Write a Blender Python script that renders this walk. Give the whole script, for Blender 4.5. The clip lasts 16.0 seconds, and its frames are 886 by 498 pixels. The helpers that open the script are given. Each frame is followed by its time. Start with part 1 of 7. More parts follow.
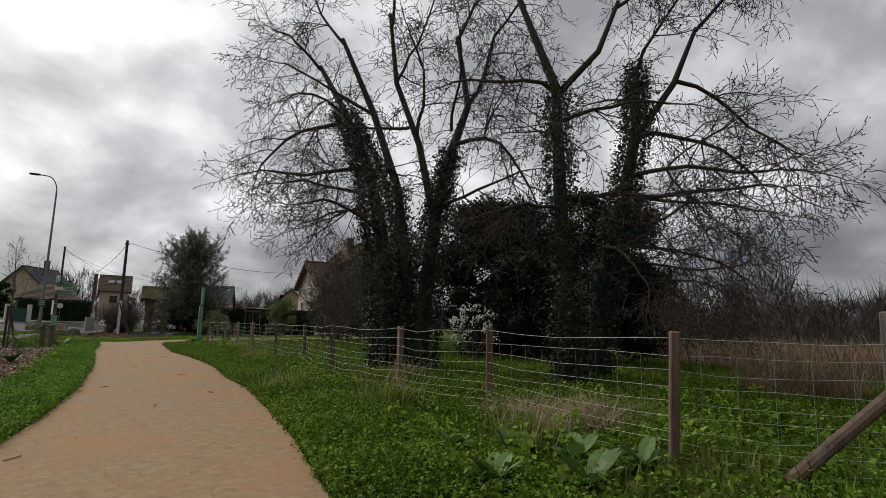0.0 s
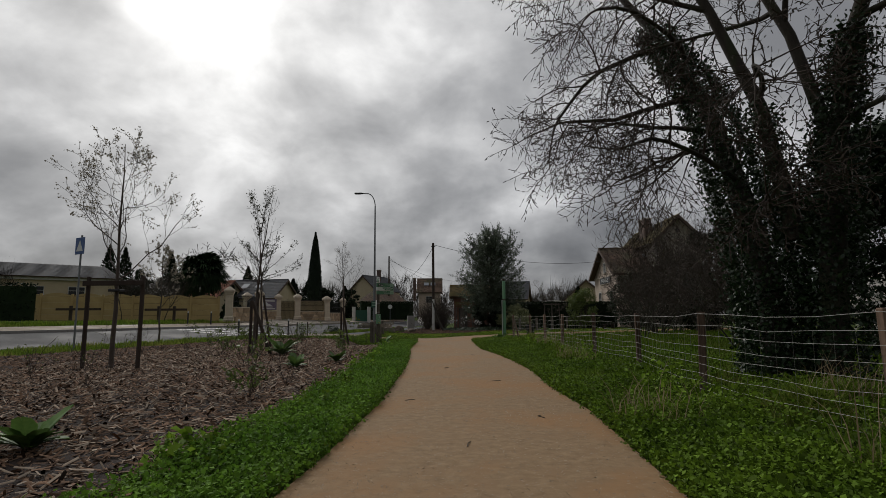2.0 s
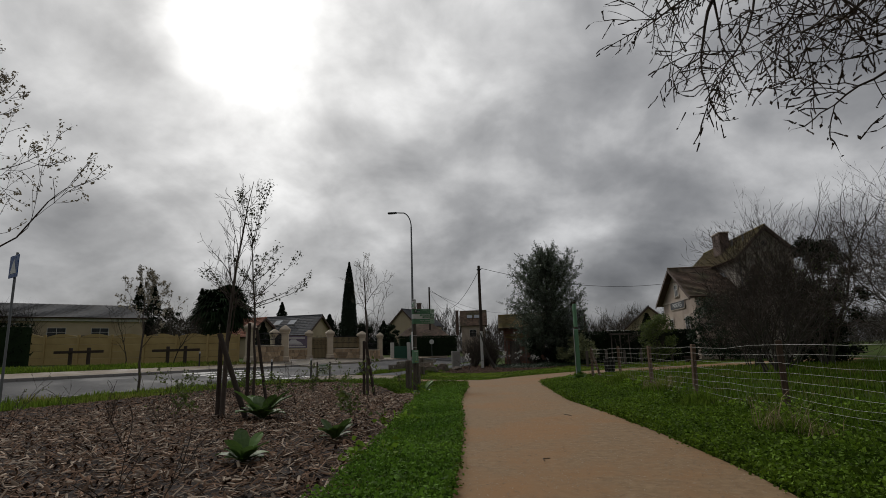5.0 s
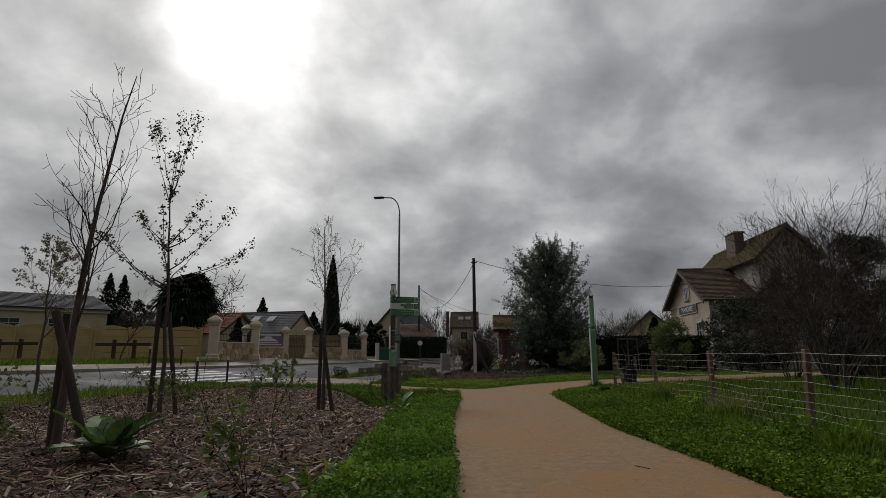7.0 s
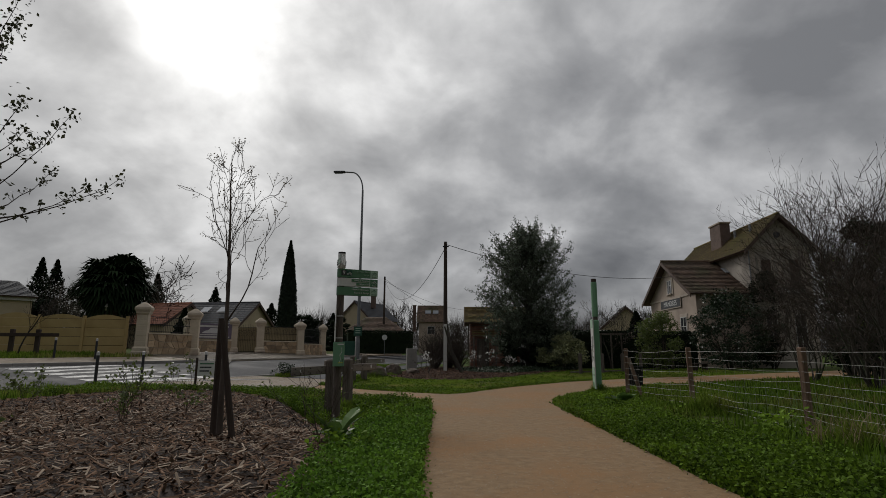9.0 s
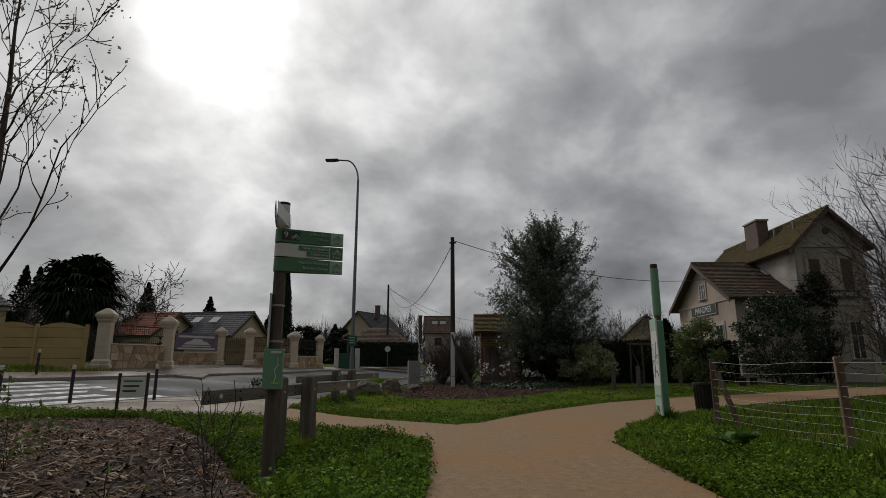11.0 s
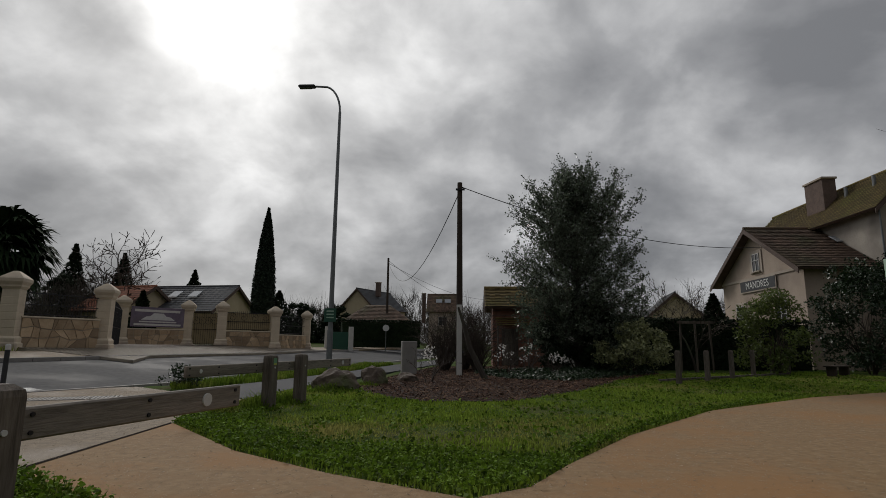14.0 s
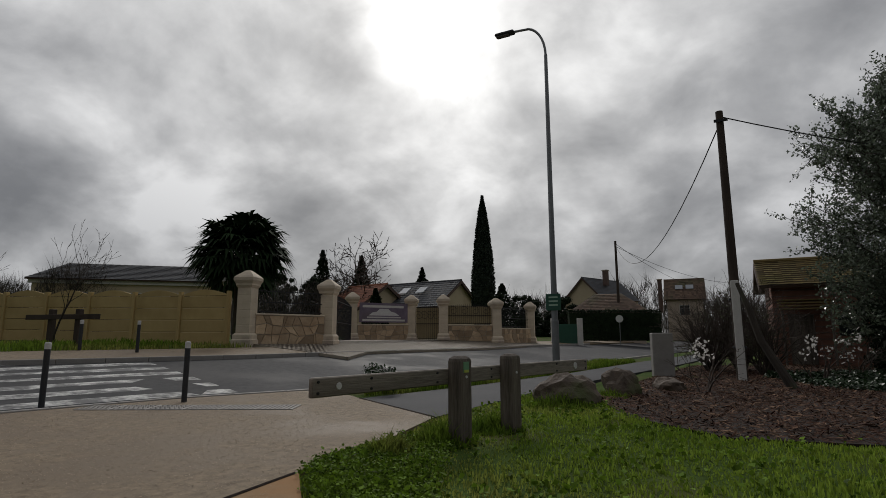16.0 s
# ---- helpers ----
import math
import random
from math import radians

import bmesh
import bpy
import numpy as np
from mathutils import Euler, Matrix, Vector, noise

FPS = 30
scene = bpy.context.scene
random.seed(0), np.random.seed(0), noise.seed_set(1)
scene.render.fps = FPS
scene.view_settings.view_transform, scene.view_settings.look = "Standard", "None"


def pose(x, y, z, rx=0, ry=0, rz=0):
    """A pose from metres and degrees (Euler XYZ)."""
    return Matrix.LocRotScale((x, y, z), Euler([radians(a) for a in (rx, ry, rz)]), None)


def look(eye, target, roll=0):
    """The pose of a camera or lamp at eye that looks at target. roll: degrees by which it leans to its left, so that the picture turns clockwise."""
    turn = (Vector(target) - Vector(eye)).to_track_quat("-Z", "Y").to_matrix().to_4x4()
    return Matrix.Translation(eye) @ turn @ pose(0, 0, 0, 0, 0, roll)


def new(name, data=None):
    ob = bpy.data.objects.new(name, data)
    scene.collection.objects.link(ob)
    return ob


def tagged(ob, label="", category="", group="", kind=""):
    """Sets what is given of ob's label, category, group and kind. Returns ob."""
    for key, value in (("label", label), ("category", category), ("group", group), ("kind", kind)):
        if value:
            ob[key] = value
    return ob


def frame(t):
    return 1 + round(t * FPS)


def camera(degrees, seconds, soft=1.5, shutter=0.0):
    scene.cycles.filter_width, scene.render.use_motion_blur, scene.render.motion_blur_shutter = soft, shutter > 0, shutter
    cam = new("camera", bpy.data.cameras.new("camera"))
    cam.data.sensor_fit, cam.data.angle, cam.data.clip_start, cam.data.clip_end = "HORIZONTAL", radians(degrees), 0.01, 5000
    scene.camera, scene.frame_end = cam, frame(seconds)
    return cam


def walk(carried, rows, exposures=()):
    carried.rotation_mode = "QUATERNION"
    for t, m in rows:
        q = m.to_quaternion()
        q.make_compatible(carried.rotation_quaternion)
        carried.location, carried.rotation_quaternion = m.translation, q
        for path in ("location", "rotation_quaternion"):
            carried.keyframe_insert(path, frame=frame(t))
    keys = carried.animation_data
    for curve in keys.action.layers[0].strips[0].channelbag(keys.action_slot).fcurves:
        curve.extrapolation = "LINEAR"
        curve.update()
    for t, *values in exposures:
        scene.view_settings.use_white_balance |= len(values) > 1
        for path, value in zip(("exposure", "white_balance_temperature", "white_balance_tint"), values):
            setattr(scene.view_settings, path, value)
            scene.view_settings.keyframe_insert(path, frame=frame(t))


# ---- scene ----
cam = camera(78.8, 16.0, soft=0.6)
PATH = [
    (0, 1.157, 0.43, 1.252, 98.21, -1.41, -28.2),
    (0.5, 1.244, 1.286, 1.217, 98.13, -1.57, -19.71),
    (1, 1.29, 2.306, 1.222, 97.62, 0.44, -9.31),
    (1.5, 1.265, 3.366, 1.196, 98.24, 0.49, -3.25),
    (2, 1.257, 4.347, 1.193, 97.16, 0.41, 1.92),
    (2.5, 1.161, 5.373, 1.19, 98.46, 0.37, 3.4),
    (3, 1.053, 6.433, 1.186, 99.19, 0.89, 4.68),
    (3.5, 0.926, 7.472, 1.19, 100.11, 1.11, 6.14),
    (4, 0.773, 8.502, 1.211, 99.75, 2.3, 7.64),
    (4.5, 0.615, 9.559, 1.232, 100.58, 2.15, 6.94),
    (7, 0.071, 15.189, 1.182, 101.14, 0.27, 5.28),
    (7.5, -0.066, 16.234, 1.187, 100.68, 0.05, 5.04),
    (8, -0.192, 17.298, 1.195, 100.86, 0.09, 4.03),
    (8.5, -0.272, 18.379, 1.189, 100.63, -0.46, 2.75),
    (9, -0.326, 19.428, 1.189, 100.66, -0.15, 1.72),
    (11.5, -0.468, 24.874, 1.175, 102.1, 0, 2.62),
    (12, -0.527, 25.967, 1.178, 101.81, 0, 2.07),
    (12.5, -0.572, 27.047, 1.184, 101.38, -0.15, 1.64),
    (13, -0.577, 28.113, 1.169, 100.76, -0.49, 1.32),
    (13.5, -0.6, 29.199, 1.198, 100.46, -0.61, 2),
    (14, -0.652, 30.286, 1.207, 99.97, -0.49, 3.06),
    (14.5, -0.803, 31.379, 1.215, 99.91, -0.68, 4.87),
    (15, -0.972, 32.488, 1.213, 99.46, -1.36, 9.46),
    (15.5, -1.271, 33.569, 1.198, 100.53, -1.08, 17.1),
    (16, -1.686, 34.501, 1.208, 99.21, 0.13, 26.62),
]
EXPOSURES = [(0.0, 0.25), (1.0, -0.1), (2.0, -0.4), (4.0, -0.5), (9.0, -0.55), (16.0, -0.5)]
walk(cam, [(t, pose(x, y, z, rx, ry, rz)) for t, x, y, z, rx, ry, rz in PATH], EXPOSURES)

# ---- light: an overcast sky with the sun behind thin cloud ----
SUN_YAW, SUN_UP = 29.0, 34.0
SUN_DIR = Vector((-math.sin(radians(SUN_YAW)) * math.cos(radians(SUN_UP)), math.cos(radians(SUN_YAW)) * math.cos(radians(SUN_UP)), math.sin(radians(SUN_UP))))


def node(tree, kind, **values):
    n = tree.nodes.new(kind)
    for key, value in values.items():
        n.inputs[key.replace("_", " ")].default_value = value
    return n


def math_node(tree, op, a, b=None, clamp=False):
    n = tree.nodes.new("ShaderNodeMath")
    n.operation, n.use_clamp = op, clamp
    for i, v in enumerate((a, b)):
        if v is None:
            continue
        if isinstance(v, (int, float)):
            n.inputs[i].default_value = v
        else:
            tree.links.new(v, n.inputs[i])
    return n.outputs[0]


def ramp(tree, fac, stops):
    n = tree.nodes.new("ShaderNodeValToRGB")
    while len(n.color_ramp.elements) < len(stops):
        n.color_ramp.elements.new(0.5)
    for e, (at, col) in zip(n.color_ramp.elements, stops):
        e.position, e.color = at, (*col, 1)
    tree.links.new(fac, n.inputs[0])
    return n.outputs[0]


def mix_col(tree, fac, a, b, blend="MIX"):
    n = tree.nodes.new("ShaderNodeMix")
    n.data_type, n.blend_type = "RGBA", blend
    for sock, v in ((n.inputs[0], fac), (n.inputs[6], a), (n.inputs[7], b)):
        if isinstance(v, (int, float)):
            sock.default_value = v
        elif isinstance(v, tuple):
            sock.default_value = (*v, 1)
        else:
            tree.links.new(v, sock)
    return n.outputs[2]


world = bpy.data.worlds.new("overcast_sky")
scene.world = world
world.use_nodes = True
wt = world.node_tree
wt.nodes.clear()
coord = wt.nodes.new("ShaderNodeTexCoord")
sep = wt.nodes.new("ShaderNodeSeparateXYZ")
wt.links.new(coord.outputs["Generated"], sep.inputs[0])
up = math_node(wt, "MAXIMUM", sep.outputs[2], 0.0)
deck = math_node(wt, "ADD", up, 0.55)
comb = wt.nodes.new("ShaderNodeCombineXYZ")
wt.links.new(math_node(wt, "DIVIDE", sep.outputs[0], deck), comb.inputs[0])
wt.links.new(math_node(wt, "DIVIDE", sep.outputs[1], deck), comb.inputs[1])
big = node(wt, "ShaderNodeTexNoise", Scale=2.2, Detail=5.0, Roughness=0.5, Distortion=0.2)
fine = node(wt, "ShaderNodeTexNoise", Scale=4.4, Detail=8.0, Roughness=0.56, Distortion=0.2)
for n in (big, fine):
    wt.links.new(comb.outputs[0], n.inputs["Vector"])
cloud = math_node(wt, "ADD", math_node(wt, "MULTIPLY", big.outputs[0], 0.62), math_node(wt, "MULTIPLY", fine.outputs[0], 0.38))
base = ramp(wt, cloud, [(0.37, (0.25, 0.255, 0.27)), (0.46, (0.37, 0.375, 0.39)), (0.54, (0.58, 0.583, 0.595)), (0.62, (0.9, 0.902, 0.91))])
dot = wt.nodes.new("ShaderNodeVectorMath")
dot.operation = "DOT_PRODUCT"
wt.links.new(coord.outputs["Generated"], dot.inputs[0])
dot.inputs[1].default_value = SUN_DIR
# the deck is thicker and darker away from the sun
thick = ramp(wt, math_node(wt, "ADD", math_node(wt, "MULTIPLY", dot.outputs["Value"], 0.5), 0.5), [(0.22, (0.4, 0.4, 0.4)), (0.55, (1.0, 1.0, 1.0)), (0.7, (1.1, 1.1, 1.1)), (0.9, (1.2, 1.2, 1.2)), (0.97, (1.0, 1.0, 1.0))])
low = ramp(wt, up, [(0.03, (0.52, 0.525, 0.54)), (0.13, (0.56, 0.565, 0.58)), (0.36, (0.97, 0.97, 0.97))])
base = mix_col(wt, 1.0, base, low, "MULTIPLY")
base = mix_col(wt, 1.0, base, thick, "MULTIPLY")
near = math_node(wt, "MAXIMUM", dot.outputs["Value"], 0.0)
glow_wide = math_node(wt, "MULTIPLY", math_node(wt, "POWER", near, 6.0), 0.7)
glow_mid = math_node(wt, "MULTIPLY", math_node(wt, "POWER", near, 40.0), 1.0)
glow_core = math_node(wt, "MULTIPLY", math_node(wt, "POWER", near, 260.0), 3.5)
glow = math_node(wt, "ADD", math_node(wt, "ADD", glow_wide, glow_mid), glow_core)
glow = math_node(wt, "MULTIPLY", glow, math_node(wt, "ADD", math_node(wt, "MULTIPLY", cloud, 2.6), -0.55, True))
lit = wt.nodes.new("ShaderNodeVectorMath")
lit.operation = "SCALE"
lit.inputs[0].default_value = (1.0, 0.99, 0.96)
wt.links.new(glow, lit.inputs["Scale"])
clouds = mix_col(wt, 1.0, base, lit.outputs[0], "ADD")
sky = wt.nodes.new("ShaderNodeTexSky")
sky.sky_type, sky.sun_disc = "NISHITA", False
sky.sun_elevation, sky.sun_rotation = radians(SUN_UP), radians(-SUN_YAW)
bg_sky = node(wt, "ShaderNodeBackground", Strength=0.05)
bg_cloud = node(wt, "ShaderNodeBackground", Strength=1.0)
wt.links.new(sky.outputs[0], bg_sky.inputs[0])
wt.links.new(clouds, bg_cloud.inputs[0])
both = node(wt, "ShaderNodeMixShader", Fac=0.93)
wt.links.new(bg_sky.outputs[0], both.inputs[1])
wt.links.new(bg_cloud.outputs[0], both.inputs[2])
wout = wt.nodes.new("ShaderNodeOutputWorld")
wt.links.new(both.outputs[0], wout.inputs[0])

sun_data = bpy.data.lights.new("sun", "SUN")
sun_data.energy, sun_data.angle, sun_data.color = 1.4, radians(14), (1.0, 0.96, 0.9)
sun = new("sun", sun_data)
sun.matrix_world = look((0, 0, 0), -SUN_DIR)


# ---- materials ----
def surface(name, dark, light, scale=4.0, rough=0.8, bump=0.2, fine_scale=40.0, metal=0.0, spec=0.4, rand=0.0, stretch=(1, 1, 1), third=None, island=False, bump_dist=0.02, translucent=0.0, contrast=0.25, patch=None, wet=0.0):
    m = bpy.data.materials.new(name)
    m.use_nodes = True
    t = m.node_tree
    p = t.nodes["Principled BSDF"]
    tc = t.nodes.new("ShaderNodeTexCoord")
    mp = node(t, "ShaderNodeMapping", Scale=stretch)
    t.links.new(tc.outputs["Object"], mp.inputs[0])
    n1 = node(t, "ShaderNodeTexNoise", Scale=scale, Detail=5.0, Roughness=0.6)
    n2 = node(t, "ShaderNodeTexNoise", Scale=fine_scale, Detail=4.0, Roughness=0.65)
    for n in (n1, n2):
        t.links.new(mp.outputs[0], n.inputs["Vector"])
    f = math_node(t, "ADD", math_node(t, "MULTIPLY", n1.outputs[0], 0.6), math_node(t, "MULTIPLY", n2.outputs[0], 0.4))
    col = ramp(t, f, [(0.5 - contrast, dark), (0.5 + contrast, light)])
    if third:
        n3 = node(t, "ShaderNodeTexNoise", Scale=scale * 0.35, Detail=3.0)
        t.links.new(mp.outputs[0], n3.inputs["Vector"])
        col = mix_col(t, ramp(t, n3.outputs[0], [(0.5, (0, 0, 0)), (0.68, (1, 1, 1))]), col, third)
    if patch:
        n4 = node(t, "ShaderNodeTexNoise", Scale=patch[1], Detail=6.0, Roughness=0.65)
        t.links.new(mp.outputs[0], n4.inputs["Vector"])
        patchy = ramp(t, n4.outputs[0], [(0.47, (0, 0, 0)), (0.6, (1, 1, 1))])
        col = mix_col(t, patchy, col, patch[0])
    if rand:
        if island:
            src = t.nodes.new("ShaderNodeNewGeometry").outputs["Random Per Island"]
        else:
            src = t.nodes.new("ShaderNodeObjectInfo").outputs["Random"]
        v = math_node(t, "ADD", math_node(t, "MULTIPLY", src, 2 * rand), 1 - rand)
        sc = t.nodes.new("ShaderNodeVectorMath")
        sc.operation = "SCALE"
        t.links.new(col, sc.inputs[0])
        t.links.new(v, sc.inputs["Scale"])
        col = sc.outputs[0]
    t.links.new(col, p.inputs["Base Color"])
    r = math_node(t, "ADD", math_node(t, "MULTIPLY", n2.outputs[0], 0.25), rough - 0.12, True)
    if patch and wet:
        r = math_node(t, "SUBTRACT", r, math_node(t, "MULTIPLY", patchy, wet), True)
    t.links.new(r, p.inputs["Roughness"])
    p.inputs["Metallic"].default_value = metal
    p.inputs["Specular IOR Level"].default_value = spec
    if bump:
        b = node(t, "ShaderNodeBump", Strength=bump, Distance=bump_dist)
        t.links.new(f, b.inputs["Height"])
        t.links.new(b.outputs[0], p.inputs["Normal"])
    if translucent:
        tr = t.nodes.new("ShaderNodeBsdfTranslucent")
        t.links.new(col, tr.inputs[0])
        mx = node(t, "ShaderNodeMixShader", Fac=translucent)
        t.links.new(p.outputs[0], mx.inputs[1])
        t.links.new(tr.outputs[0], mx.inputs[2])
        t.links.new(mx.outputs[0], t.nodes["Material Output"].inputs[0])
    return m


M = {}
M["grass_soil"] = surface("grass_soil", (0.025, 0.045, 0.011), (0.08, 0.125, 0.025), 1.2, 0.95, 0.6, 25, spec=0.04, third=(0.09, 0.085, 0.035), bump_dist=0.05)
M["blade"] = surface("grass_blade", (0.048, 0.108, 0.012), (0.21, 0.29, 0.04), 1.3, 0.8, 0, 6, spec=0.05, rand=0.45, island=True, translucent=0.35, third=(0.26, 0.26, 0.07))
M["lawn"] = surface("lawn_blade", (0.095, 0.175, 0.02), (0.33, 0.42, 0.065), 0.7, 0.8, 0, 5, spec=0.05, rand=0.4, island=True, translucent=0.35, third=(0.33, 0.31, 0.1))
M["clover"] = surface("clover_leaf", (0.045, 0.12, 0.013), (0.19, 0.33, 0.04), 0.9, 0.75, 0, 8, spec=0.1, rand=0.6, island=True, translucent=0.3)
# darker than blade: weedy green, with shadow among the stalks put into the colour
M["rank_grass_shaded"] = surface("rank_grass_shaded", (0.035, 0.08, 0.009), (0.14, 0.22, 0.024), 1.1, 0.8, 0, 6, spec=0.05, rand=0.55, island=True, translucent=0.3, third=(0.15, 0.15, 0.045))
M["weed"] = surface("weed_leaf", (0.028, 0.072, 0.006), (0.18, 0.28, 0.026), 0.9, 0.75, 0, 8, spec=0.12, rand=0.65, island=True, translucent=0.25)
M["dry_grass"] = surface("dry_grass", (0.22, 0.16, 0.09), (0.42, 0.33, 0.2), 2, 0.8, 0, 12, rand=0.3, island=True, translucent=0.3)
M["reed"] = surface("reed", (0.16, 0.105, 0.065), (0.36, 0.26, 0.165), 1, 0.85, 0, 12, rand=0.35, island=True, translucent=0.2)
M["path_sand"] = surface("path_sand", (0.16, 0.098, 0.048), (0.39, 0.27, 0.155), 9.0, 0.88, 0.4, 110, spec=0.2, third=(0.27, 0.175, 0.095), bump_dist=0.01, contrast=0.24, patch=((0.31, 0.175, 0.08), 0.4))
M["stone_chip"] = surface("stone_chip", (0.09, 0.06, 0.04), (0.6, 0.5, 0.38), 8, 0.8, 0, 60, rand=0.4, island=True)
# near-black sheet under the chips: shade in their gaps is put into this colour
M["mulch_bed"] = surface("mulch_bed", (0.01, 0.006, 0.005), (0.042, 0.025, 0.019), 3, 0.95, 0.9, 30, bump_dist=0.05)
M["bark_chip"] = surface("bark_chip", (0.014, 0.0075, 0.0055), (0.27, 0.168, 0.11), 4, 0.85, 0, 40, spec=0.08, rand=0.92, island=True)
M["wet_chip"] = surface("wet_bark_chip", (0.012, 0.006, 0.005), (0.125, 0.068, 0.047), 4, 0.85, 0, 40, spec=0.1, rand=0.8, island=True)
M["broad_leaf"] = surface("broad_leaf", (0.045, 0.1, 0.02), (0.16, 0.26, 0.07), 3, 0.5, 0.1, 25, spec=0.25, rand=0.4, island=True, translucent=0.2)
M["variegated"] = surface("variegated_leaf", (0.07, 0.1, 0.03), (0.5, 0.5, 0.27), 6, 0.4, 0, 25, rand=0.5, island=True, translucent=0.2)
M["pale_chip"] = surface("pale_chip", (0.2, 0.145, 0.105), (0.46, 0.37, 0.28), 4, 0.8, 0, 40, spec=0.15, rand=0.6, island=True)
M["asphalt"] = surface("asphalt", (0.03, 0.03, 0.033), (0.09, 0.09, 0.094), 6.0, 0.8, 0.5, 60, spec=0.12, patch=((0.045, 0.044, 0.047), 0.35), wet=0.16, bump_dist=0.006)
M["asphalt_walk"] = surface("asphalt_walk", (0.045, 0.046, 0.052), (0.085, 0.086, 0.092), 0.8, 0.8, 0.3, 150, spec=0.12, bump_dist=0.008)
M["concrete_path"] = surface("concrete_path", (0.1, 0.072, 0.046), (0.32, 0.25, 0.17), 9.0, 0.8, 0.4, 90, spec=0.25, third=(0.2, 0.155, 0.11), contrast=0.18, patch=((0.16, 0.115, 0.07), 0.5), wet=0.2, bump_dist=0.006)
M["white_paint"] = surface("road_paint", (0.12, 0.12, 0.12), (0.62, 0.62, 0.6), 2.5, 0.6, 0.1, 12, contrast=0.1, patch=((0.09, 0.09, 0.092), 1.6))
M["kerb"] = surface("kerb_stone", (0.2, 0.19, 0.18), (0.36, 0.34, 0.32), 3, 0.7, 0.2, 50)
M["paver"] = surface("paver", (0.22, 0.16, 0.13), (0.42, 0.34, 0.29), 3, 0.45, 0.2, 60, rand=0.25, island=True)
M["bark"] = surface("bark", (0.018, 0.015, 0.012), (0.075, 0.062, 0.05), 6, 0.9, 0.8, 40, stretch=(1, 1, 0.3), third=(0.05, 0.06, 0.03))
M["twig"] = surface("twig", (0.025, 0.018, 0.014), (0.085, 0.062, 0.048), 5, 0.85, 0, 40)
M["young_bark"] = surface("young_bark", (0.05, 0.04, 0.033), (0.14, 0.11, 0.09), 8, 0.8, 0.3, 50, stretch=(1, 1, 0.4))
M["ivy"] = surface("ivy_leaf", (0.008, 0.02, 0.007), (0.028, 0.06, 0.018), 3, 0.42, 0, 20, rand=0.5, island=True, translucent=0.1)
M["evergreen"] = surface("evergreen_leaf", (0.035, 0.05, 0.03), (0.19, 0.23, 0.165), 1.5, 0.24, 0, 20, rand=0.6, island=True, translucent=0.35)
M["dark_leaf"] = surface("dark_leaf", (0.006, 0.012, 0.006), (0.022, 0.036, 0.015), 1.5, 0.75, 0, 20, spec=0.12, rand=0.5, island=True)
M["cypress"] = surface("cypress_leaf", (0.006, 0.014, 0.008), (0.02, 0.038, 0.018), 2, 0.7, 0, 20, rand=0.4, island=True)
M["palm_leaf"] = surface("palm_leaf", (0.008, 0.018, 0.009), (0.028, 0.048, 0.02), 2, 0.8, 0, 20, spec=0.05, rand=0.4, island=True)
M["nettle"] = surface("nettle_leaf", (0.075, 0.16, 0.012), (0.29, 0.43, 0.045), 1.4, 0.7, 0, 8, spec=0.15, rand=0.5, island=True, translucent=0.3)
M["spring_leaf"] = surface("spring_leaf", (0.06, 0.09, 0.02), (0.16, 0.2, 0.055), 3, 0.5, 0, 20, rand=0.35, island=True, translucent=0.4)
M["blossom"] = surface("blossom", (0.62, 0.58, 0.55), (0.85, 0.83, 0.8), 5, 0.6, 0, 30, rand=0.15, island=True, translucent=0.3)
M["bud"] = surface("bud", (0.16, 0.14, 0.1), (0.4, 0.36, 0.28), 5, 0.6, 0, 30, rand=0.35, island=True, translucent=0.3)
M["dark_bud"] = surface("dark_bud", (0.035, 0.04, 0.02), (0.11, 0.115, 0.06), 5, 0.6, 0, 30, rand=0.4, island=True, translucent=0.2)
M["far_wood"] = surface("far_wood", (0.035, 0.032, 0.026), (0.1, 0.085, 0.068), 0.5, 0.9, 0, 5, rand=0.4, island=True)
M["post_wood"] = surface("post_wood", (0.045, 0.028, 0.02), (0.25, 0.16, 0.11), 7, 0.85, 0.7, 70, stretch=(1, 1, 0.1), rand=0.35, contrast=0.16, third=(0.2, 0.17, 0.14))
M["grey_wood"] = surface("grey_wood", (0.035, 0.028, 0.023), (0.22, 0.185, 0.155), 5, 0.85, 0.8, 70, stretch=(1, 1, 0.08), rand=0.15, contrast=0.16, third=(0.07, 0.055, 0.045))
M["rail_wood"] = surface("rail_wood", (0.07, 0.06, 0.05), (0.34, 0.3, 0.26), 5, 0.8, 0.7, 70, stretch=(0.08, 1, 1), rand=0.12, contrast=0.16, third=(0.12, 0.1, 0.085))
M["dark_wood"] = surface("dark_wood", (0.025, 0.018, 0.014), (0.08, 0.058, 0.045), 5, 0.85, 0.5, 50, stretch=(1, 1, 0.15))
M["wire"] = surface("wire", (0.3, 0.29, 0.27), (0.5, 0.49, 0.46), 9, 0.6, 0, 60, metal=0.3)
M["cable"] = surface("cable", (0.012, 0.012, 0.012), (0.03, 0.03, 0.03), 5, 0.7, 0, 30)
M["steel_grey"] = surface("steel_grey", (0.17, 0.18, 0.19), (0.27, 0.28, 0.29), 3, 0.5, 0.05, 40, metal=0.5)
M["bollard_dark"] = surface("bollard_dark", (0.02, 0.022, 0.026), (0.045, 0.048, 0.053), 5, 0.5, 0.05, 40)
M["white_band"] = surface("white_band", (0.5, 0.5, 0.5), (0.68, 0.68, 0.68), 6, 0.5, 0, 40)
M["iron"] = surface("wrought_iron", (0.008, 0.008, 0.01), (0.025, 0.025, 0.03), 6, 0.5, 0.1, 40)
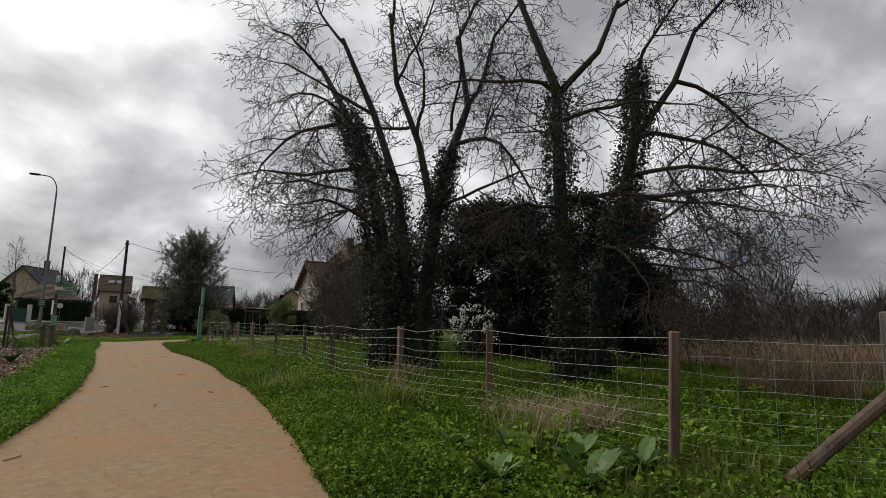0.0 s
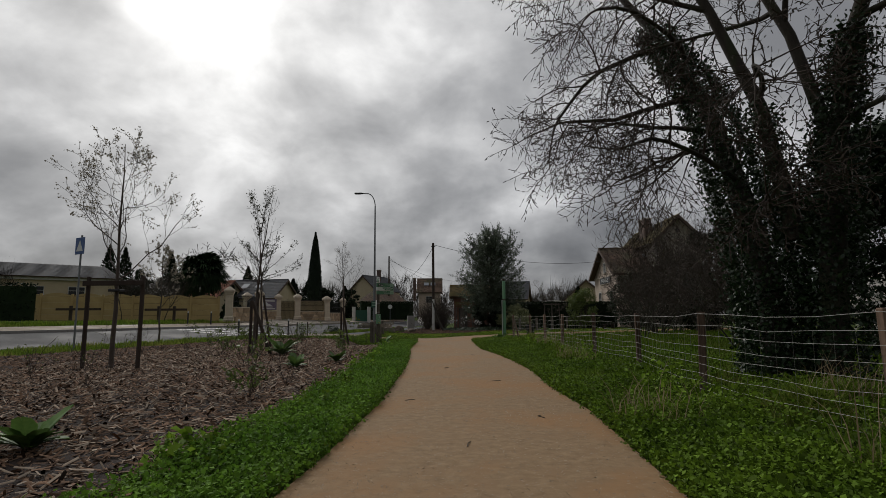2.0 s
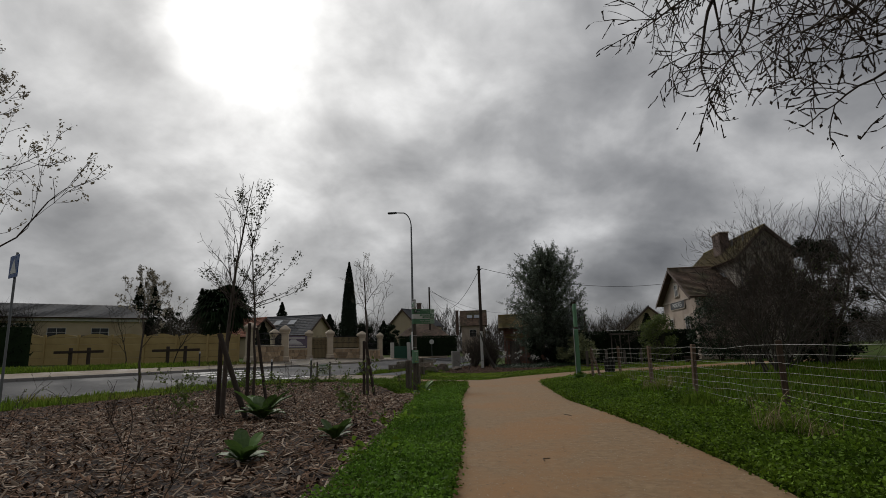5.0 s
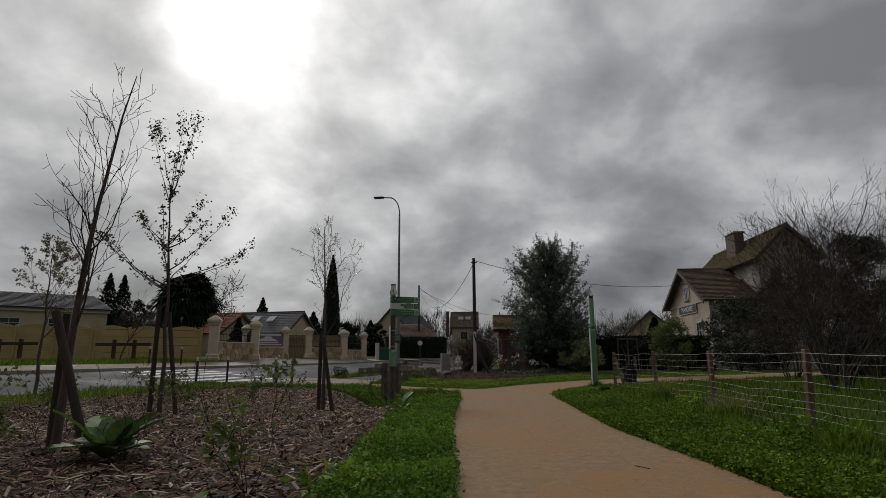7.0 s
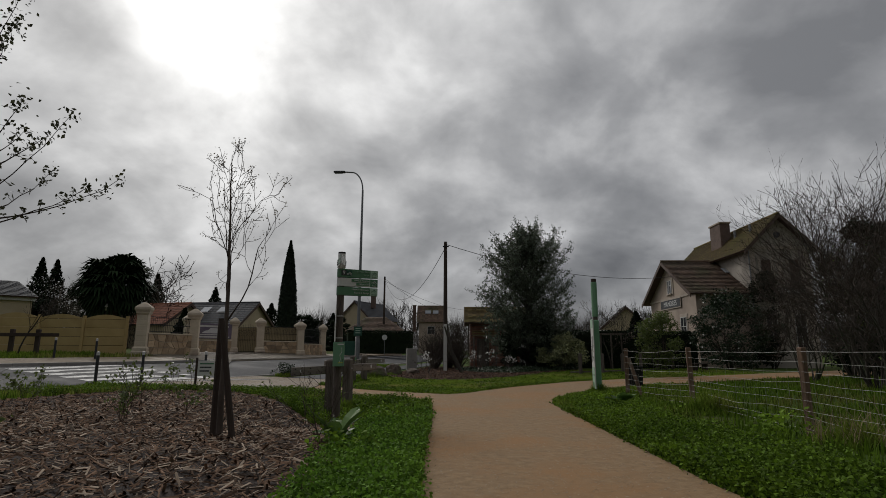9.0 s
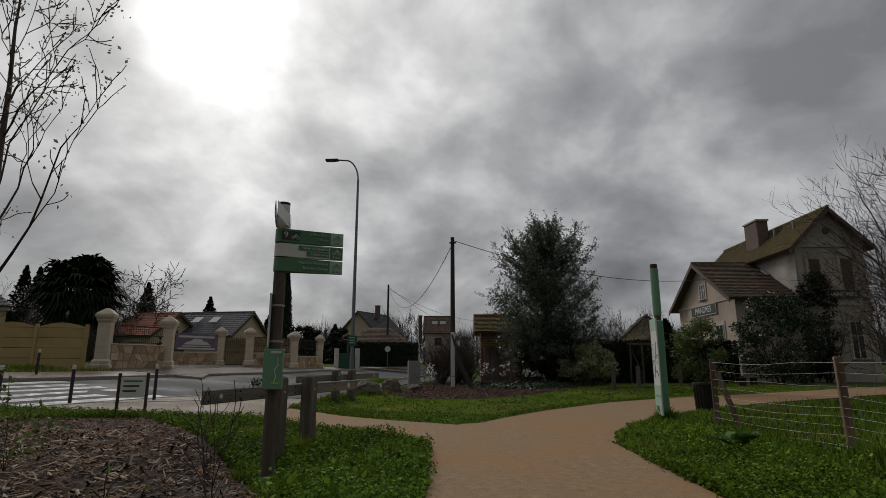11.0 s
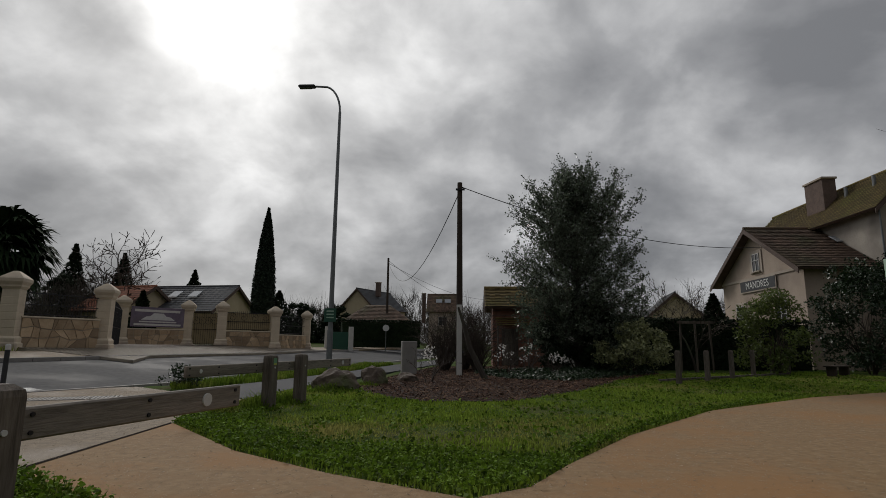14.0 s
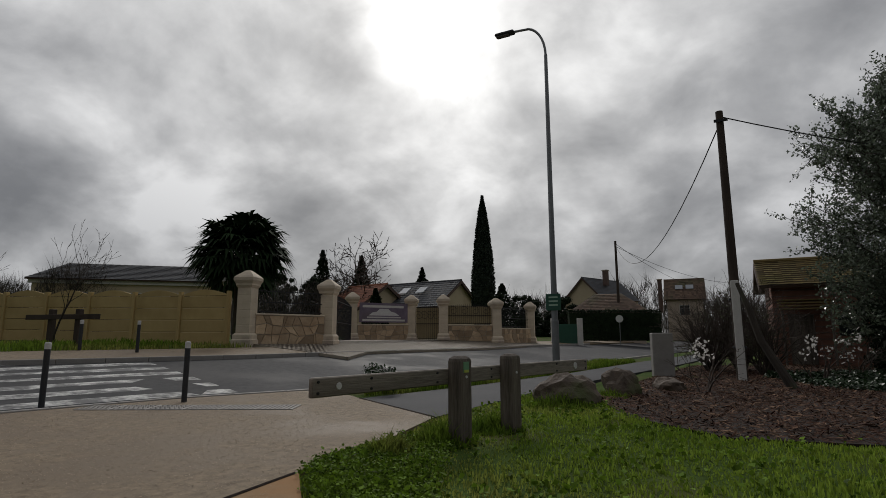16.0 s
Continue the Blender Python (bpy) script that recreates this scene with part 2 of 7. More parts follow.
M["green_sign"] = surface("green_sign", (0.085, 0.2, 0.115), (0.115, 0.25, 0.145), 3, 0.42, 0, 30)
M["green_totem"] = surface("green_totem", (0.14, 0.3, 0.18), (0.2, 0.38, 0.24), 3, 0.5, 0.05, 30)
M["dark_green"] = surface("dark_green_sign", (0.02, 0.08, 0.055), (0.035, 0.11, 0.075), 3, 0.4, 0, 30)
M["white_sign"] = surface("white_sign", (0.6, 0.61, 0.59), (0.74, 0.75, 0.73), 3, 0.4, 0, 30)
M["pale_green"] = surface("pale_green_print", (0.35, 0.5, 0.39), (0.42, 0.57, 0.46), 3, 0.45, 0, 30)
M["black"] = surface("black_plastic", (0.012, 0.012, 0.013), (0.03, 0.03, 0.032), 5, 0.5, 0.05, 40)
M["dark_text"] = surface("dark_text", (0.04, 0.05, 0.05), (0.06, 0.07, 0.07), 5, 0.6, 0, 30)
M["yellow_print"] = surface("yellow_print", (0.4, 0.45, 0.08), (0.5, 0.55, 0.12), 5, 0.5, 0, 30)
M["blue_sign"] = surface("blue_sign", (0.02, 0.07, 0.24), (0.03, 0.1, 0.3), 5, 0.4, 0, 30)
M["pillar_stone"] = surface("pillar_stone", (0.5, 0.42, 0.31), (0.72, 0.63, 0.5), 2.5, 0.8, 0.2, 40, third=(0.4, 0.33, 0.27))
M["wall_stone"] = surface("wall_stone", (0.25, 0.155, 0.085), (0.6, 0.48, 0.33), 1.6, 0.8, 0.4, 30, rand=0.4)
M["mortar"] = surface("mortar", (0.3, 0.26, 0.2), (0.42, 0.37, 0.3), 4, 0.9, 0.3, 40)
M["fence_panel"] = surface("fence_panel_render", (0.4, 0.285, 0.115), (0.56, 0.42, 0.2), 1.2, 0.85, 0.15, 40, third=(0.36, 0.25, 0.1), rand=0.06)
M["cream_render"] = surface("cream_render", (0.44, 0.36, 0.24), (0.58, 0.49, 0.34), 0.8, 0.9, 0.1, 30, third=(0.4, 0.31, 0.2))
M["pink_render"] = surface("old_pink_render", (0.36, 0.285, 0.23), (0.55, 0.45, 0.37), 0.7, 0.9, 0.25, 12, third=(0.24, 0.19, 0.16))
M["grey_render"] = surface("old_grey_render", (0.3, 0.27, 0.235), (0.52, 0.47, 0.41), 0.8, 0.9, 0.25, 14, third=(0.18, 0.16, 0.14))
M["trim_stone"] = surface("trim_stone", (0.36, 0.3, 0.25), (0.52, 0.45, 0.38), 1.5, 0.85, 0.2, 25)
M["slate"] = surface("slate_roof", (0.04, 0.043, 0.05), (0.1, 0.103, 0.112), 1.5, 0.75, 0.3, 12, stretch=(1, 1, 3))
M["tile_brown"] = surface("brown_tile", (0.07, 0.046, 0.034), (0.19, 0.12, 0.08), 1.2, 0.8, 0.4, 10, third=(0.09, 0.08, 0.04), rand=0.35, island=True)
M["tile_moss"] = surface("mossy_tile", (0.08, 0.062, 0.024), (0.24, 0.17, 0.06), 1.0, 0.9, 0.4, 10, third=(0.15, 0.135, 0.03), rand=0.35, island=True)
M["tile_red"] = surface("red_tile", (0.25, 0.09, 0.055), (0.4, 0.17, 0.1), 1.5, 0.8, 0.3, 12, rand=0.25, island=True)
M["brick"] = surface("red_brick", (0.17, 0.075, 0.052), (0.34, 0.165, 0.12), 3, 0.85, 0.3, 30, rand=0.3, island=True)
M["old_brick"] = surface("chimney_brick", (0.07, 0.05, 0.045), (0.2, 0.14, 0.115), 3, 0.9, 0.4, 25, rand=0.35, island=True)
M["glass"] = surface("window_glass", (0.015, 0.018, 0.02), (0.03, 0.033, 0.036), 1, 0.16, 0, 10, spec=0.7)
M["skylight"] = surface("roof_window_glass", (0.25, 0.27, 0.3), (0.35, 0.37, 0.4), 1, 0.12, 0, 10, spec=0.8)
M["frame_white"] = surface("white_frame", (0.5, 0.49, 0.47), (0.66, 0.65, 0.62), 4, 0.6, 0, 30)
M["brown_paint"] = surface("brown_paint", (0.07, 0.045, 0.035), (0.13, 0.085, 0.065), 4, 0.7, 0.1, 30)
M["banner"] = surface("banner_print", (0.09, 0.07, 0.11), (0.24, 0.2, 0.26), 2.2, 0.6, 0, 14, third=(0.14, 0.12, 0.13))
M["rock"] = surface("boulder_rock", (0.04, 0.03, 0.024), (0.17, 0.13, 0.1), 2.5, 0.85, 0.9, 14, third=(0.07, 0.085, 0.03), bump_dist=0.06)
M["bamboo"] = surface("reed_screen", (0.24, 0.19, 0.1), (0.4, 0.33, 0.2), 3, 0.8, 0.2, 40, stretch=(8, 8, 0.3))


# ---- building blocks ----
def link_mesh(name, verts, faces, mat, parent=None, smooth=False):
    me = bpy.data.meshes.new(name)
    me.from_pydata([tuple(v) for v in verts], [], [tuple(f) for f in faces])
    me.materials.append(M[mat])
    if smooth:
        me.polygons.foreach_set("use_smooth", [True] * len(me.polygons))
    me.update()
    ob = new(name, me)
    if parent:
        ob.parent = parent
    return ob


def fast_mesh(name, verts, faces, mat, parent=None):
    """One mesh out of arrays: verts (n, 3), faces (m, 3 or 4)."""
    verts, faces = np.asarray(verts, dtype=np.float32), np.asarray(faces, dtype=np.int32)
    k = faces.shape[1]
    me = bpy.data.meshes.new(name)
    me.vertices.add(len(verts))
    me.vertices.foreach_set("co", verts.ravel())
    me.loops.add(faces.size)
    me.loops.foreach_set("vertex_index", faces.ravel())
    me.polygons.add(len(faces))
    me.polygons.foreach_set("loop_start", np.arange(0, faces.size, k, dtype=np.int32))
    me.materials.append(M[mat])
    me.update(calc_edges=True)
    me.validate()
    ob = new(name, me)
    if parent:
        ob.parent = parent
    return ob


def part(name, bm, mat, parent=None, label="", smooth=False):
    me = bpy.data.meshes.new(name)
    bm.to_mesh(me)
    bm.free()
    me.materials.append(M[mat])
    if smooth:
        me.polygons.foreach_set("use_smooth", [True] * len(me.polygons))
    ob = new(name, me)
    if parent:
        ob.parent = parent
    return tagged(ob, label)


def base_of(name, x, y, z=0.0, turn=0.0, label="", category="", group="", kind=""):
    """An Empty at the base of a thing."""
    ob = new(name)
    ob.empty_display_size = 0.2
    ob.matrix_world = pose(x, y, z, 0, 0, turn)
    return tagged(ob, label, category, group, kind)


def box(bm, x0, x1, y0, y1, z0, z1, bevel=0.0, m=None):
    made = bmesh.ops.create_cube(bm, size=1.0)["verts"]
    bmesh.ops.transform(bm, matrix=Matrix.Translation(((x0 + x1) / 2, (y0 + y1) / 2, (z0 + z1) / 2)) @ Matrix.Diagonal((x1 - x0, y1 - y0, z1 - z0, 1)), verts=made)
    if bevel:
        edges = list({e for v in made for e in v.link_edges})
        made = list({v for f in bmesh.ops.bevel(bm, geom=edges, offset=bevel, segments=1, affect="EDGES")["faces"] for v in f.verts} | {v for v in made if v.is_valid})
    if m:
        bmesh.ops.transform(bm, matrix=m, verts=made)
    return made


def a_box(x0, x1, y0, y1, z0, z1, bevel=0.0, m=None):
    bm = bmesh.new()
    box(bm, x0, x1, y0, y1, z0, z1, bevel, m)
    return bm


def rod(bm, p0, p1, r0, r1=None, n=8):
    p0, p1 = Vector(p0), Vector(p1)
    r1 = r0 if r1 is None else r1
    d = p1 - p0
    m = Matrix.Translation((p0 + p1) / 2) @ d.to_track_quat("Z", "Y").to_matrix().to_4x4()
    return bmesh.ops.create_cone(bm, cap_ends=True, segments=n, radius1=r0, radius2=r1, depth=d.length, matrix=m)["verts"]


def a_rod(p0, p1, r0, r1=None, n=8):
    bm = bmesh.new()
    rod(bm, p0, p1, r0, r1, n)
    return bm


def turned(profile, n=20):
    """A turned solid out of (radius, height) pairs."""
    bm = bmesh.new()
    rings = [[bm.verts.new((r * math.cos(2 * math.pi * i / n), r * math.sin(2 * math.pi * i / n), z)) for i in range(n)] for r, z in profile]
    for a, b in zip(rings, rings[1:]):
        for i in range(n):
            bm.faces.new((a[i], a[(i + 1) % n], b[(i + 1) % n], b[i]))
    bm.faces.new(rings[-1])
    bm.faces.new(rings[0][::-1])
    return bm


def square_stack(profile):
    """A square pier out of (half width, height) pairs."""
    bm = bmesh.new()
    rings = [[bm.verts.new((sx * r, sy * r, z)) for sx, sy in ((-1, -1), (1, -1), (1, 1), (-1, 1))] for r, z in profile]
    for a, b in zip(rings, rings[1:]):
        for i in range(4):
            bm.faces.new((a[i], a[(i + 1) % 4], b[(i + 1) % 4], b[i]))
    bm.faces.new(rings[-1])
    bm.faces.new(rings[0][::-1])
    return bm


def prism(pts, h0, h1):
    """A plate over the outline pts (x, y)."""
    bm = bmesh.new()
    lo = [bm.verts.new((x, y, h0)) for x, y in pts]
    hi = [bm.verts.new((x, y, h1)) for x, y in pts]
    n = len(pts)
    for i in range(n):
        bm.faces.new((lo[i], lo[(i + 1) % n], hi[(i + 1) % n], hi[i]))
    bm.faces.new(hi)
    bm.faces.new(lo[::-1])
    bmesh.ops.recalc_face_normals(bm, faces=bm.faces)
    return bm


def tube(points, r, n=6):
    """A tube along points, as one bmesh."""
    bm = bmesh.new()
    pts = [Vector(p) for p in points]
    rings = []
    for i, p in enumerate(pts):
        d = (pts[min(i + 1, len(pts) - 1)] - pts[max(i - 1, 0)]).normalized()
        q = d.to_track_quat("Z", "Y")
        rr = r[i] if isinstance(r, (list, tuple)) else r
        rings.append([bm.verts.new(p + q @ Vector((rr * math.cos(2 * math.pi * k / n), rr * math.sin(2 * math.pi * k / n), 0))) for k in range(n)])
    for a, b in zip(rings, rings[1:]):
        for k in range(n):
            bm.faces.new((a[k], a[(k + 1) % n], b[(k + 1) % n], b[k]))
    bm.faces.new(rings[-1])
    bm.faces.new(rings[0][::-1])
    return bm


def lettering(name, text, size, m, mat, parent, align="CENTER"):
    cu = bpy.data.curves.new(name, "FONT")
    cu.body, cu.size, cu.align_x, cu.align_y, cu.extrude = text, size, align, "CENTER", 0.002
    tmp = new(name, cu)
    me = bpy.data.meshes.new_from_object(tmp.evaluated_get(bpy.context.evaluated_depsgraph_get()))
    bpy.data.objects.remove(tmp)
    me.materials.clear()
    me.materials.append(M[mat])
    ob = new(name, me)
    ob.parent = parent
    ob.matrix_basis = m
    return ob


def segments_mesh(segs, n=4):
    """Tapered sticks: rows of x0 y0 z0 r0 x1 y1 z1 r1 become one pair of arrays."""
    s = np.asarray(segs, dtype=np.float64)
    p0, r0, p1, r1 = s[:, 0:3], s[:, 3], s[:, 4:7], s[:, 7]
    d = p1 - p0
    d /= np.linalg.norm(d, axis=1, keepdims=True) + 1e-9
    ref = np.where(np.abs(d[:, 2:3]) > 0.9, np.array([[1.0, 0, 0]]), np.array([[0, 0, 1.0]]))
    u = np.cross(d, ref)
    u /= np.linalg.norm(u, axis=1, keepdims=True) + 1e-9
    v = np.cross(d, u)
    a = np.arange(n) * 2 * np.pi / n
    ring = u[:, None, :] * np.cos(a)[None, :, None] + v[:, None, :] * np.sin(a)[None, :, None]
    verts = np.concatenate([p0[:, None] + ring * r0[:, None, None], p1[:, None] + ring * r1[:, None, None]], axis=1).reshape(-1, 3)
    k = np.arange(n)
    quad = np.stack([k, (k + 1) % n, (k + 1) % n + n, k + n], axis=1)
    faces = (quad[None] + (np.arange(len(s)) * 2 * n)[:, None, None]).reshape(-1, 4)
    return verts, faces


def leaf_cards(centres, size, rng, flat=0.0, aspect=0.6, jitter=0.4):
    """Small folded leaves, two triangles on a bent quad each, at the centres."""
    c = np.asarray(centres, dtype=np.float64)
    n = len(c)
    a = rng.normal(size=(n, 3))
    a[:, 2] *= 1 - flat
    a /= np.linalg.norm(a, axis=1, keepdims=True)
    b = rng.normal(size=(n, 3))
    b[:, 2] *= 1 - flat
    b -= a * (a * b).sum(1, keepdims=True)
    b /= np.linalg.norm(b, axis=1, keepdims=True) + 1e-9
    s = (size * (1 - jitter + 2 * jitter * rng.random(n)))[:, None]
    nrm = np.cross(a, b)
    verts = np.stack([c - a * s * 0.5, c + b * s * aspect * 0.5 + nrm * s * 0.1, c + a * s * 0.5, c - b * s * aspect * 0.5 + nrm * s * 0.1], axis=1).reshape(-1, 3)
    faces = np.arange(n * 4).reshape(n, 4)
    return verts, faces


def inside(pts, poly):
    """Which of the points (n, 2) lie in the polygon."""
    p, q = np.asarray(pts), np.asarray(poly)
    res = np.zeros(len(p), dtype=bool)
    j = len(q) - 1
    for i in range(len(q)):
        cross = ((q[i, 1] > p[:, 1]) != (q[j, 1] > p[:, 1])) & (p[:, 0] < (q[j, 0] - q[i, 0]) * (p[:, 1] - q[i, 1]) / (q[j, 1] - q[i, 1] + 1e-12) + q[i, 0])
        res ^= cross
        j = i
    return res


def twig_ribbons(segs, seed):
    """The finest twigs: one narrow face each, turned at random round its own line."""
    q = np.array(segs, dtype=float)
    g_ = np.random.default_rng(seed)
    a, ra, b, rb = q[:, :3], q[:, 3:4], q[:, 4:7], q[:, 7:8]
    d = b - a
    s = np.cross(d, g_.normal(size=d.shape))
    s /= np.linalg.norm(s, axis=1, keepdims=True) + 1e-9
    v = np.stack([a - s * ra * 1.5, a + s * ra * 1.5, b + s * rb * 1.0, b - s * rb * 1.0], axis=1).reshape(-1, 3)
    return v, np.arange(len(v)).reshape(-1, 4)


# ---- the ground and what lies on it ----
KERB_Y = [-60, 10, 27, 33, 38.4, 42.1, 44.2, 48.1, 56.3, 64.2, 80, 140]
KERB_X = [-33, -21, -17, -14.4, -12.3, -11.3, -10.2, -8.7, -7.3, -6.4, -4.4, 4]
ROAD_W = 6.6


def near_kerb(y):
    return np.interp(y, KERB_Y, KERB_X)


def terrain(x, y):
    """Height of the ground: level by the path, a shallow dip round the signpost, rising across the road to the gardens."""
    s = near_kerb(y) - np.asarray(x, dtype=float)
    dip = 0.36 * np.exp(-(((np.asarray(x, dtype=float) + 3.2) / 1.2) ** 2) - ((np.asarray(y, dtype=float) - 30.8) / 2.5) ** 2)
    return -dip + np.clip(0.085 * s, 0.0, 0.95) + np.clip(0.02 * (s - 14), 0, 0.8)


PATH_LEFT = [(-0.5, -25), (-0.4, -6), (-0.3, 3), (-0.17, 5.8), (0.05, 9), (0.1, 12), (0.02, 14.5), (-0.1, 17.5), (-0.35, 21), (-0.65, 24.2), (-0.75, 26.4), (-0.82, 28.6), (-0.88, 30.6), (-1.0, 32.0), (-1.43, 32.8), (-2.2, 33.6), (-3.25, 34.4), (-4.9, 35.25)]
PATH_RIGHT = [(2.2, -25), (2.25, -6), (2.32, 3), (2.45, 4.8), (2.67, 6.9), (2.78, 9), (2.88, 11.5), (2.76, 13.7), (2.8, 16.5), (2.66, 19.1), (2.4, 21.8), (1.98, 24.6), (1.88, 28), (1.8, 31.2), (1.78, 32.4), (2.1, 33.5), (2.66, 34.8), (4.1, 36.8), (5.4, 38.3), (6.85, 39.6), (8.65, 41.3), (11.2, 43.0), (15, 45.6), (26, 52)]
ISLAND_LOW = [(26, 57), (16.2, 50.2), (10.9, 46.3), (7.6, 44.3), (3.9, 41.2), (1.5, 38.1), (0.35, 36.2), (-0.15, 35.25), (-0.67, 34.85), (-2.02, 35.6), (-3.34, 36.55), (-5.15, 38.5)]
PATH_POLY = PATH_RIGHT + ISLAND_LOW + PATH_LEFT[::-1]
CONCRETE_POLY = [(-4.9, 35.25), (-5.15, 38.5), (-5.42, 39.2), (-5.3, 40.3), (-5.6, 42.0), (-8.1, 43.6), (-9.6, 44.7), (-10.15, 44.25), (-11.25, 42.1), (-12.25, 38.45), (-12.6, 37.3), (-8.5, 36.3)]
WALK_NEAR = [(-5.6, 42.0), (-5.3, 47), (-4.3, 53), (-3.2, 60), (-1.2, 75)]
WALK_FAR = [(-8.1, 43.6), (-7.2, 47), (-6.1, 53), (-5.0, 62), (-3.0, 75)]
WALK_POLY = WALK_NEAR + WALK_FAR[::-1]
MULCH_POLY = [(-1.0, -12), (-1.0, 4), (-0.95, 8), (-0.8, 11), (-0.85, 15), (-1.25, 20), (-1.6, 25), (-1.95, 28.4), (-3.0, 30.6), (-4.6, 32.6), (-7.2, 35.4), (-9.3, 35.2), (-10.6, 33.4), (-11.8, 28), (-13.6, 20), (-17.5, 6), (-21, -12)]
BED_POLY = [(-4.0, 45.8), (-2.9, 43.2), (-1.6, 42.0), (0.3, 42.3), (2.4, 45.6), (4.6, 50), (7.4, 54.5), (7, 58), (2, 61), (-2.6, 59), (-3.3, 53)]


def draped(name, poly, lift, mat, cell, label, skirt=0.0):
    """A sheet over the ground inside the outline, cut into cells."""
    bm = prism(poly, 0.0, 0.0001)
    bmesh.ops.delete(bm, geom=[f for f in bm.faces if f.normal.z < 0.5], context="FACES")
    xs, ys = [p[0] for p in poly], [p[1] for p in poly]
    for axis, lo, hi in ((0, min(xs), max(xs)), (1, min(ys), max(ys))):
        c = lo + cell
        while c < hi:
            no = (1, 0, 0) if axis == 0 else (0, 1, 0)
            bmesh.ops.bisect_plane(bm, geom=bm.verts[:] + bm.edges[:] + bm.faces[:], plane_co=(c * no[0], c * no[1], 0), plane_no=no)
            c += cell
    bmesh.ops.remove_doubles(bm, verts=bm.verts, dist=0.001)
    if skirt:
        rim = [e for e in bm.edges if len(e.link_faces) == 1]
        for v in [g for g in bmesh.ops.extrude_edge_only(bm, edges=rim)["geom"] if isinstance(g, bmesh.types.BMVert)]:
            v.co.z = -skirt
    for v in bm.verts:
        v.co.z = v.co.z + float(terrain(v.co.x, v.co.y)) + lift
    bmesh.ops.recalc_face_normals(bm, faces=bm.faces)
    return tagged(part(name, bm, mat), label, name.split("_")[0], kind="structure")


def ground_axis(near_lo, near_hi, step, far):
    mid = list(np.arange(near_lo, near_hi, step))
    out, d = [], step
    p = near_hi
    while p < far:
        out.append(p)
        d *= 1.35
        p += d
    back, d, p = [], step, near_lo
    while p > -far:
        d *= 1.35
        p -= d
        back.append(p)
    return np.array(back[::-1] + mid + out + [far * 1.3])


gx, gy = ground_axis(-24, 18, 0.5, 1500), ground_axis(-6, 64, 0.5, 1500)
XX, YY = np.meshgrid(gx, gy)
rng = np.random.default_rng(5)
lumps = np.array([[noise.noise((x * 0.6, y * 0.6, 0)) * 0.035 for x in gx] for y in gy])
flat = np.column_stack([XX.ravel(), YY.ravel()])
hard = np.zeros(len(flat), dtype=bool)
for poly in (PATH_POLY, CONCRETE_POLY, WALK_POLY):
    hard |= inside(flat, poly)
ZZ = terrain(XX, YY) + lumps
road_s = near_kerb(YY) - XX
ZZ = ZZ - np.where(hard.reshape(XX.shape), 0.12, 0) - np.where((road_s > -0.3) & (road_s < 16), 0.12, 0) - 0.01
nx, ny = len(gx), len(gy)
idx = np.arange(nx * ny).reshape(ny, nx)
faces = np.stack([idx[:-1, :-1], idx[:-1, 1:], idx[1:, 1:], idx[1:, :-1]], axis=-1).reshape(-1, 4)
ground = tagged(fast_mesh("ground", np.column_stack([XX.ravel(), YY.ravel(), ZZ.ravel()]), faces, "grass_soil"), "damp green grassy ground with bare earth", "ground", kind="structure")

path = draped("path", PATH_POLY, 0.0, "path_sand", 2.0, "ochre stabilised sand footpath with gravelly surface", 0.12)
concrete = draped("pavement_crossing", CONCRETE_POLY, 0.004, "concrete_path", 1.5, "beige exposed aggregate concrete apron, damp", 0.14)
walkway = draped("pavement_asphalt", WALK_POLY, 0.0, "asphalt_walk", 2.0, "grey asphalt footway beside the road", 0.12)
mulch = draped("mulch_bed", MULCH_POLY, 0.03, "mulch_bed", 0.6, "planting bed of bark mulch, shade between chips in its colour", 0.08)
bed = draped("mulch_bed_by_pole", BED_POLY, 0.012, "mulch_bed", 1.5, "planting bed of wet bark mulch round the pole", 0.08)

ry = list(np.arange(-60, 140, 2.0))
ROAD_POLY = [(float(near_kerb(y)) - 0.15, y) for y in ry] + [(float(near_kerb(y)) - ROAD_W, y) for y in ry[::-1]]
road = draped("road", ROAD_POLY, -0.06, "asphalt", 4.0, "wet grey asphalt road", 0.1)
VERGE_POLY = [(float(near_kerb(y)) - ROAD_W - 0.18, y) for y in np.arange(-20, 100, 2.0)] + [(float(near_kerb(y)) - ROAD_W - 2.6, y) for y in np.arange(-20, 100, 2.0)[::-1]]
far_pavement = draped("pavement_far", VERGE_POLY, 0.03, "concrete_path", 3.0, "beige pavement on the far side of the road", 0.1)


def kerb_line(name, off, y0, y1, step, lift, label):
    """Kerb stones, each a piece of its own."""
    root = base_of(name, 0, 0, 0, 0, label, "kerb", kind="structure")
    y = y0
    while y < y1:
        xa, xb = float(near_kerb(y)) + off, float(near_kerb(y + step)) + off
        d = Vector((xb - xa, step, 0))
        bm = a_box(-0.07, 0.07, 0.006, d.length - 0.006, -0.16, 0.0, 0.012)
        ob = part("kerb_stone", bm, "kerb", root)
        za, zb = float(terrain(xa, y)), float(terrain(xb, y + step))
        ob.matrix_basis = pose(xa, y, (za + zb) / 2 + lift, 0, 0, -math.degrees(math.atan2(d.x, d.y)))
        y += step
    return root


kerb_line("kerb_near", -0.07, 20, 76, 1.0, 0.02, "grey concrete kerb along the road")
kerb_line("kerb_far", -ROAD_W - 0.09, 24, 80, 1.0, 0.07, "grey concrete kerb on the far side")

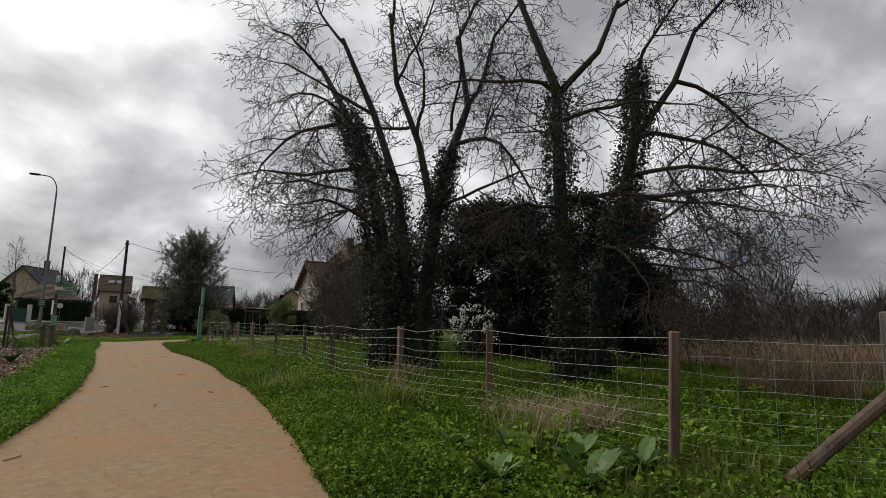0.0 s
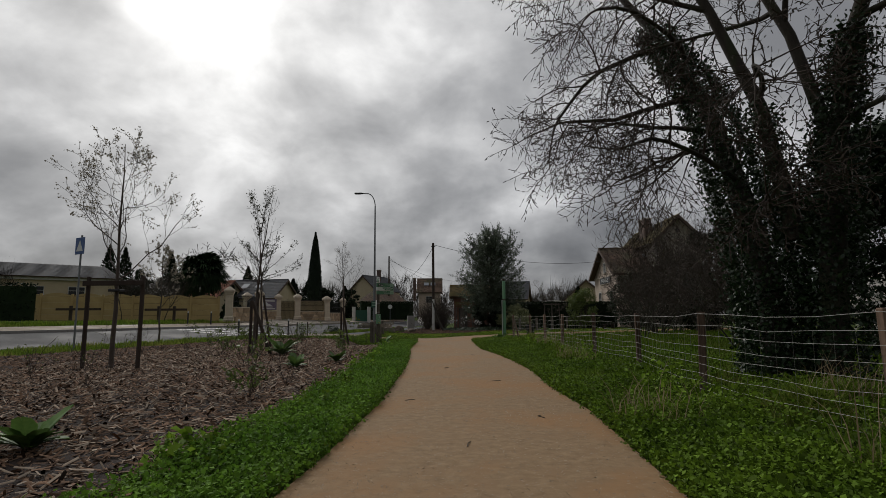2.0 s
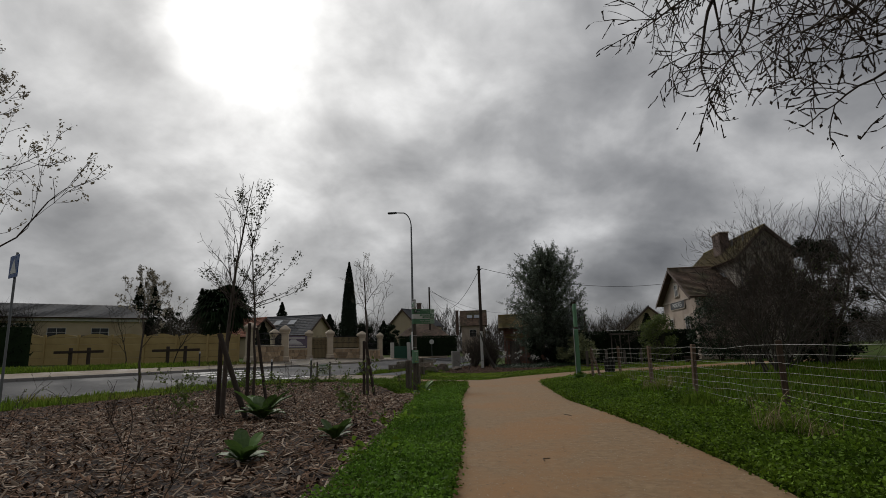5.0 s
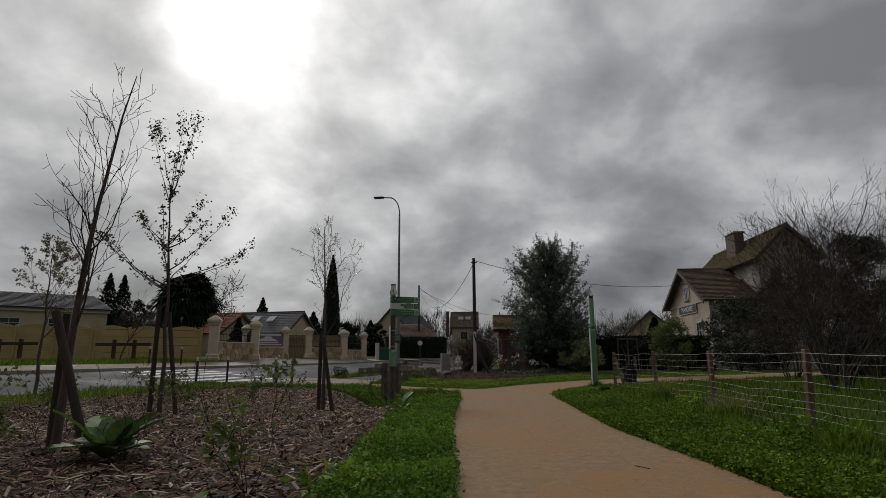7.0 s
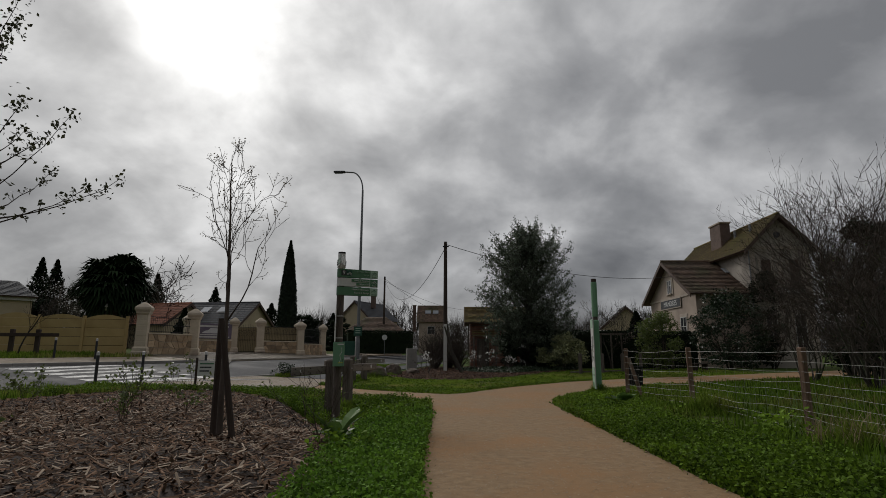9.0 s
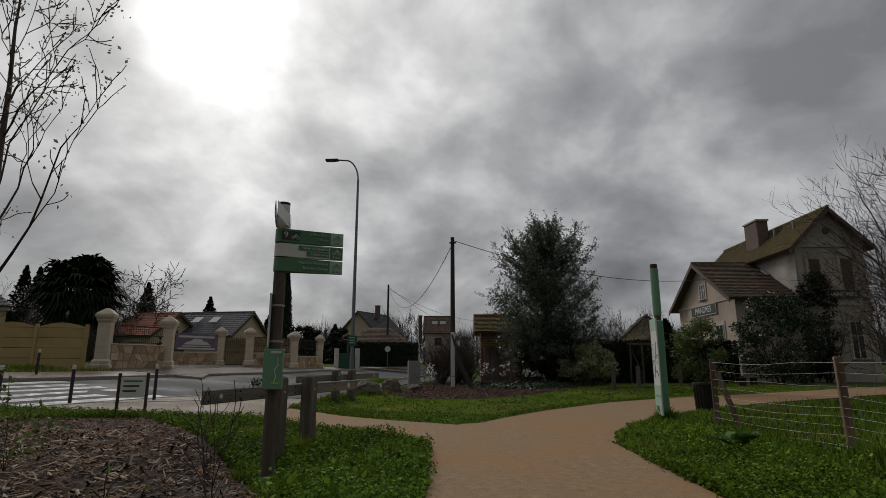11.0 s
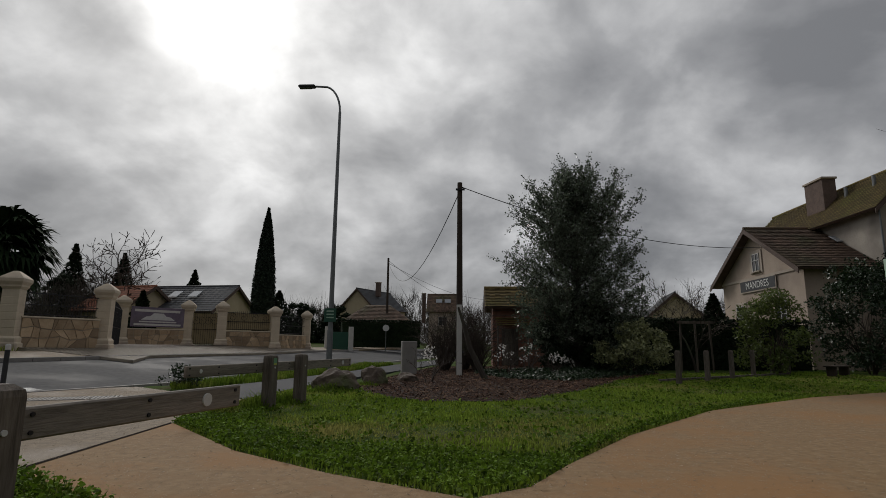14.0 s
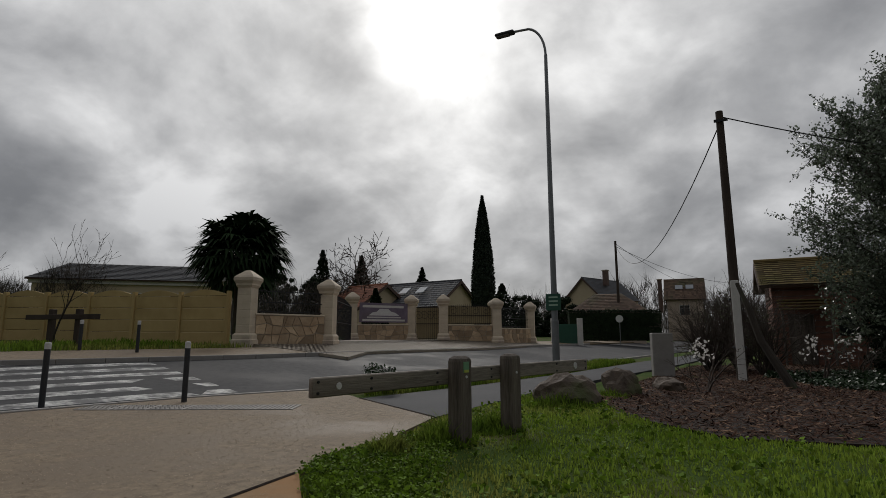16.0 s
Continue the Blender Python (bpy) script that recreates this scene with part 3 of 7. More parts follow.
# forecourt paving of blocks before the gate pillars
FORE = [(-13.5, 50.5), (-18.6, 50.9), (-17.4, 54.5), (-22.6, 62), (-19.6, 66.5), (-14.6, 68.3), (-13.6, 72.6), (-12.3, 72), (-12.9, 62), (-14.4, 53)]
fore_base = draped("pavement_forecourt", FORE, 0.05, "mortar", 2.0, "wet block paving in front of the gates", 0.1)
cells = [(x, y) for x in np.arange(-23, -12, 0.24) for y in np.arange(50, 73, 0.13)]
cells = np.array([(x + 0.12 * (round(y / 0.13) % 2), y) for x, y in cells])
cells = cells[inside(cells, FORE)]
hz = terrain(cells[:, 0], cells[:, 1]) + 0.054
v4 = np.array([(-0.115, -0.06, 0), (0.115, -0.06, 0), (0.115, 0.06, 0), (-0.115, 0.06, 0)])
pv = (np.column_stack([cells, hz])[:, None, :] + v4[None]).reshape(-1, 3)
tagged(fast_mesh("paving_blocks", pv, np.arange(len(pv)).reshape(-1, 4), "paver", fore_base), "small beige and brown paving blocks", kind="stuff")

# zebra crossing
zebra = base_of("zebra_crossing", 0, 0, 0, 0, "worn white zebra stripes on the wet road", "road marking", kind="structure")
for i in range(7):
    off = 0.55 + i * 0.92
    pts = []
    for y in (38.6, 40.4, 42.6, 43.3):
        pts.append((float(near_kerb(y)) - off, y + 0.28 * off))
    back = [(x - 0.46, y + 0.13) for x, y in pts[::-1]]
    bm = bmesh.new()
    bm.faces.new([bm.verts.new((x, y, float(terrain(x, y)) - 0.054)) for x, y in pts + back])
    bmesh.ops.recalc_face_normals(bm, faces=bm.faces)
    part("stripe", bm, "white_paint", zebra)

# tactile slabs with studs before the crossing
tactile = base_of("tactile_paving", 0, 0, 0, 0, "row of pale studded warning slabs", "paving", kind="structure")
a, b = Vector((-11.4, 40.05, 0)), Vector((-8.1, 41.7, 0))
step = (b - a) / 6
slab_bm = bmesh.new()
L = step.length
box(slab_bm, 0.01, L - 0.01, 0.0, 0.6, -0.05, 0.012, 0.006)
for ix in range(7):
    for iy in range(7):
        box(slab_bm, 0.06 + ix * 0.08 - 0.013, 0.06 + ix * 0.08 + 0.013, 0.06 + iy * 0.08 - 0.013, 0.06 + iy * 0.08 + 0.013, 0.012, 0.02)
slab = part("slab", slab_bm, "kerb", tactile)
ang = math.degrees(math.atan2(step.y, step.x))
for i in range(6):
    o = slab if i == 0 else new("slab", slab.data)
    o.parent = tactile
    q = a + step * i
    o.matrix_basis = pose(q.x, q.y, 0.008, 0, 0, ang)


# ---- loose cover: chips, blades, weeds ----
def scatter(poly, n, seed, avoid=()):
    g = np.random.default_rng(seed)
    q = np.asarray(poly)
    lo, hi = q.min(0), q.max(0)
    out = []
    have = 0
    while have < n:
        p = lo + (hi - lo) * g.random((n, 2))
        k = inside(p, poly)
        for other in avoid:
            k &= ~inside(p, other)
        out.append(p[k])
        have += k.sum()
    return np.concatenate(out)[:n], g


def chips(name, poly, n, seed, size, mat, label, lift, avoid=()):
    p, g = scatter(poly, n, seed, avoid)
    z = terrain(p[:, 0], p[:, 1]) + lift + 0.02 * g.random(n)
    a = g.random(n) * 2 * np.pi
    L = size * (0.35 + 1.15 * g.random(n) ** 1.5)
    W = L * (0.08 + 0.15 * g.random(n))
    tilt = g.normal(size=n) * 0.3
    roll = g.normal(size=n) * 0.35
    d = np.column_stack([np.cos(a) * np.cos(tilt), np.sin(a) * np.cos(tilt), np.sin(tilt)])
    s = np.column_stack([-np.sin(a) * np.cos(roll), np.cos(a) * np.cos(roll), np.sin(roll)])
    c = np.column_stack([p, z])
    up_v = np.array([0, 0, 1.0])[None] * (W * 0.35)[:, None]
    ends = [c - d * L[:, None] / 2, c + d * L[:, None] / 2]
    v = np.stack([ends[0] - s * W[:, None] / 2, ends[1] - s * W[:, None] / 2, ends[1] + up_v, ends[0] + up_v, ends[0] + s * W[:, None] / 2, ends[1] + s * W[:, None] / 2], axis=1).reshape(-1, 3)
    f = np.array([[0, 1, 2, 3], [3, 2, 5, 4]])
    faces = (f[None] + (np.arange(n) * 6)[:, None, None]).reshape(-1, 4)
    return tagged(fast_mesh(name, v, faces, mat), label, "mulch", kind="stuff")


MULCH_NEAR = [(-0.95, 2), (-0.95, 8), (-0.8, 11), (-0.85, 15), (-1.25, 20), (-1.6, 25), (-1.95, 28.4), (-3.0, 30.6), (-5, 32.8), (-9, 34), (-9.5, 24), (-8.5, 10), (-7, 2)]
chips("bark_chips", MULCH_NEAR, 66000, 3, 0.125, "bark_chip", "scattered brown and grey bark chips", 0.035)
chips("bark_chips_far", MULCH_POLY, 70000, 4, 0.13, "bark_chip", "scattered brown bark chips", 0.035, (MULCH_NEAR,))
chips("bark_chips_bed", BED_POLY, 42000, 6, 0.1, "wet_chip", "scattered wet dark brown bark chips", 0.018)
chips("pale_chips", MULCH_NEAR, 14000, 8, 0.11, "pale_chip", "pale dry bark splinters", 0.05)
chips("pale_chips_bed", BED_POLY, 8000, 9, 0.1, "bark_chip", "brown bark splinters", 0.035)
chips("path_grit", [(0, 2), (2.3, 2), (2.75, 8), (2.85, 12), (2.6, 19), (1.95, 25), (1.8, 32), (2.6, 34.7), (5.3, 38.2), (8.6, 41.2), (10.9, 45.8), (7.6, 44), (3.9, 41), (1.5, 38), (0.3, 36), (-0.6, 34.8), (-3.2, 36.4), (-5, 38), (-4.8, 35.4), (-2.2, 33.7), (-1, 32.2), (-0.8, 28), (-0.3, 21), (0.08, 12)], 70000, 7, 0.018, "stone_chip", "small loose stones on the path", 0.0)


def blades(name, poly, n, seed, height, mat, label, width=0.012, avoid=(), lean=0.35, dome=None):
    """Grass blades, each a bent strip of two faces."""
    p, g = scatter(poly, n, seed, avoid)
    patch = np.array([noise.noise((x * 0.9, y * 0.9, 3.0)) for x, y in p])
    h = height * (0.35 + 0.9 * g.random(n)) * (1 + 0.7 * patch)
    if dome:
        h = h * np.exp(-1.6 * ((p[:, 0] - dome[0]) ** 2 + (p[:, 1] - dome[1]) ** 2) / dome[2] ** 2)
    a = g.random(n) * 2 * np.pi
    z = terrain(p[:, 0], p[:, 1]) - 0.02
    base_p = np.column_stack([p, z])
    side = np.column_stack([np.cos(a), np.sin(a), np.zeros(n)])
    fwd = np.column_stack([-np.sin(a), np.cos(a), np.zeros(n)])
    w = width * (0.6 + 0.8 * g.random(n))
    b1 = lean * (0.3 + g.random(n))
    mid = base_p + fwd * (h * b1 * 0.35)[:, None] + np.array([0, 0, 1.0]) * (h * 0.6)[:, None]
    tip = base_p + fwd * (h * b1)[:, None] + np.array([0, 0, 1.0]) * (h * 0.95)[:, None]
    v = np.stack([base_p - side * w[:, None], base_p + side * w[:, None], mid + side * (w * 0.7)[:, None], mid - side * (w * 0.7)[:, None], tip], axis=1).reshape(-1, 3)
    k = np.arange(n) * 5
    faces = np.concatenate([np.stack([k, k + 1, k + 2], 1), np.stack([k, k + 2, k + 3], 1), np.stack([k + 3, k + 2, k + 4], 1)])
    return tagged(fast_mesh(name, v, faces, mat), label, "grass", kind="stuff")


def weeds(name, poly, n, seed, size, height, mat, label, avoid=(), per=5):
    """Low broad-leaved plants: several tilted leaves each."""
    p, g = scatter(poly, n, seed, avoid)
    patch = np.array([noise.noise((x * 0.7, y * 0.7, 9.0)) for x, y in p])
    h = height * (0.3 + 0.7 * g.random(n)) * (1 + 0.8 * patch)
    c = np.repeat(np.column_stack([p, terrain(p[:, 0], p[:, 1]) + h * 0.5]), per, axis=0)
    c[:, :2] += g.normal(size=(n * per, 2)) * size * 0.9
    c[:, 2] += (g.random(n * per) - 0.5) * np.repeat(h, per)
    v, f = leaf_cards(c, size, g, flat=0.45, aspect=0.8)
    return tagged(fast_mesh(name, v, f, mat), label, "weeds", kind="stuff")


def edge_band(edge, y0, y1, a, b):
    """The band beside a path edge, from a to b metres off it in x."""
    pts = [q for q in edge if y0 <= q[1] <= y1]
    return [(x + a, y) for x, y in pts] + [(x + b, y) for x, y in pts[::-1]]


HARD = (PATH_POLY, CONCRETE_POLY, WALK_POLY)
LEFT_BAND = edge_band(PATH_LEFT, 2, 31, 0.04, -1.15)
LEFT_END = [(-0.85, 28.4), (-0.98, 32), (-1.4, 32.85), (-2.2, 33.65), (-3.2, 34.45), (-4.9, 35.3), (-8.3, 36.4), (-11.8, 37), (-12.6, 33.4), (-10.8, 33.6), (-9.3, 35.4), (-7.2, 35.5), (-4.7, 32.8), (-3.1, 30.8), (-2, 28.4)]
RIGHT_BAND = edge_band(PATH_RIGHT, 2, 32, -0.04, 1.6)
MEADOW = [(3.2, 1.5), (4.2, 6), (4.3, 20), (3.4, 26), (3.4, 33), (4.6, 36), (9, 40.5), (14, 44), (24, 46), (22, 20), (18, 6), (9, 1)]
TIP = [(1.85, 30), (1.82, 32.4), (2.1, 33.4), (2.7, 34.75), (4.1, 36.7), (6.8, 39.5), (8, 37), (5, 30)]
ISLAND = ISLAND_LOW[1:] + [(-5.4, 39.2), (-5.25, 40.4), (-5.5, 42), (-5.25, 47), (-4.2, 47), (-2.9, 43.2), (-1.6, 42.0), (0.3, 42.3), (2.4, 45.6), (4.6, 50), (7.4, 54.5), (16, 58)]
STRIP = [(-9.0, 45.2), (-8.4, 48.1), (-7.8, 51.8), (-7.1, 56.3), (-6.3, 62), (-5.2, 62), (-6.2, 53), (-7.3, 47), (-8.2, 43.9)]
FAR_VERGE = [(float(near_kerb(y)) - ROAD_W - 2.6, y) for y in (20, 28, 34, 40, 46, 50)] + [(float(near_kerb(y)) - ROAD_W - 6.5, y) for y in (48, 40, 34, 28, 20)]
blades("grass_left", LEFT_BAND, 17000, 11, 0.09, "blade", "short damp green grass beside the path", avoid=HARD)
weeds("weeds_left", LEFT_BAND, 30000, 12, 0.036, 0.2, "clover", "low green clover and nettles beside the path", avoid=HARD)
blades("grass_corner", LEFT_END, 30000, 13, 0.12, "blade", "tufty green grass round the barrier", avoid=HARD)
weeds("weeds_corner", LEFT_END, 20000, 14, 0.042, 0.2, "weed", "low green weeds", avoid=HARD)
blades("grass_right", RIGHT_BAND, 22000, 15, 0.1, "rank_grass_shaded", "damp green grass along the path", avoid=HARD)
weeds("weeds_right", RIGHT_BAND, 52000, 16, 0.037, 0.2, "weed", "dense low green weeds along the path", avoid=HARD)
blades("grass_meadow", MEADOW, 60000, 17, 0.2, "rank_grass_shaded", "lush green meadow grass under the trees", 0.014)
weeds("weeds_meadow", [(2.9, 1.5), (3.0, 8), (3.2, 22), (8, 22), (14, 14), (12, 4), (7, 0.5)], 18000, 18, 0.052, 0.22, "weed", "nettles and broad-leaved weeds along the fence", per=5)
blades("grass_tip", TIP, 16000, 19, 0.13, "blade", "short green grass round the map post", avoid=HARD)
weeds("weeds_tip", TIP, 8000, 20, 0.05, 0.1, "weed", "low green weeds", avoid=HARD)
blades("grass_island", ISLAND, 150000, 21, 0.06, "lawn", "short mown green lawn", 0.009, avoid=HARD)
blades("grass_strip", STRIP, 14000, 22, 0.2, "blade", "tall green grass between footway and road", avoid=HARD)
blades("grass_far_verge", FAR_VERGE, 16000, 23, 0.2, "blade", "green verge below the garden wall", 0.02)
blades("grass_bed_edge", [(-9.3, 35.2), (-10.6, 33.4), (-11.8, 28), (-13.6, 20), (-17.5, 6), (-20, 6), (-16, 24), (-13.3, 33.5), (-12, 37)], 15000, 24, 0.22, "blade", "rough green grass between bed and road", 0.016, avoid=HARD)
blades("reeds", [(20, 5), (20, 14), (27, 24), (40, 22), (36, 2)], 26000, 25, 0.9, "reed", "stand of dry brown reeds behind the fence", 0.02, lean=0.5)
blades("dead_bramble", [(12.4, 6.8), (13.4, 6.0), (14.8, 6.6), (15, 8.2), (13.6, 8.6), (12.6, 8.0)], 1500, 30, 0.8, "reed", "dead brown bramble stalks behind the fence", 0.007, lean=1.4)
blades("dry_tuft", [(5.2, 5.6), (6.4, 5.4), (7.2, 6.4), (6.4, 7.6), (5.4, 7.0)], 1700, 26, 0.33, "dry_grass", "matted tuft of dry straw-coloured grass by the fence", 0.005, lean=2.2)

weeds("ground_ivy", [(0.6, 49.5), (2.6, 48.8), (4.6, 51.2), (7.2, 54.4), (6.6, 56.5), (2, 56), (-0.5, 53)], 5200, 31, 0.08, 0.24, "ivy", "low dark green ivy and weeds under the evergreen tree")
weeds("weeds_island", ISLAND, 2600, 27, 0.06, 0.1, "weed", "scattered low weeds in the lawn", avoid=HARD)
weeds("weeds_island_edge", [(-5.3, 38.9), (-5.2, 40.4), (-4.6, 40.6), (-3.6, 38.2), (-2.0, 36.9), (0.2, 36.6), (1.6, 38.6), (4, 41.6), (7.5, 44.6), (3.6, 40.9), (1.4, 38.05), (0.3, 36.2), (-0.2, 35.3), (-0.7, 34.95), (-2, 35.7), (-3.3, 36.6), (-5.1, 38.5)], 5000, 28, 0.036, 0.1, "weed", "low green weeds along the lawn edge", avoid=HARD)
for i, (tx, ty, tr) in enumerate([(-4.35, 41.3, 0.45), (-4.6, 40.3, 0.45), (-3.0, 32.55, 0.4), (-3.3, 31.3, 0.4), (-2.73, 30.26, 0.35), (-4.3, 44.3, 0.6), (-3.7, 46.0, 0.5), (3.75, 35.85, 0.35), (-4.9, 39.6, 0.35)]):
    ring = [(tx + tr * math.cos(k * 0.785), ty + tr * math.sin(k * 0.785)) for k in range(8)]
    blades("grass_tuft", ring, 1100, 200 + i, 0.3, "blade", "tall green grass tuft round a post", 0.009, avoid=HARD, lean=0.7, dome=(tx, ty, tr))
for i, (tx, ty) in enumerate([(3.4, 10.5), (3.6, 14.2), (4.6, 8.4), (5.4, 11.2), (4.2, 18.5), (4.4, 22.6), (4.8, 27.0), (4.6, 30.6), (6.4, 12), (7.5, 6), (4.8, 5.2)]):
    ring = [(tx + 0.5 * math.cos(k * 0.785), ty + 0.6 * math.sin(k * 0.785)) for k in range(8)]
    blades("grass_tuft", ring, 900, 220 + i, 0.42, "blade", "rank green grass tuft by the fence", 0.011, avoid=HARD, lean=0.8, dome=(tx, ty, 0.6))
    if i % 2 == 0:
        blades("dry_stalks", ring, 120, 240 + i, 0.6, "dry_grass", "dry straw stalks among the grass", 0.005, avoid=HARD, lean=0.9)
chips("concrete_grit", CONCRETE_POLY, 40000, 29, 0.018, "stone_chip", "coarse aggregate showing in the concrete", 0.004)
joint = base_of("pavement_joint", 0, 0, 0, 0, "dark joint between path and concrete", "joint", kind="structure")
part("seam", tube([(-4.92, 35.3, 0.006), (-5.15, 38.45, 0.006)], 0.012, 4), "mulch_bed", joint)
part("seam", tube([(-5.6, 42.0, 0.006), (-8.1, 43.6, 0.006)], 0.015, 4), "mulch_bed", joint)


def leaf_clump(x, y, r, h, seed, label, mat="nettle", size=0.075, stalks=16):
    """Upright leafy stalks in a clump: pairs of leaves up each stalk."""
    g_ = np.random.default_rng(seed)
    z0 = float(terrain(x, y))
    root = base_of("weed_clump", x, y, z0, 0, label, "weeds", "leafy weed clumps beside the path")
    sticks, spots = [], []
    for _ in range(stalks):
        a, q = g_.random() * 6.283, r * math.sqrt(g_.random())
        tall = h * (0.5 + 0.6 * g_.random()) * (1.05 - 0.5 * (q / r) ** 2)
        foot = np.array((q * math.cos(a), q * math.sin(a), -0.02))
        top = foot + np.array((math.cos(a) * tall * 0.3, math.sin(a) * tall * 0.3, tall))
        sticks.append((*foot, 0.004, *top, 0.002))
        for k in range(int(5 + tall * 16)):
            f = 0.15 + 0.85 * g_.random()
            spots.append(foot + (top - foot) * f + g_.normal(size=3) * size * (0.75 - 0.3 * f))
    v_, f_ = segments_mesh(sticks, 3)
    tagged(fast_mesh("stem", v_, f_, "weed", root), kind="stuff")
    v_, f_ = leaf_cards(np.array(spots), size, g_, 0.4, 0.62)
    tagged(fast_mesh("foliage", v_, f_, mat, root), kind="stuff")
    return root


CLUMPS = [(4.25, 8.6, 0.5, 0.5), (4.0, 10.6, 0.45, 0.42), (4.3, 12.6, 0.55, 0.55), (4.35, 14.9, 0.45, 0.5), (3.9, 17.2, 0.4, 0.35), (4.5, 19.8, 0.5, 0.5), (4.2, 23.0, 0.45, 0.4), (4.3, 27.6, 0.4, 0.4), (3.6, 30.4, 0.35, 0.35),
          (4.9, 6.6, 0.5, 0.5), (3.9, 6.2, 0.4, 0.35), (4.6, 4.6, 0.5, 0.45), (6.2, 8.6, 0.6, 0.55), (7.4, 7.4, 0.6, 0.5), (6.6, 4.6, 0.5, 0.5), (8.2, 4.6, 0.7, 0.55), (7.0, 10.4, 0.6, 0.5), (9.4, 6.6, 0.7, 0.5),
          (-0.75, 6.4, 0.3, 0.24), (-0.95, 8.9, 0.35, 0.3), (-0.7, 11.7, 0.3, 0.26), (-0.9, 13.8, 0.35, 0.3), (-1.1, 17.0, 0.3, 0.3), (-1.3, 20.2, 0.35, 0.32), (-1.35, 22.6, 0.3, 0.28), (-1.7, 26.0, 0.35, 0.36), (-1.9, 28.9, 0.4, 0.42), (-1.5, 30.4, 0.3, 0.3),
          (2.9, 32.6, 0.4, 0.28), (3.3, 33.2, 0.4, 0.32), (-2.2, 31.4, 0.35, 0.35)]
for i, (px_, py_, r_, h_) in enumerate(CLUMPS):
    leaf_clump(px_, py_, r_, h_, 700 + i, "bright green nettle-like weed clump in the grass" if i % 3 else "dark green leafy weed clump in the grass", "nettle" if i % 3 else "weed", 0.06 + 0.03 * (i % 4) / 3, int(14 + 26 * r_))


# ---- growing things ----
def grow(segs, tips, g, p, d, length, r, level, deepest, kids, spread, droop, ratio=0.55, lift=0.0, thin=0.0035):
    """A limb in short sticks, with side limbs down to the deepest level."""
    n = 6 if level < 2 else (5 if level < deepest else 4)
    step = length / n
    spots = []
    for i in range(n):
        d = d + Vector(g.normal(size=3) * 0.16) + Vector((0, 0, -droop * (0.4 + level * 0.35) * step + lift * (i / n)))
        d.normalize()
        q = p + d * step
        r1 = max(r * (1 - 0.75 / n), thin)
        segs[min(level, 3)].append((*p, r, *q, r1))
        p, r = q, r1
        spots.append((p.copy(), d.copy(), r))
    if level >= deepest:
        tips.append((p.copy(), d.copy()))
        for s in spots[1:]:
            tips.append((s[0], s[1]))
        return
    for k in range(kids[level]):
        s, sd, sr = spots[min(n - 1, int(n * (0.15 + 0.85 * (k + g.random()) / kids[level])))]
        side = Vector(g.normal(size=3))
        side = (side - sd * side.dot(sd)).normalized()
        nd = (sd * (1 - spread * 0.5) + side * spread).normalized()
        grow(segs, tips, g, s, nd, length * ratio * (0.65 + 0.6 * g.random()), max(sr * 0.55, thin), level + 1, deepest, kids, spread, droop, ratio, lift, thin)
    grow(segs, tips, g, p, d, length * ratio * 0.9, r * 0.8, level + 1, deepest, kids, spread, droop, ratio, lift, thin)


def leaves_on(name, tips, per, size, wander, mat, parent, g, label="", flat=0.0):
    c = np.repeat(np.array([t[0] for t in tips]), per, axis=0)
    c = c + g.normal(size=c.shape) * wander
    v, f = leaf_cards(c, size, g, flat)
    return tagged(fast_mesh(name, v, f, mat, parent), label)


def trunk_sticks(points, radii):
    out = []
    for a, b, ra, rb in zip(points, points[1:], radii, radii[1:]):
        a, b = Vector(a), Vector(b)
        for k in range(3):
            p, q = a.lerp(b, k / 3), a.lerp(b, (k + 1) / 3)
            r, s = ra + (rb - ra) * k / 3, ra + (rb - ra) * (k + 1) / 3
            out.append((*p, r, *q, s))
    return out


def ivy_on(name, points, radii, n, parent, g, size=0.09, spread=0.14, mat="ivy"):
    pts, rad = np.array(points, dtype=float), np.array(radii, dtype=float)
    seg = g.integers(0, len(pts) - 1, n)
    f = g.random(n)[:, None]
    c = pts[seg] * (1 - f) + pts[seg + 1] * f
    r = (rad[seg] * (1 - f[:, 0]) + rad[seg + 1] * f[:, 0]) + np.abs(g.normal(size=n)) * spread
    a = g.random(n) * 2 * np.pi
    c = c + np.column_stack([np.cos(a) * r, np.sin(a) * r, g.normal(size=n) * 0.15])
    v, fa = leaf_cards(c, size, g)
    return fast_mesh(name, v, fa, mat, parent)


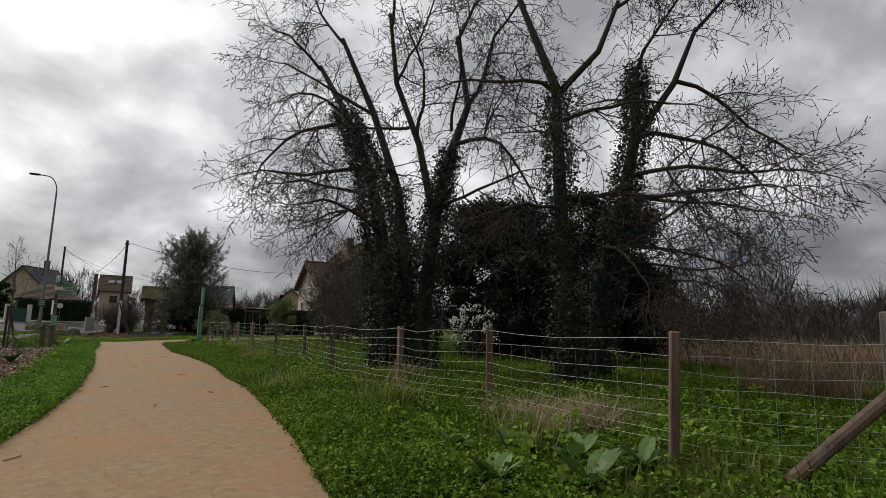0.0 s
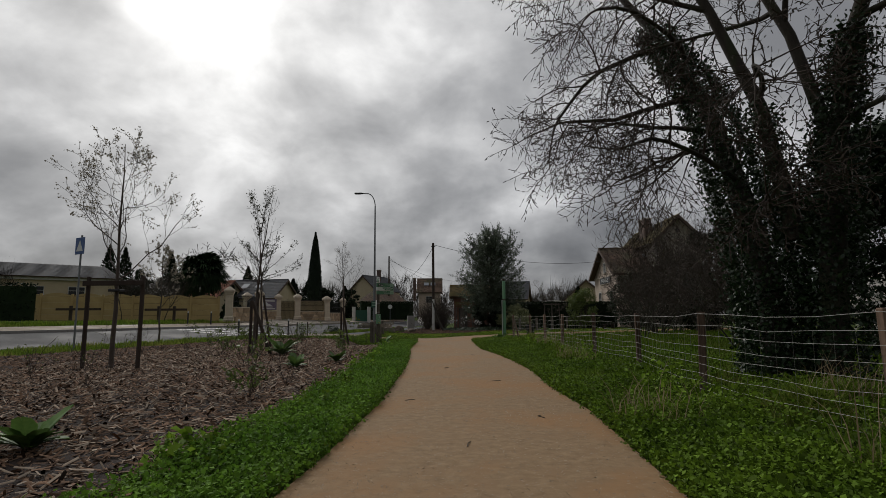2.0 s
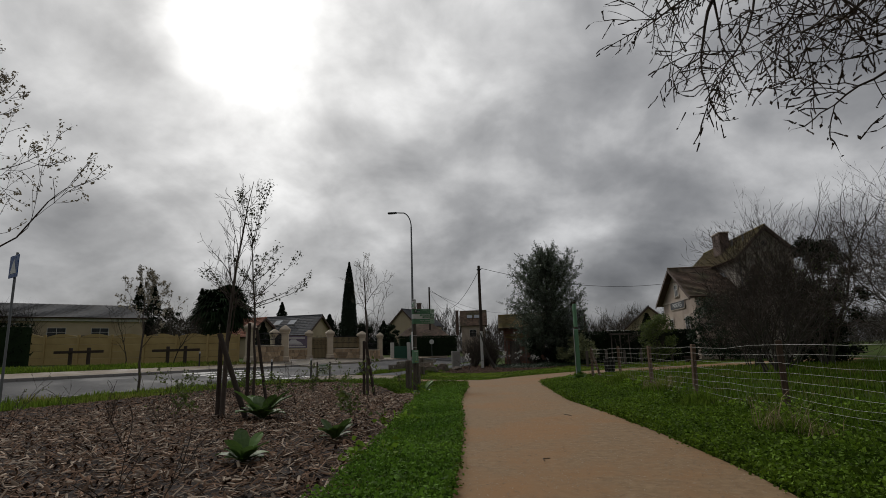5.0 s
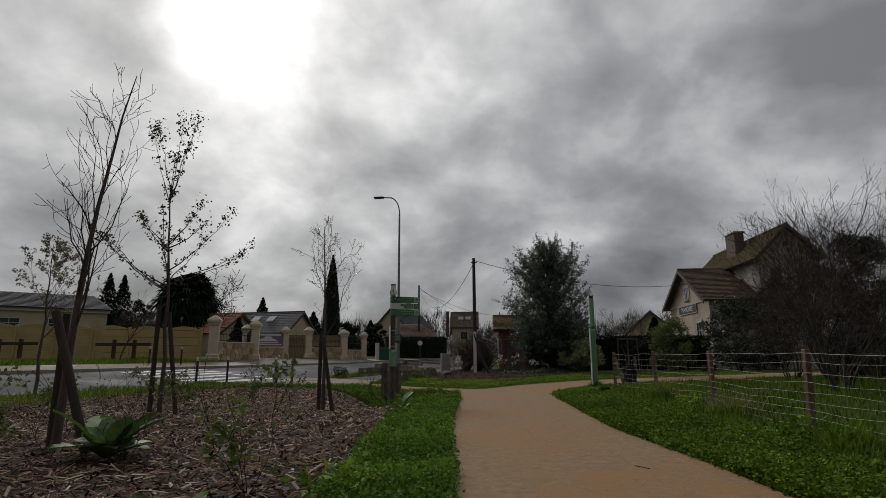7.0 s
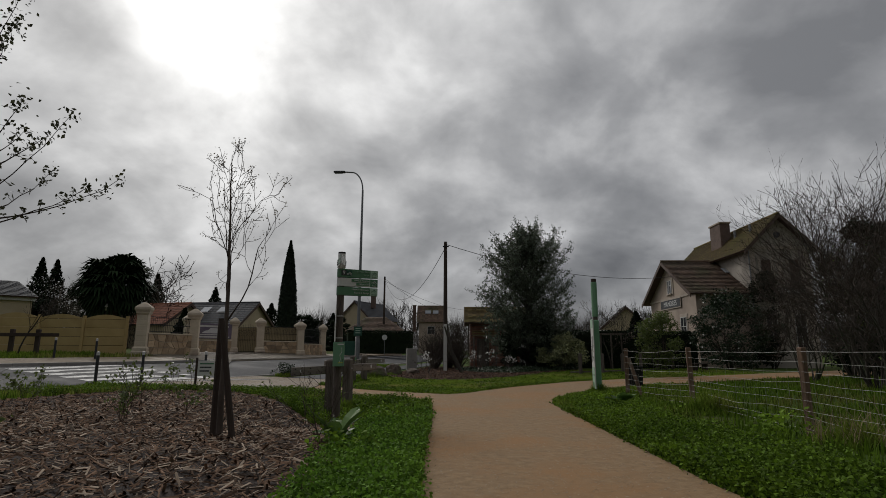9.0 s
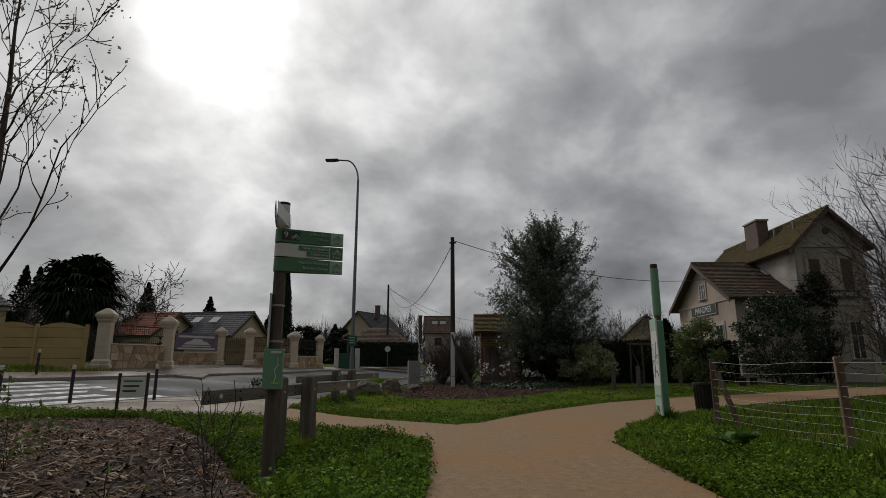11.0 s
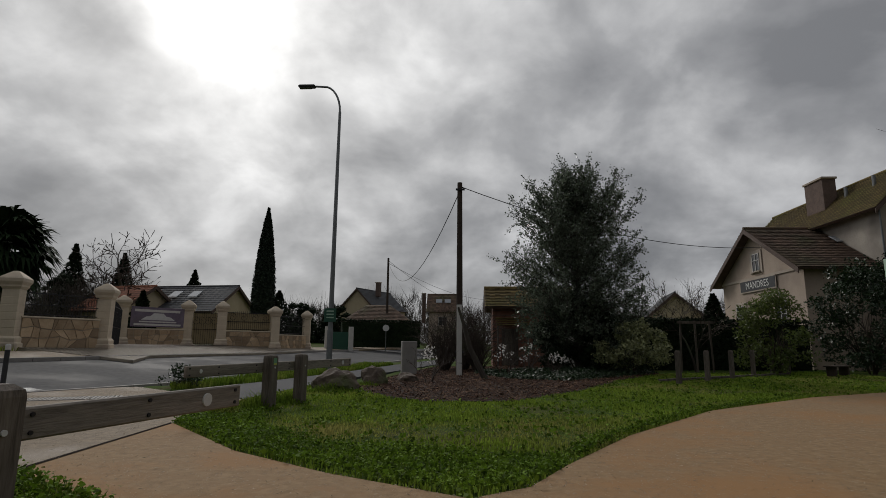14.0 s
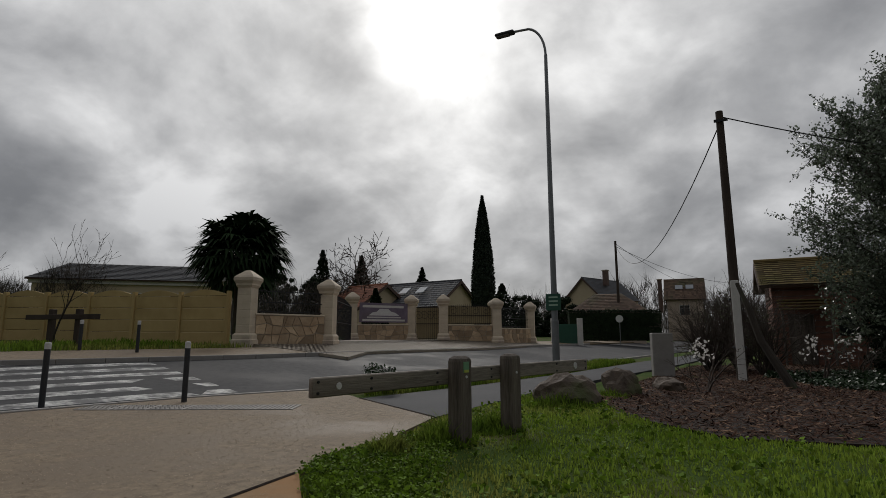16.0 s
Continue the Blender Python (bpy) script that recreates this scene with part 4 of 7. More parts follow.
def ivy_tree(x, y, seed, label, stems, limbs, ivy):
    """An old fruit tree: stems given as lines, limbs that arch out, hanging twigs, ivy round the stems."""
    g = np.random.default_rng(seed)
    root = base_of("tree", x, y, 0, 0, label, "tree", "old ivy-clad trees behind the fence")
    rel = lambda pts: [(p[0] - x, p[1] - y, p[2]) for p in pts]
    sticks, segs, tips = [], [[], [], [], []], []
    for pts, radii in stems:
        sticks += trunk_sticks(rel(pts), radii)
    for p, d, length, r in limbs:
        grow(segs, tips, g, Vector((p[0] - x, p[1] - y, p[2])), Vector(d).normalized(), length * 0.9, r, 0, 3, (8, 7, 5) if len(limbs) > 12 else (9, 7, 5), 0.85, 0.3, 0.48, 0.0, 0.0064)
    v, f = segments_mesh(sticks + segs[0], 9)
    fast_mesh("trunk", v, f, "bark", root)
    v, f = segments_mesh(segs[1] + segs[2], 4)
    fast_mesh("crown", v, f, "twig", root)
    v, f = twig_ribbons(segs[3], seed)
    fast_mesh("outer_crown", v, f, "twig", root)
    leaves_on("bud_growth", tips[::5], 1, 0.05, 0.01, "twig", root, g, "dark swelling buds")
    for pts, radii, n in ivy:
        tagged(ivy_on("ivy", rel(pts), radii, n, root, g), "dark green ivy")
    return root


T1A = [(7.32, 14.98, -0.1), (7.28, 15.05, 1.6), (7.17, 15.72, 3.75), (7.06, 16.78, 6.22), (6.54, 18.28, 8.77), (5.85, 19.3, 10.7)]
T1B = [(7.83, 14.31, -0.1), (7.97, 14.24, 2.23), (8.17, 14.14, 4.44), (8.55, 13.94, 6.43), (8.95, 13.71, 7.82), (8.63, 13.89, 10.0)]
T1C = [(7.6, 14.64, 2.6), (7.22, 14.8, 5.26), (6.5, 15.1, 7.5), (5.5, 15.4, 9.8)]
T1D = [(8.2, 14.32, 4.4), (7.77, 14.56, 6.64), (7.09, 14.86, 8.55), (6.83, 14.96, 10.8)]
T2A = [(9.64, 10.02, -0.1), (9.56, 10.09, 1.61), (9.47, 10.16, 3.92), (9.39, 10.23, 7.12), (8.69, 10.78, 9.52)]
T2B = [(9.39, 10.23, 6.9), (10.14, 9.55, 7.96), (10.48, 9.2, 9.2)]
T3A = [(11.19, 10.9, -0.1), (11.29, 10.8, 2.23), (11.67, 10.42, 4.24), (11.97, 10.09, 6.48), (11.99, 10.07, 8.25)]
T3B = [(11.97, 10.09, 6.3), (12.58, 9.36, 7.66), (12.92, 8.9, 9.08)]
ivy_tree(7.5, 14.8, 21, "old bare fruit tree with twin ivy-covered stems behind the fence",
         [(T1A, [0.3, 0.26, 0.22, 0.17, 0.12, 0.08]), (T1B, [0.26, 0.22, 0.19, 0.14, 0.1, 0.06]), (T1C, [0.17, 0.13, 0.1, 0.06]), (T1D, [0.13, 0.1, 0.08, 0.05])],
         [((7.03, 16.79, 6.25), (-0.9, -0.2, 0.35), 3.6, 0.08), ((6.66, 17.9, 8.15), (-1, 0.1, 0.3), 3.8, 0.08), ((5.85, 19.3, 10.58), (-0.8, -0.5, 0.5), 3.4, 0.06), ((7.13, 15.7, 4.0), (-0.9, -0.5, 0.3), 3.4, 0.07),
          ((6.86, 17.1, 7.3), (-0.6, -0.9, 0.4), 3.6, 0.07), ((8.6, 13.9, 6.6), (0.5, -0.8, 0.3), 3.4, 0.07), ((8.9, 13.7, 7.8), (0.6, -0.3, 0.6), 3.6, 0.07), ((8.6, 13.9, 9.8), (0.1, -0.4, 0.9), 3.2, 0.06),
          ((7.2, 14.8, 5.4), (-0.3, -0.9, 0.5), 3.2, 0.06), ((6.9, 14.9, 10.4), (-0.2, -0.2, 1), 3.2, 0.05), ((5.6, 15.4, 9.6), (-0.5, 0.2, 0.9), 3.2, 0.05), ((8.2, 14.1, 4.6), (0.2, -0.9, 0.25), 3.0, 0.06), ((7.6, 14.6, 7.2), (-0.1, 0.9, 0.5), 3.0, 0.06), ((6.5, 15.1, 7.5), (-0.9, 0.5, 0.4), 3.4, 0.06), ((7.04, 16.4, 5.3), (-1, -0.1, 0.05), 3.2, 0.06), ((7.7, 14.6, 6.8), (0.1, -0.5, 0.9), 3.4, 0.06), ((7.1, 14.9, 8.6), (0.3, -0.3, 0.9), 3.0, 0.05), ((8.5, 13.9, 7.0), (-0.3, -0.4, 0.8), 3.2, 0.05),
          ((7.25, 16.0, 4.8), (-0.9, 0.3, 0.1), 2.8, 0.05), ((7.2, 14.9, 3.2), (-0.6, -0.9, 0.1), 2.6, 0.05)],
         [(T1A[:5], [0.52, 0.5, 0.44, 0.4, 0.3], 21000), (T1B[:4], [0.42, 0.36, 0.26, 0.14], 9000), (T1C[:2], [0.2, 0.15], 1500)])
ivy_tree(9.6, 10.0, 22, "bare fruit tree with an ivy-covered trunk behind the fence",
         [(T2A, [0.24, 0.2, 0.17, 0.12, 0.07]), (T2B, [0.09, 0.07, 0.05])],
         [((9.4, 10.2, 7.0), (-0.7, 0.3, 0.6), 3.0, 0.06), ((9.45, 10.2, 5.5), (-0.8, -0.5, 0.35), 3.0, 0.06), ((9.4, 10.2, 6.2), (0.6, -0.7, 0.4), 3.0, 0.06), ((10.4, 9.3, 9.0), (0.5, -0.3, 0.8), 2.8, 0.05), ((8.8, 10.7, 9.3), (-0.4, 0.2, 0.9), 2.8, 0.05),
          ((9.5, 10.1, 4.3), (0.3, -0.9, 0.3), 2.8, 0.06), ((9.5, 10.1, 4.0), (-0.9, -0.2, 0.2), 2.6, 0.05)],
         [(T2A[:4], [0.27, 0.25, 0.22, 0.17], 6500)])
ivy_tree(11.3, 10.8, 23, "leaning bare fruit tree thick with ivy behind the fence",
         [(T3A, [0.24, 0.21, 0.19, 0.14, 0.09]), (T3B, [0.1, 0.08, 0.05])],
         [((11.9, 10.1, 6.3), (0.8, -0.6, 0.3), 3.8, 0.07), ((12.6, 9.3, 7.7), (0.9, -0.6, 0.3), 3.8, 0.06), ((12.9, 8.9, 9.0), (0.6, -0.4, 0.7), 3.2, 0.05), ((12.0, 10.0, 8.2), (-0.2, -0.6, 0.8), 3.0, 0.05), ((11.8, 10.3, 5.2), (0.7, -0.8, 0.15), 3.8, 0.07),
          ((11.7, 10.4, 4.4), (0.4, -1, 0.1), 3.6, 0.07), ((11.6, 10.5, 3.9), (0.9, -0.3, 0.1), 3.6, 0.06), ((11.4, 10.7, 2.9), (0.7, -0.8, 0.1), 3.2, 0.05), ((11.3, 10.7, 3.4), (-0.3, -1, 0.15), 3.0, 0.05), ((11.6, 10.5, 4.8), (1, -0.5, 0.0), 4.0, 0.06), ((11.4, 10.7, 3.7), (1, -0.6, 0.08), 4.2, 0.06), ((11.3, 10.8, 2.7), (0.9, -0.9, 0.15), 3.6, 0.05), ((11.9, 10.1, 7.2), (0.3, 0.8, 0.5), 3.0, 0.05)],
         [(T3A, [0.27, 0.27, 0.26, 0.24, 0.15], 9500)])


def young_tree(x, y, height, seed, label, spread=0.6, limbs=12, leaf="bud", leaf_n=3, leaf_size=0.05, lean=(0, 0), group="", start=0.38, z0=0.0, kids=(0, 3, 3), reach=0.42):
    """A slim bare tree: straight stem, rising limbs, first leaves."""
    g = np.random.default_rng(seed)
    root = base_of("young_tree", x, y, z0, 0, label, "tree", group)
    segs, tips = [[], [], [], []], []
    r0 = 0.012 + height * 0.009
    pts = [Vector((lean[0] * (i / 8) ** 2, lean[1] * (i / 8) ** 2, height * i / 8)) + Vector(g.normal(size=3)) * 0.02 * (i > 0) for i in range(9)]
    sticks = trunk_sticks(pts, [r0 * (1 - 0.9 * i / 8) for i in range(9)])
    for k in range(limbs):
        f = start + (0.93 - start) * k / limbs
        i = int(f * 8)
        p = pts[i].lerp(pts[i + 1], f * 8 - i)
        a = k * 2.4 + g.random()
        d = Vector((math.cos(a) * spread, math.sin(a) * spread, 0.8))
        grow(segs, tips, g, p, d.normalized(), height * (reach * (1.05 - f) + 0.06), r0 * (1.05 - f) * 0.45, 1, 3, kids, 0.6, -0.05, 0.5, 0.25)
    v, f = segments_mesh(sticks, 8)
    fast_mesh("trunk", v, f, "young_bark", root)
    v, f = segments_mesh(segs[1] + segs[2] + segs[3], 4)
    fast_mesh("crown", v, f, "twig", root)
    if leaf_n:
        leaves_on("foliage", tips, leaf_n, leaf_size, 0.03, leaf, root, g, "small first leaves and buds")
    return root


def whorl_tree(x, y, height, seed, label, lean=(0, 0)):
    """A young cherry-like tree: a clean stem, two whorls of rising limbs, upright top shoots ending in leaf clusters."""
    g = np.random.default_rng(seed)
    root = base_of("young_tree", x, y, 0, 0, label, "tree")
    at = lambda f: Vector((lean[0] * f * f, lean[1] * f * f, height * f))
    r0 = 0.05
    pts = [at(i / 8 * 0.74) + Vector(g.normal(size=3)) * 0.015 * (i > 0) for i in range(9)]
    sticks = trunk_sticks(pts, [r0 * (1 - 0.75 * i / 8) for i in range(9)])
    thin_sticks, small, tufts = [], [], []
    limbs = [(0.43, 0.3 + 0.25 * g.random(), 0.32 * height * (0.75 + 0.4 * g.random()), k * 0.72 + g.random() * 0.4) for k in range(9)]
    limbs += [(0.56, 0.55 + 0.2 * g.random(), 0.17 * height * (0.8 + 0.4 * g.random()), k * 1.3 + g.random()) for k in range(5)]
    limbs += [(0.73, 1.0 + 0.38 * g.random(), 0.29 * height * (0.82 + 0.25 * g.random()), k * 1.05 + g.random() * 0.5) for k in range(6)]
    for f, rise, length, a in limbs:
        p, n, r = at(f) + Vector((0, 0, 0.1 * g.normal())), 7, 0.016 if f < 0.7 else 0.014
        side = Vector((math.cos(a), math.sin(a), 0))
        for i in range(n):
            up_a = rise + 0.35 * (i / n) * (f < 0.7) + 0.1 * g.normal()
            q = p + (side * math.cos(up_a) + Vector((0, 0, math.sin(up_a)))) * (length / n)
            r1 = max(r * 0.82, 0.004)
            thin_sticks.append((*p, r, *q, r1))
            for _ in range(2):
                spur = Vector(g.normal(size=3)).normalized() * 0.09
                m_ = p.lerp(q, g.random())
                thin_sticks.append((*m_, 0.004, *(m_ + spur), 0.003))
                small.append(tuple(m_ + spur))
            p, r = q, r1
            if i >= n - 2:
                tufts += [tuple(p + Vector(g.normal(size=3)) * (0.075 if f > 0.7 else 0.06)) for _ in range(34 if f > 0.7 else 18)]
    v, f = segments_mesh(sticks, 8)
    fast_mesh("trunk", v, f, "young_bark", root)
    v, f = segments_mesh(thin_sticks, 4)
    fast_mesh("crown", v, f, "twig", root)
    c = np.repeat(np.array(small), 3, axis=0)
    v, f = leaf_cards(np.concatenate([c + g.normal(size=c.shape) * 0.025, np.array(tufts)]), 0.065, g)
    tagged(fast_mesh("foliage", v, f, "dark_bud", root), "grey-green leaf clusters")
    return root


def stake(x, y, h, label, group="", r=0.04, tilt=(0, 0), mat="dark_wood"):
    root = base_of("tree_stake", x, y, 0, 0, label, "stake", group)
    part("pole", a_rod((0, 0, -0.1), (tilt[0], tilt[1], h), r, r * 0.95, 10), mat, root)
    return root


young_tree(-6.98, 17.0, 5.5, 31, "young bare tree with small buds, tied between stakes", 0.75, 14, "bud", 2, 0.05, kids=(0, 4, 3))
frame_root = base_of("staking_frame", -6.95, 16.9, 0, 0, "two round timber stakes joined by a cross board", "stake")
for sx in (-0.66, 0.66):
    part("pole", a_rod((sx, 0, -0.1), (sx, 0.02, 2.2), 0.05, 0.048, 10), "dark_wood", frame_root)
part("cross_board", a_box(-0.74, 0.74, -0.09, -0.05, 1.98, 2.1, 0.006), "dark_wood", frame_root)
tie = part("tie", a_box(-0.14, 0.14, -0.05, 0.16, 1.84, 1.9, 0.01), "black", frame_root, "black rubber tie")
whorl_tree(-6.85, 26.2, 6.4, 32, "young tree with grey-green leaf clusters on upright shoots", (-0.4, 0.0))
stake(-7.0, 26.1, 2.25, "dark round stake beside a young tree", "tree stakes", 0.05)
stake(-6.35, 26.0, 2.1, "leaning dark round stake beside a young tree", "tree stakes", 0.045, (-0.42, 0.1))
young_tree(-3.72, 27.3, 4.2, 33, "small bare young tree in the bark bed", 0.36, 10, "bud", 1, 0.03, (-0.15, 0), reach=0.34)
stake(-3.86, 27.4, 1.65, "upright dark stake beside a young tree", "tree stakes", 0.045)
stake(-3.44, 27.1, 1.6, "leaning dark stake beside a young tree", "tree stakes", 0.045, (-0.3, 0.05))
young_tree(-5.5, 21.9, 5.2, 34, "slim bare young tree with a bent top", 0.32, 15, "bud", 0, 0.03, (0.45, 0.1), kids=(0, 3, 2), reach=0.24, start=0.28)
stake(-5.65, 22.0, 1.75, "upright dark stake beside a young tree", "tree stakes", 0.05)
stake(-4.75, 21.55, 1.75, "leaning dark timber stake in the bark bed", "tree stakes", 0.055, (-0.72, 0.05))
young_tree(-13.5, 30.5, 4.6, 35, "young tree with pale spring leaves", 0.5, 10, "bud", 4, 0.07)
young_tree(-9.0, 12.0, 4.4, 36, "young tree with thin pale blossom", 0.7, 12, "bud", 3, 0.06)

# small shrubs and shoots in the bark bed
g = np.random.default_rng(40)
spots, _ = scatter(MULCH_NEAR, 42, 41)
for i, (sx, sy) in enumerate(spots):
    if sx > -1.5 or abs(sx - float(np.interp(sy, [0, 35], [1, -0.6]))) < 1.8:
        continue
    root = base_of("shrub_seedling", sx, sy, 0.02, 0, "thin leafless shrub shoots in the bark bed" if i % 3 else "small bright green shrub in the bark bed", "shrub", "young shrubs in the bark bed")
    segs, tips = [[], [], [], []], []
    for k in range(4):
        a = g.random() * 6.3
        grow(segs, tips, g, Vector((0, 0, 0)), Vector((math.cos(a) * 0.35, math.sin(a) * 0.35, 1)).normalized(), 0.35 + 0.55 * g.random(), 0.006, 2, 3, (0, 0, 4), 0.5, -0.05, 0.45)
    v, f = segments_mesh(segs[2] + segs[3], 3)
    fast_mesh("stem", v, f, "twig", root)
    if i % 3 == 0:
        leaves_on("foliage", tips, 3, 0.07, 0.04, "spring_leaf", root, g, "bright green leaves")
    elif i % 2:
        leaves_on("foliage", tips[::2], 1, 0.04, 0.02, "spring_leaf", root, g)


def rosette(x, y, size, seed, label, n=22, mat="broad_leaf"):
    """A plant of broad leaves spreading from the root."""
    g = np.random.default_rng(seed)
    bm = bmesh.new()
    for k in range(n):
        a, up_a, L = k * 2.4, 0.75 + 0.9 * g.random(), size * (0.6 + 0.5 * g.random())
        d, s = Vector((math.cos(a), math.sin(a), 0)), Vector((-math.sin(a), math.cos(a), 0))
        rows = []
        for f, w in ((0, 0.05), (0.28, 0.2), (0.58, 0.3), (0.85, 0.22), (1.0, 0.03)):
            p = d * L * f + Vector((0, 0, L * (up_a * f - 0.55 * f * f)))
            rows.append([bm.verts.new(p - s * w * L + Vector((0, 0, 0.05 * L))), bm.verts.new(p), bm.verts.new(p + s * w * L + Vector((0, 0, 0.05 * L)))])
        for r0, r1 in zip(rows, rows[1:]):
            for j in (0, 1):
                bm.faces.new((r0[j], r0[j + 1], r1[j + 1], r1[j]))
    ob = part("leafy_plant", bm, mat)
    ob.matrix_world = pose(x, y, 0.03)
    return tagged(ob, label, "plant", "broad-leaved plants")


for i, (px_, py_, s) in enumerate([(-4.35, 21.3, 0.55), (-2.0, 18.6, 0.3), (3.15, 31.5, 0.36), (3.6, 4.1, 0.24), (4.2, 3.7, 0.27), (4.7, 4.4, 0.26), (3.9, 5.2, 0.2), (4.4, 4.9, 0.22), (5.1, 4.0, 0.24), (-2.6, 17, 0.3), (-1.9, 26.6, 0.34), (-2.6, 9.2, 0.3)]):
    rosette(px_, py_, s, 50 + i, "broad-leaved green plant low on the ground")


def leaf_blobs(name, blobs, n, size, mat, parent, seed, shell=0.55, label=""):
    """Leaves in and on a set of rounded clumps (x, y, z, rx, ry, rz)."""
    g = np.random.default_rng(seed)
    b = np.array(blobs, dtype=float)
    w = b[:, 3] * b[:, 4] * b[:, 5]
    k = g.choice(len(b), n, p=w / w.sum())
    d = g.normal(size=(n, 3))
    d /= np.linalg.norm(d, axis=1, keepdims=True)
    rad = (shell + (1 - shell) * g.random(n)) * (1 + 0.12 * g.normal(size=n))
    c = b[k, :3] + d * b[k, 3:] * rad[:, None]
    c[:, 2] = np.maximum(c[:, 2], 0.05)
    v, f = leaf_cards(c, size, g)
    return tagged(fast_mesh(name, v, f, mat, parent), label)


def clump_blobs(seed, n, w, d, z0, z1, r, taper=0.5):
    """Clumps spread through an egg-shaped crown."""
    g = np.random.default_rng(seed)
    out = []
    for _ in range(n):
        f = g.random()
        wide = math.sqrt(max(0.02, 1 - ((f - 0.42) / 0.6) ** 2))
        a, q = g.random() * 6.3, math.sqrt(g.random())
        s = r * (0.6 + 0.7 * g.random())
        out.append((math.cos(a) * q * w * wide, math.sin(a) * q * d * wide, z0 + (z1 - z0) * f, s, s, s * 0.8))
    return out


def bush(name, x, y, label, category, blobs, n, size, mat, seed, stems=5, z0=0.0, group="", stem_h=None, core=0.0):
    root = base_of(name, x, y, z0, 0, label, category, group)
    g = np.random.default_rng(seed + 900)
    segs, tips = [[], [], [], []], []
    top = max(b[2] for b in blobs)
    for k in range(stems):
        a = k * 2.1 + g.random()
        grow(segs, tips, g, Vector((0.1 * math.cos(a), 0.1 * math.sin(a), -0.05)), Vector((0.3 * math.cos(a), 0.3 * math.sin(a), 1)).normalized(), (stem_h or top * 0.75) * 0.68, 0.02 + top * 0.007, 1, 3, (0, 5, 3), 0.6, -0.02, 0.5)
    v, f = segments_mesh(segs[1] + segs[2] + segs[3], 4)
    tagged(fast_mesh("stem", v, f, "twig", root), kind="stuff")
    leaf_blobs("foliage", blobs, n, size, mat, root, seed)
    # added solid cores close the gaps; dark leaf colour stands in for inner shade
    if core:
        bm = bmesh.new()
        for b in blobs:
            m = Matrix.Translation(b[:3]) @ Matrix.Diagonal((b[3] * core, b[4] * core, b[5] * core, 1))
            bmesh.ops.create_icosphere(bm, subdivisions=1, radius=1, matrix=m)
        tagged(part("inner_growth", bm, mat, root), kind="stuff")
    return root


def evergreen_tree(x, y, height, wide, seed, label):
    """A broad-leaved evergreen: rising limbs on one stem, each with leafy sprays that break the outline."""
    g = np.random.default_rng(seed)
    root = base_of("evergreen_tree", x, y, 0, 0, label, "tree")
    sticks = trunk_sticks([(0, 0, -0.1), (0.05, 0.02, height * 0.35), (-0.05, 0, height * 0.7), (0, 0, height * 0.94)], [0.2, 0.15, 0.09, 0.03])
    spots = []
    for k in range(165):
        f = 0.07 + 0.86 * (k + g.random()) / 165
        reach = wide * (0.42 + 0.62 * math.sin(math.pi * min(1, (f + 0.08) * 0.9)) ** 0.7) * (0.78 + 0.3 * g.random())
        a, rise = k * 2.4 + 0.5 * g.random(), 0.25 + 0.75 * f + 0.15 * g.normal()
        if f > 0.8:
            reach *= 0.75
            rise += 0.25
        d = Vector((math.cos(a) * math.cos(rise), math.sin(a) * math.cos(rise), math.sin(rise)))
        p0 = Vector((0, 0, height * f * 0.8))
        p, r, n = p0, 0.035, 7
        for i in range(n):
            q = p + (d + Vector(g.normal(size=3)) * 0.13).normalized() * reach / math.cos(rise * 0.55) / n
            sticks.append((*p, r, *q, r * 0.8))
            if i > 0:
                for _ in range(3):
                    t = (d * 0.7 + Vector(g.normal(size=3)) * 0.62 + Vector((0, 0, 0.3))).normalized()
                    L = 0.45 + 0.5 * g.random()
                    sticks.append((*q, 0.01, *(q + t * L), 0.004))
                    m = 27
                    w = np.array(q)[None] + np.array(t)[None] * (L * (0.15 + 0.9 * g.random(m)))[:, None]
                    spots.append(w + g.normal(size=(m, 3)) * 0.07)
            p, r = q, r * 0.8
    v, f = segments_mesh(sticks, 5)
    fast_mesh("trunk", v, f, "bark", root)
    v, f = leaf_cards(np.concatenate(spots), 0.105, g, aspect=0.55)
    tagged(fast_mesh("foliage", v, f, "evergreen", root), kind="stuff")
    return root


evergreen_tree(4.2, 55.5, 9.8, 3.25, 61, "dense broad-leaved evergreen tree with glossy grey-green leaves by the shed")
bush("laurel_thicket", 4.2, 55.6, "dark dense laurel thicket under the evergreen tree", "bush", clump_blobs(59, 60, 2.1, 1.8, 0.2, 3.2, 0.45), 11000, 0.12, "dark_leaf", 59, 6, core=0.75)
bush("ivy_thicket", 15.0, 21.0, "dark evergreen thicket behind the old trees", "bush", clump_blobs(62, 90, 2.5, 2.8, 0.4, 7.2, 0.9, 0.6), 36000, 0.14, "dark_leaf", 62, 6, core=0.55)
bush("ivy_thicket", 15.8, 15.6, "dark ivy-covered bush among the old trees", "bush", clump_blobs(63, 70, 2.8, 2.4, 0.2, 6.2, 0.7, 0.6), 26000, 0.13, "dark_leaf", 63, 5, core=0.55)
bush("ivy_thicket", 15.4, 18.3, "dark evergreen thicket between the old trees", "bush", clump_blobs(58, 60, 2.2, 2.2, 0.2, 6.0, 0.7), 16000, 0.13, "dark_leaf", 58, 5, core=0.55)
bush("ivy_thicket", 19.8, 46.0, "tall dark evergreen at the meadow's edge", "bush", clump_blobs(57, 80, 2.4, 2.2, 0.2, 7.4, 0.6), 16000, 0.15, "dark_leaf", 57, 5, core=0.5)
bush("blossom_bush", 12.0, 18.0, "shrub in white blossom under the dark thicket", "bush", clump_blobs(64, 60, 1.1, 0.8, 0.5, 2.2, 0.13), 520, 0.08, "blossom", 64, 6)
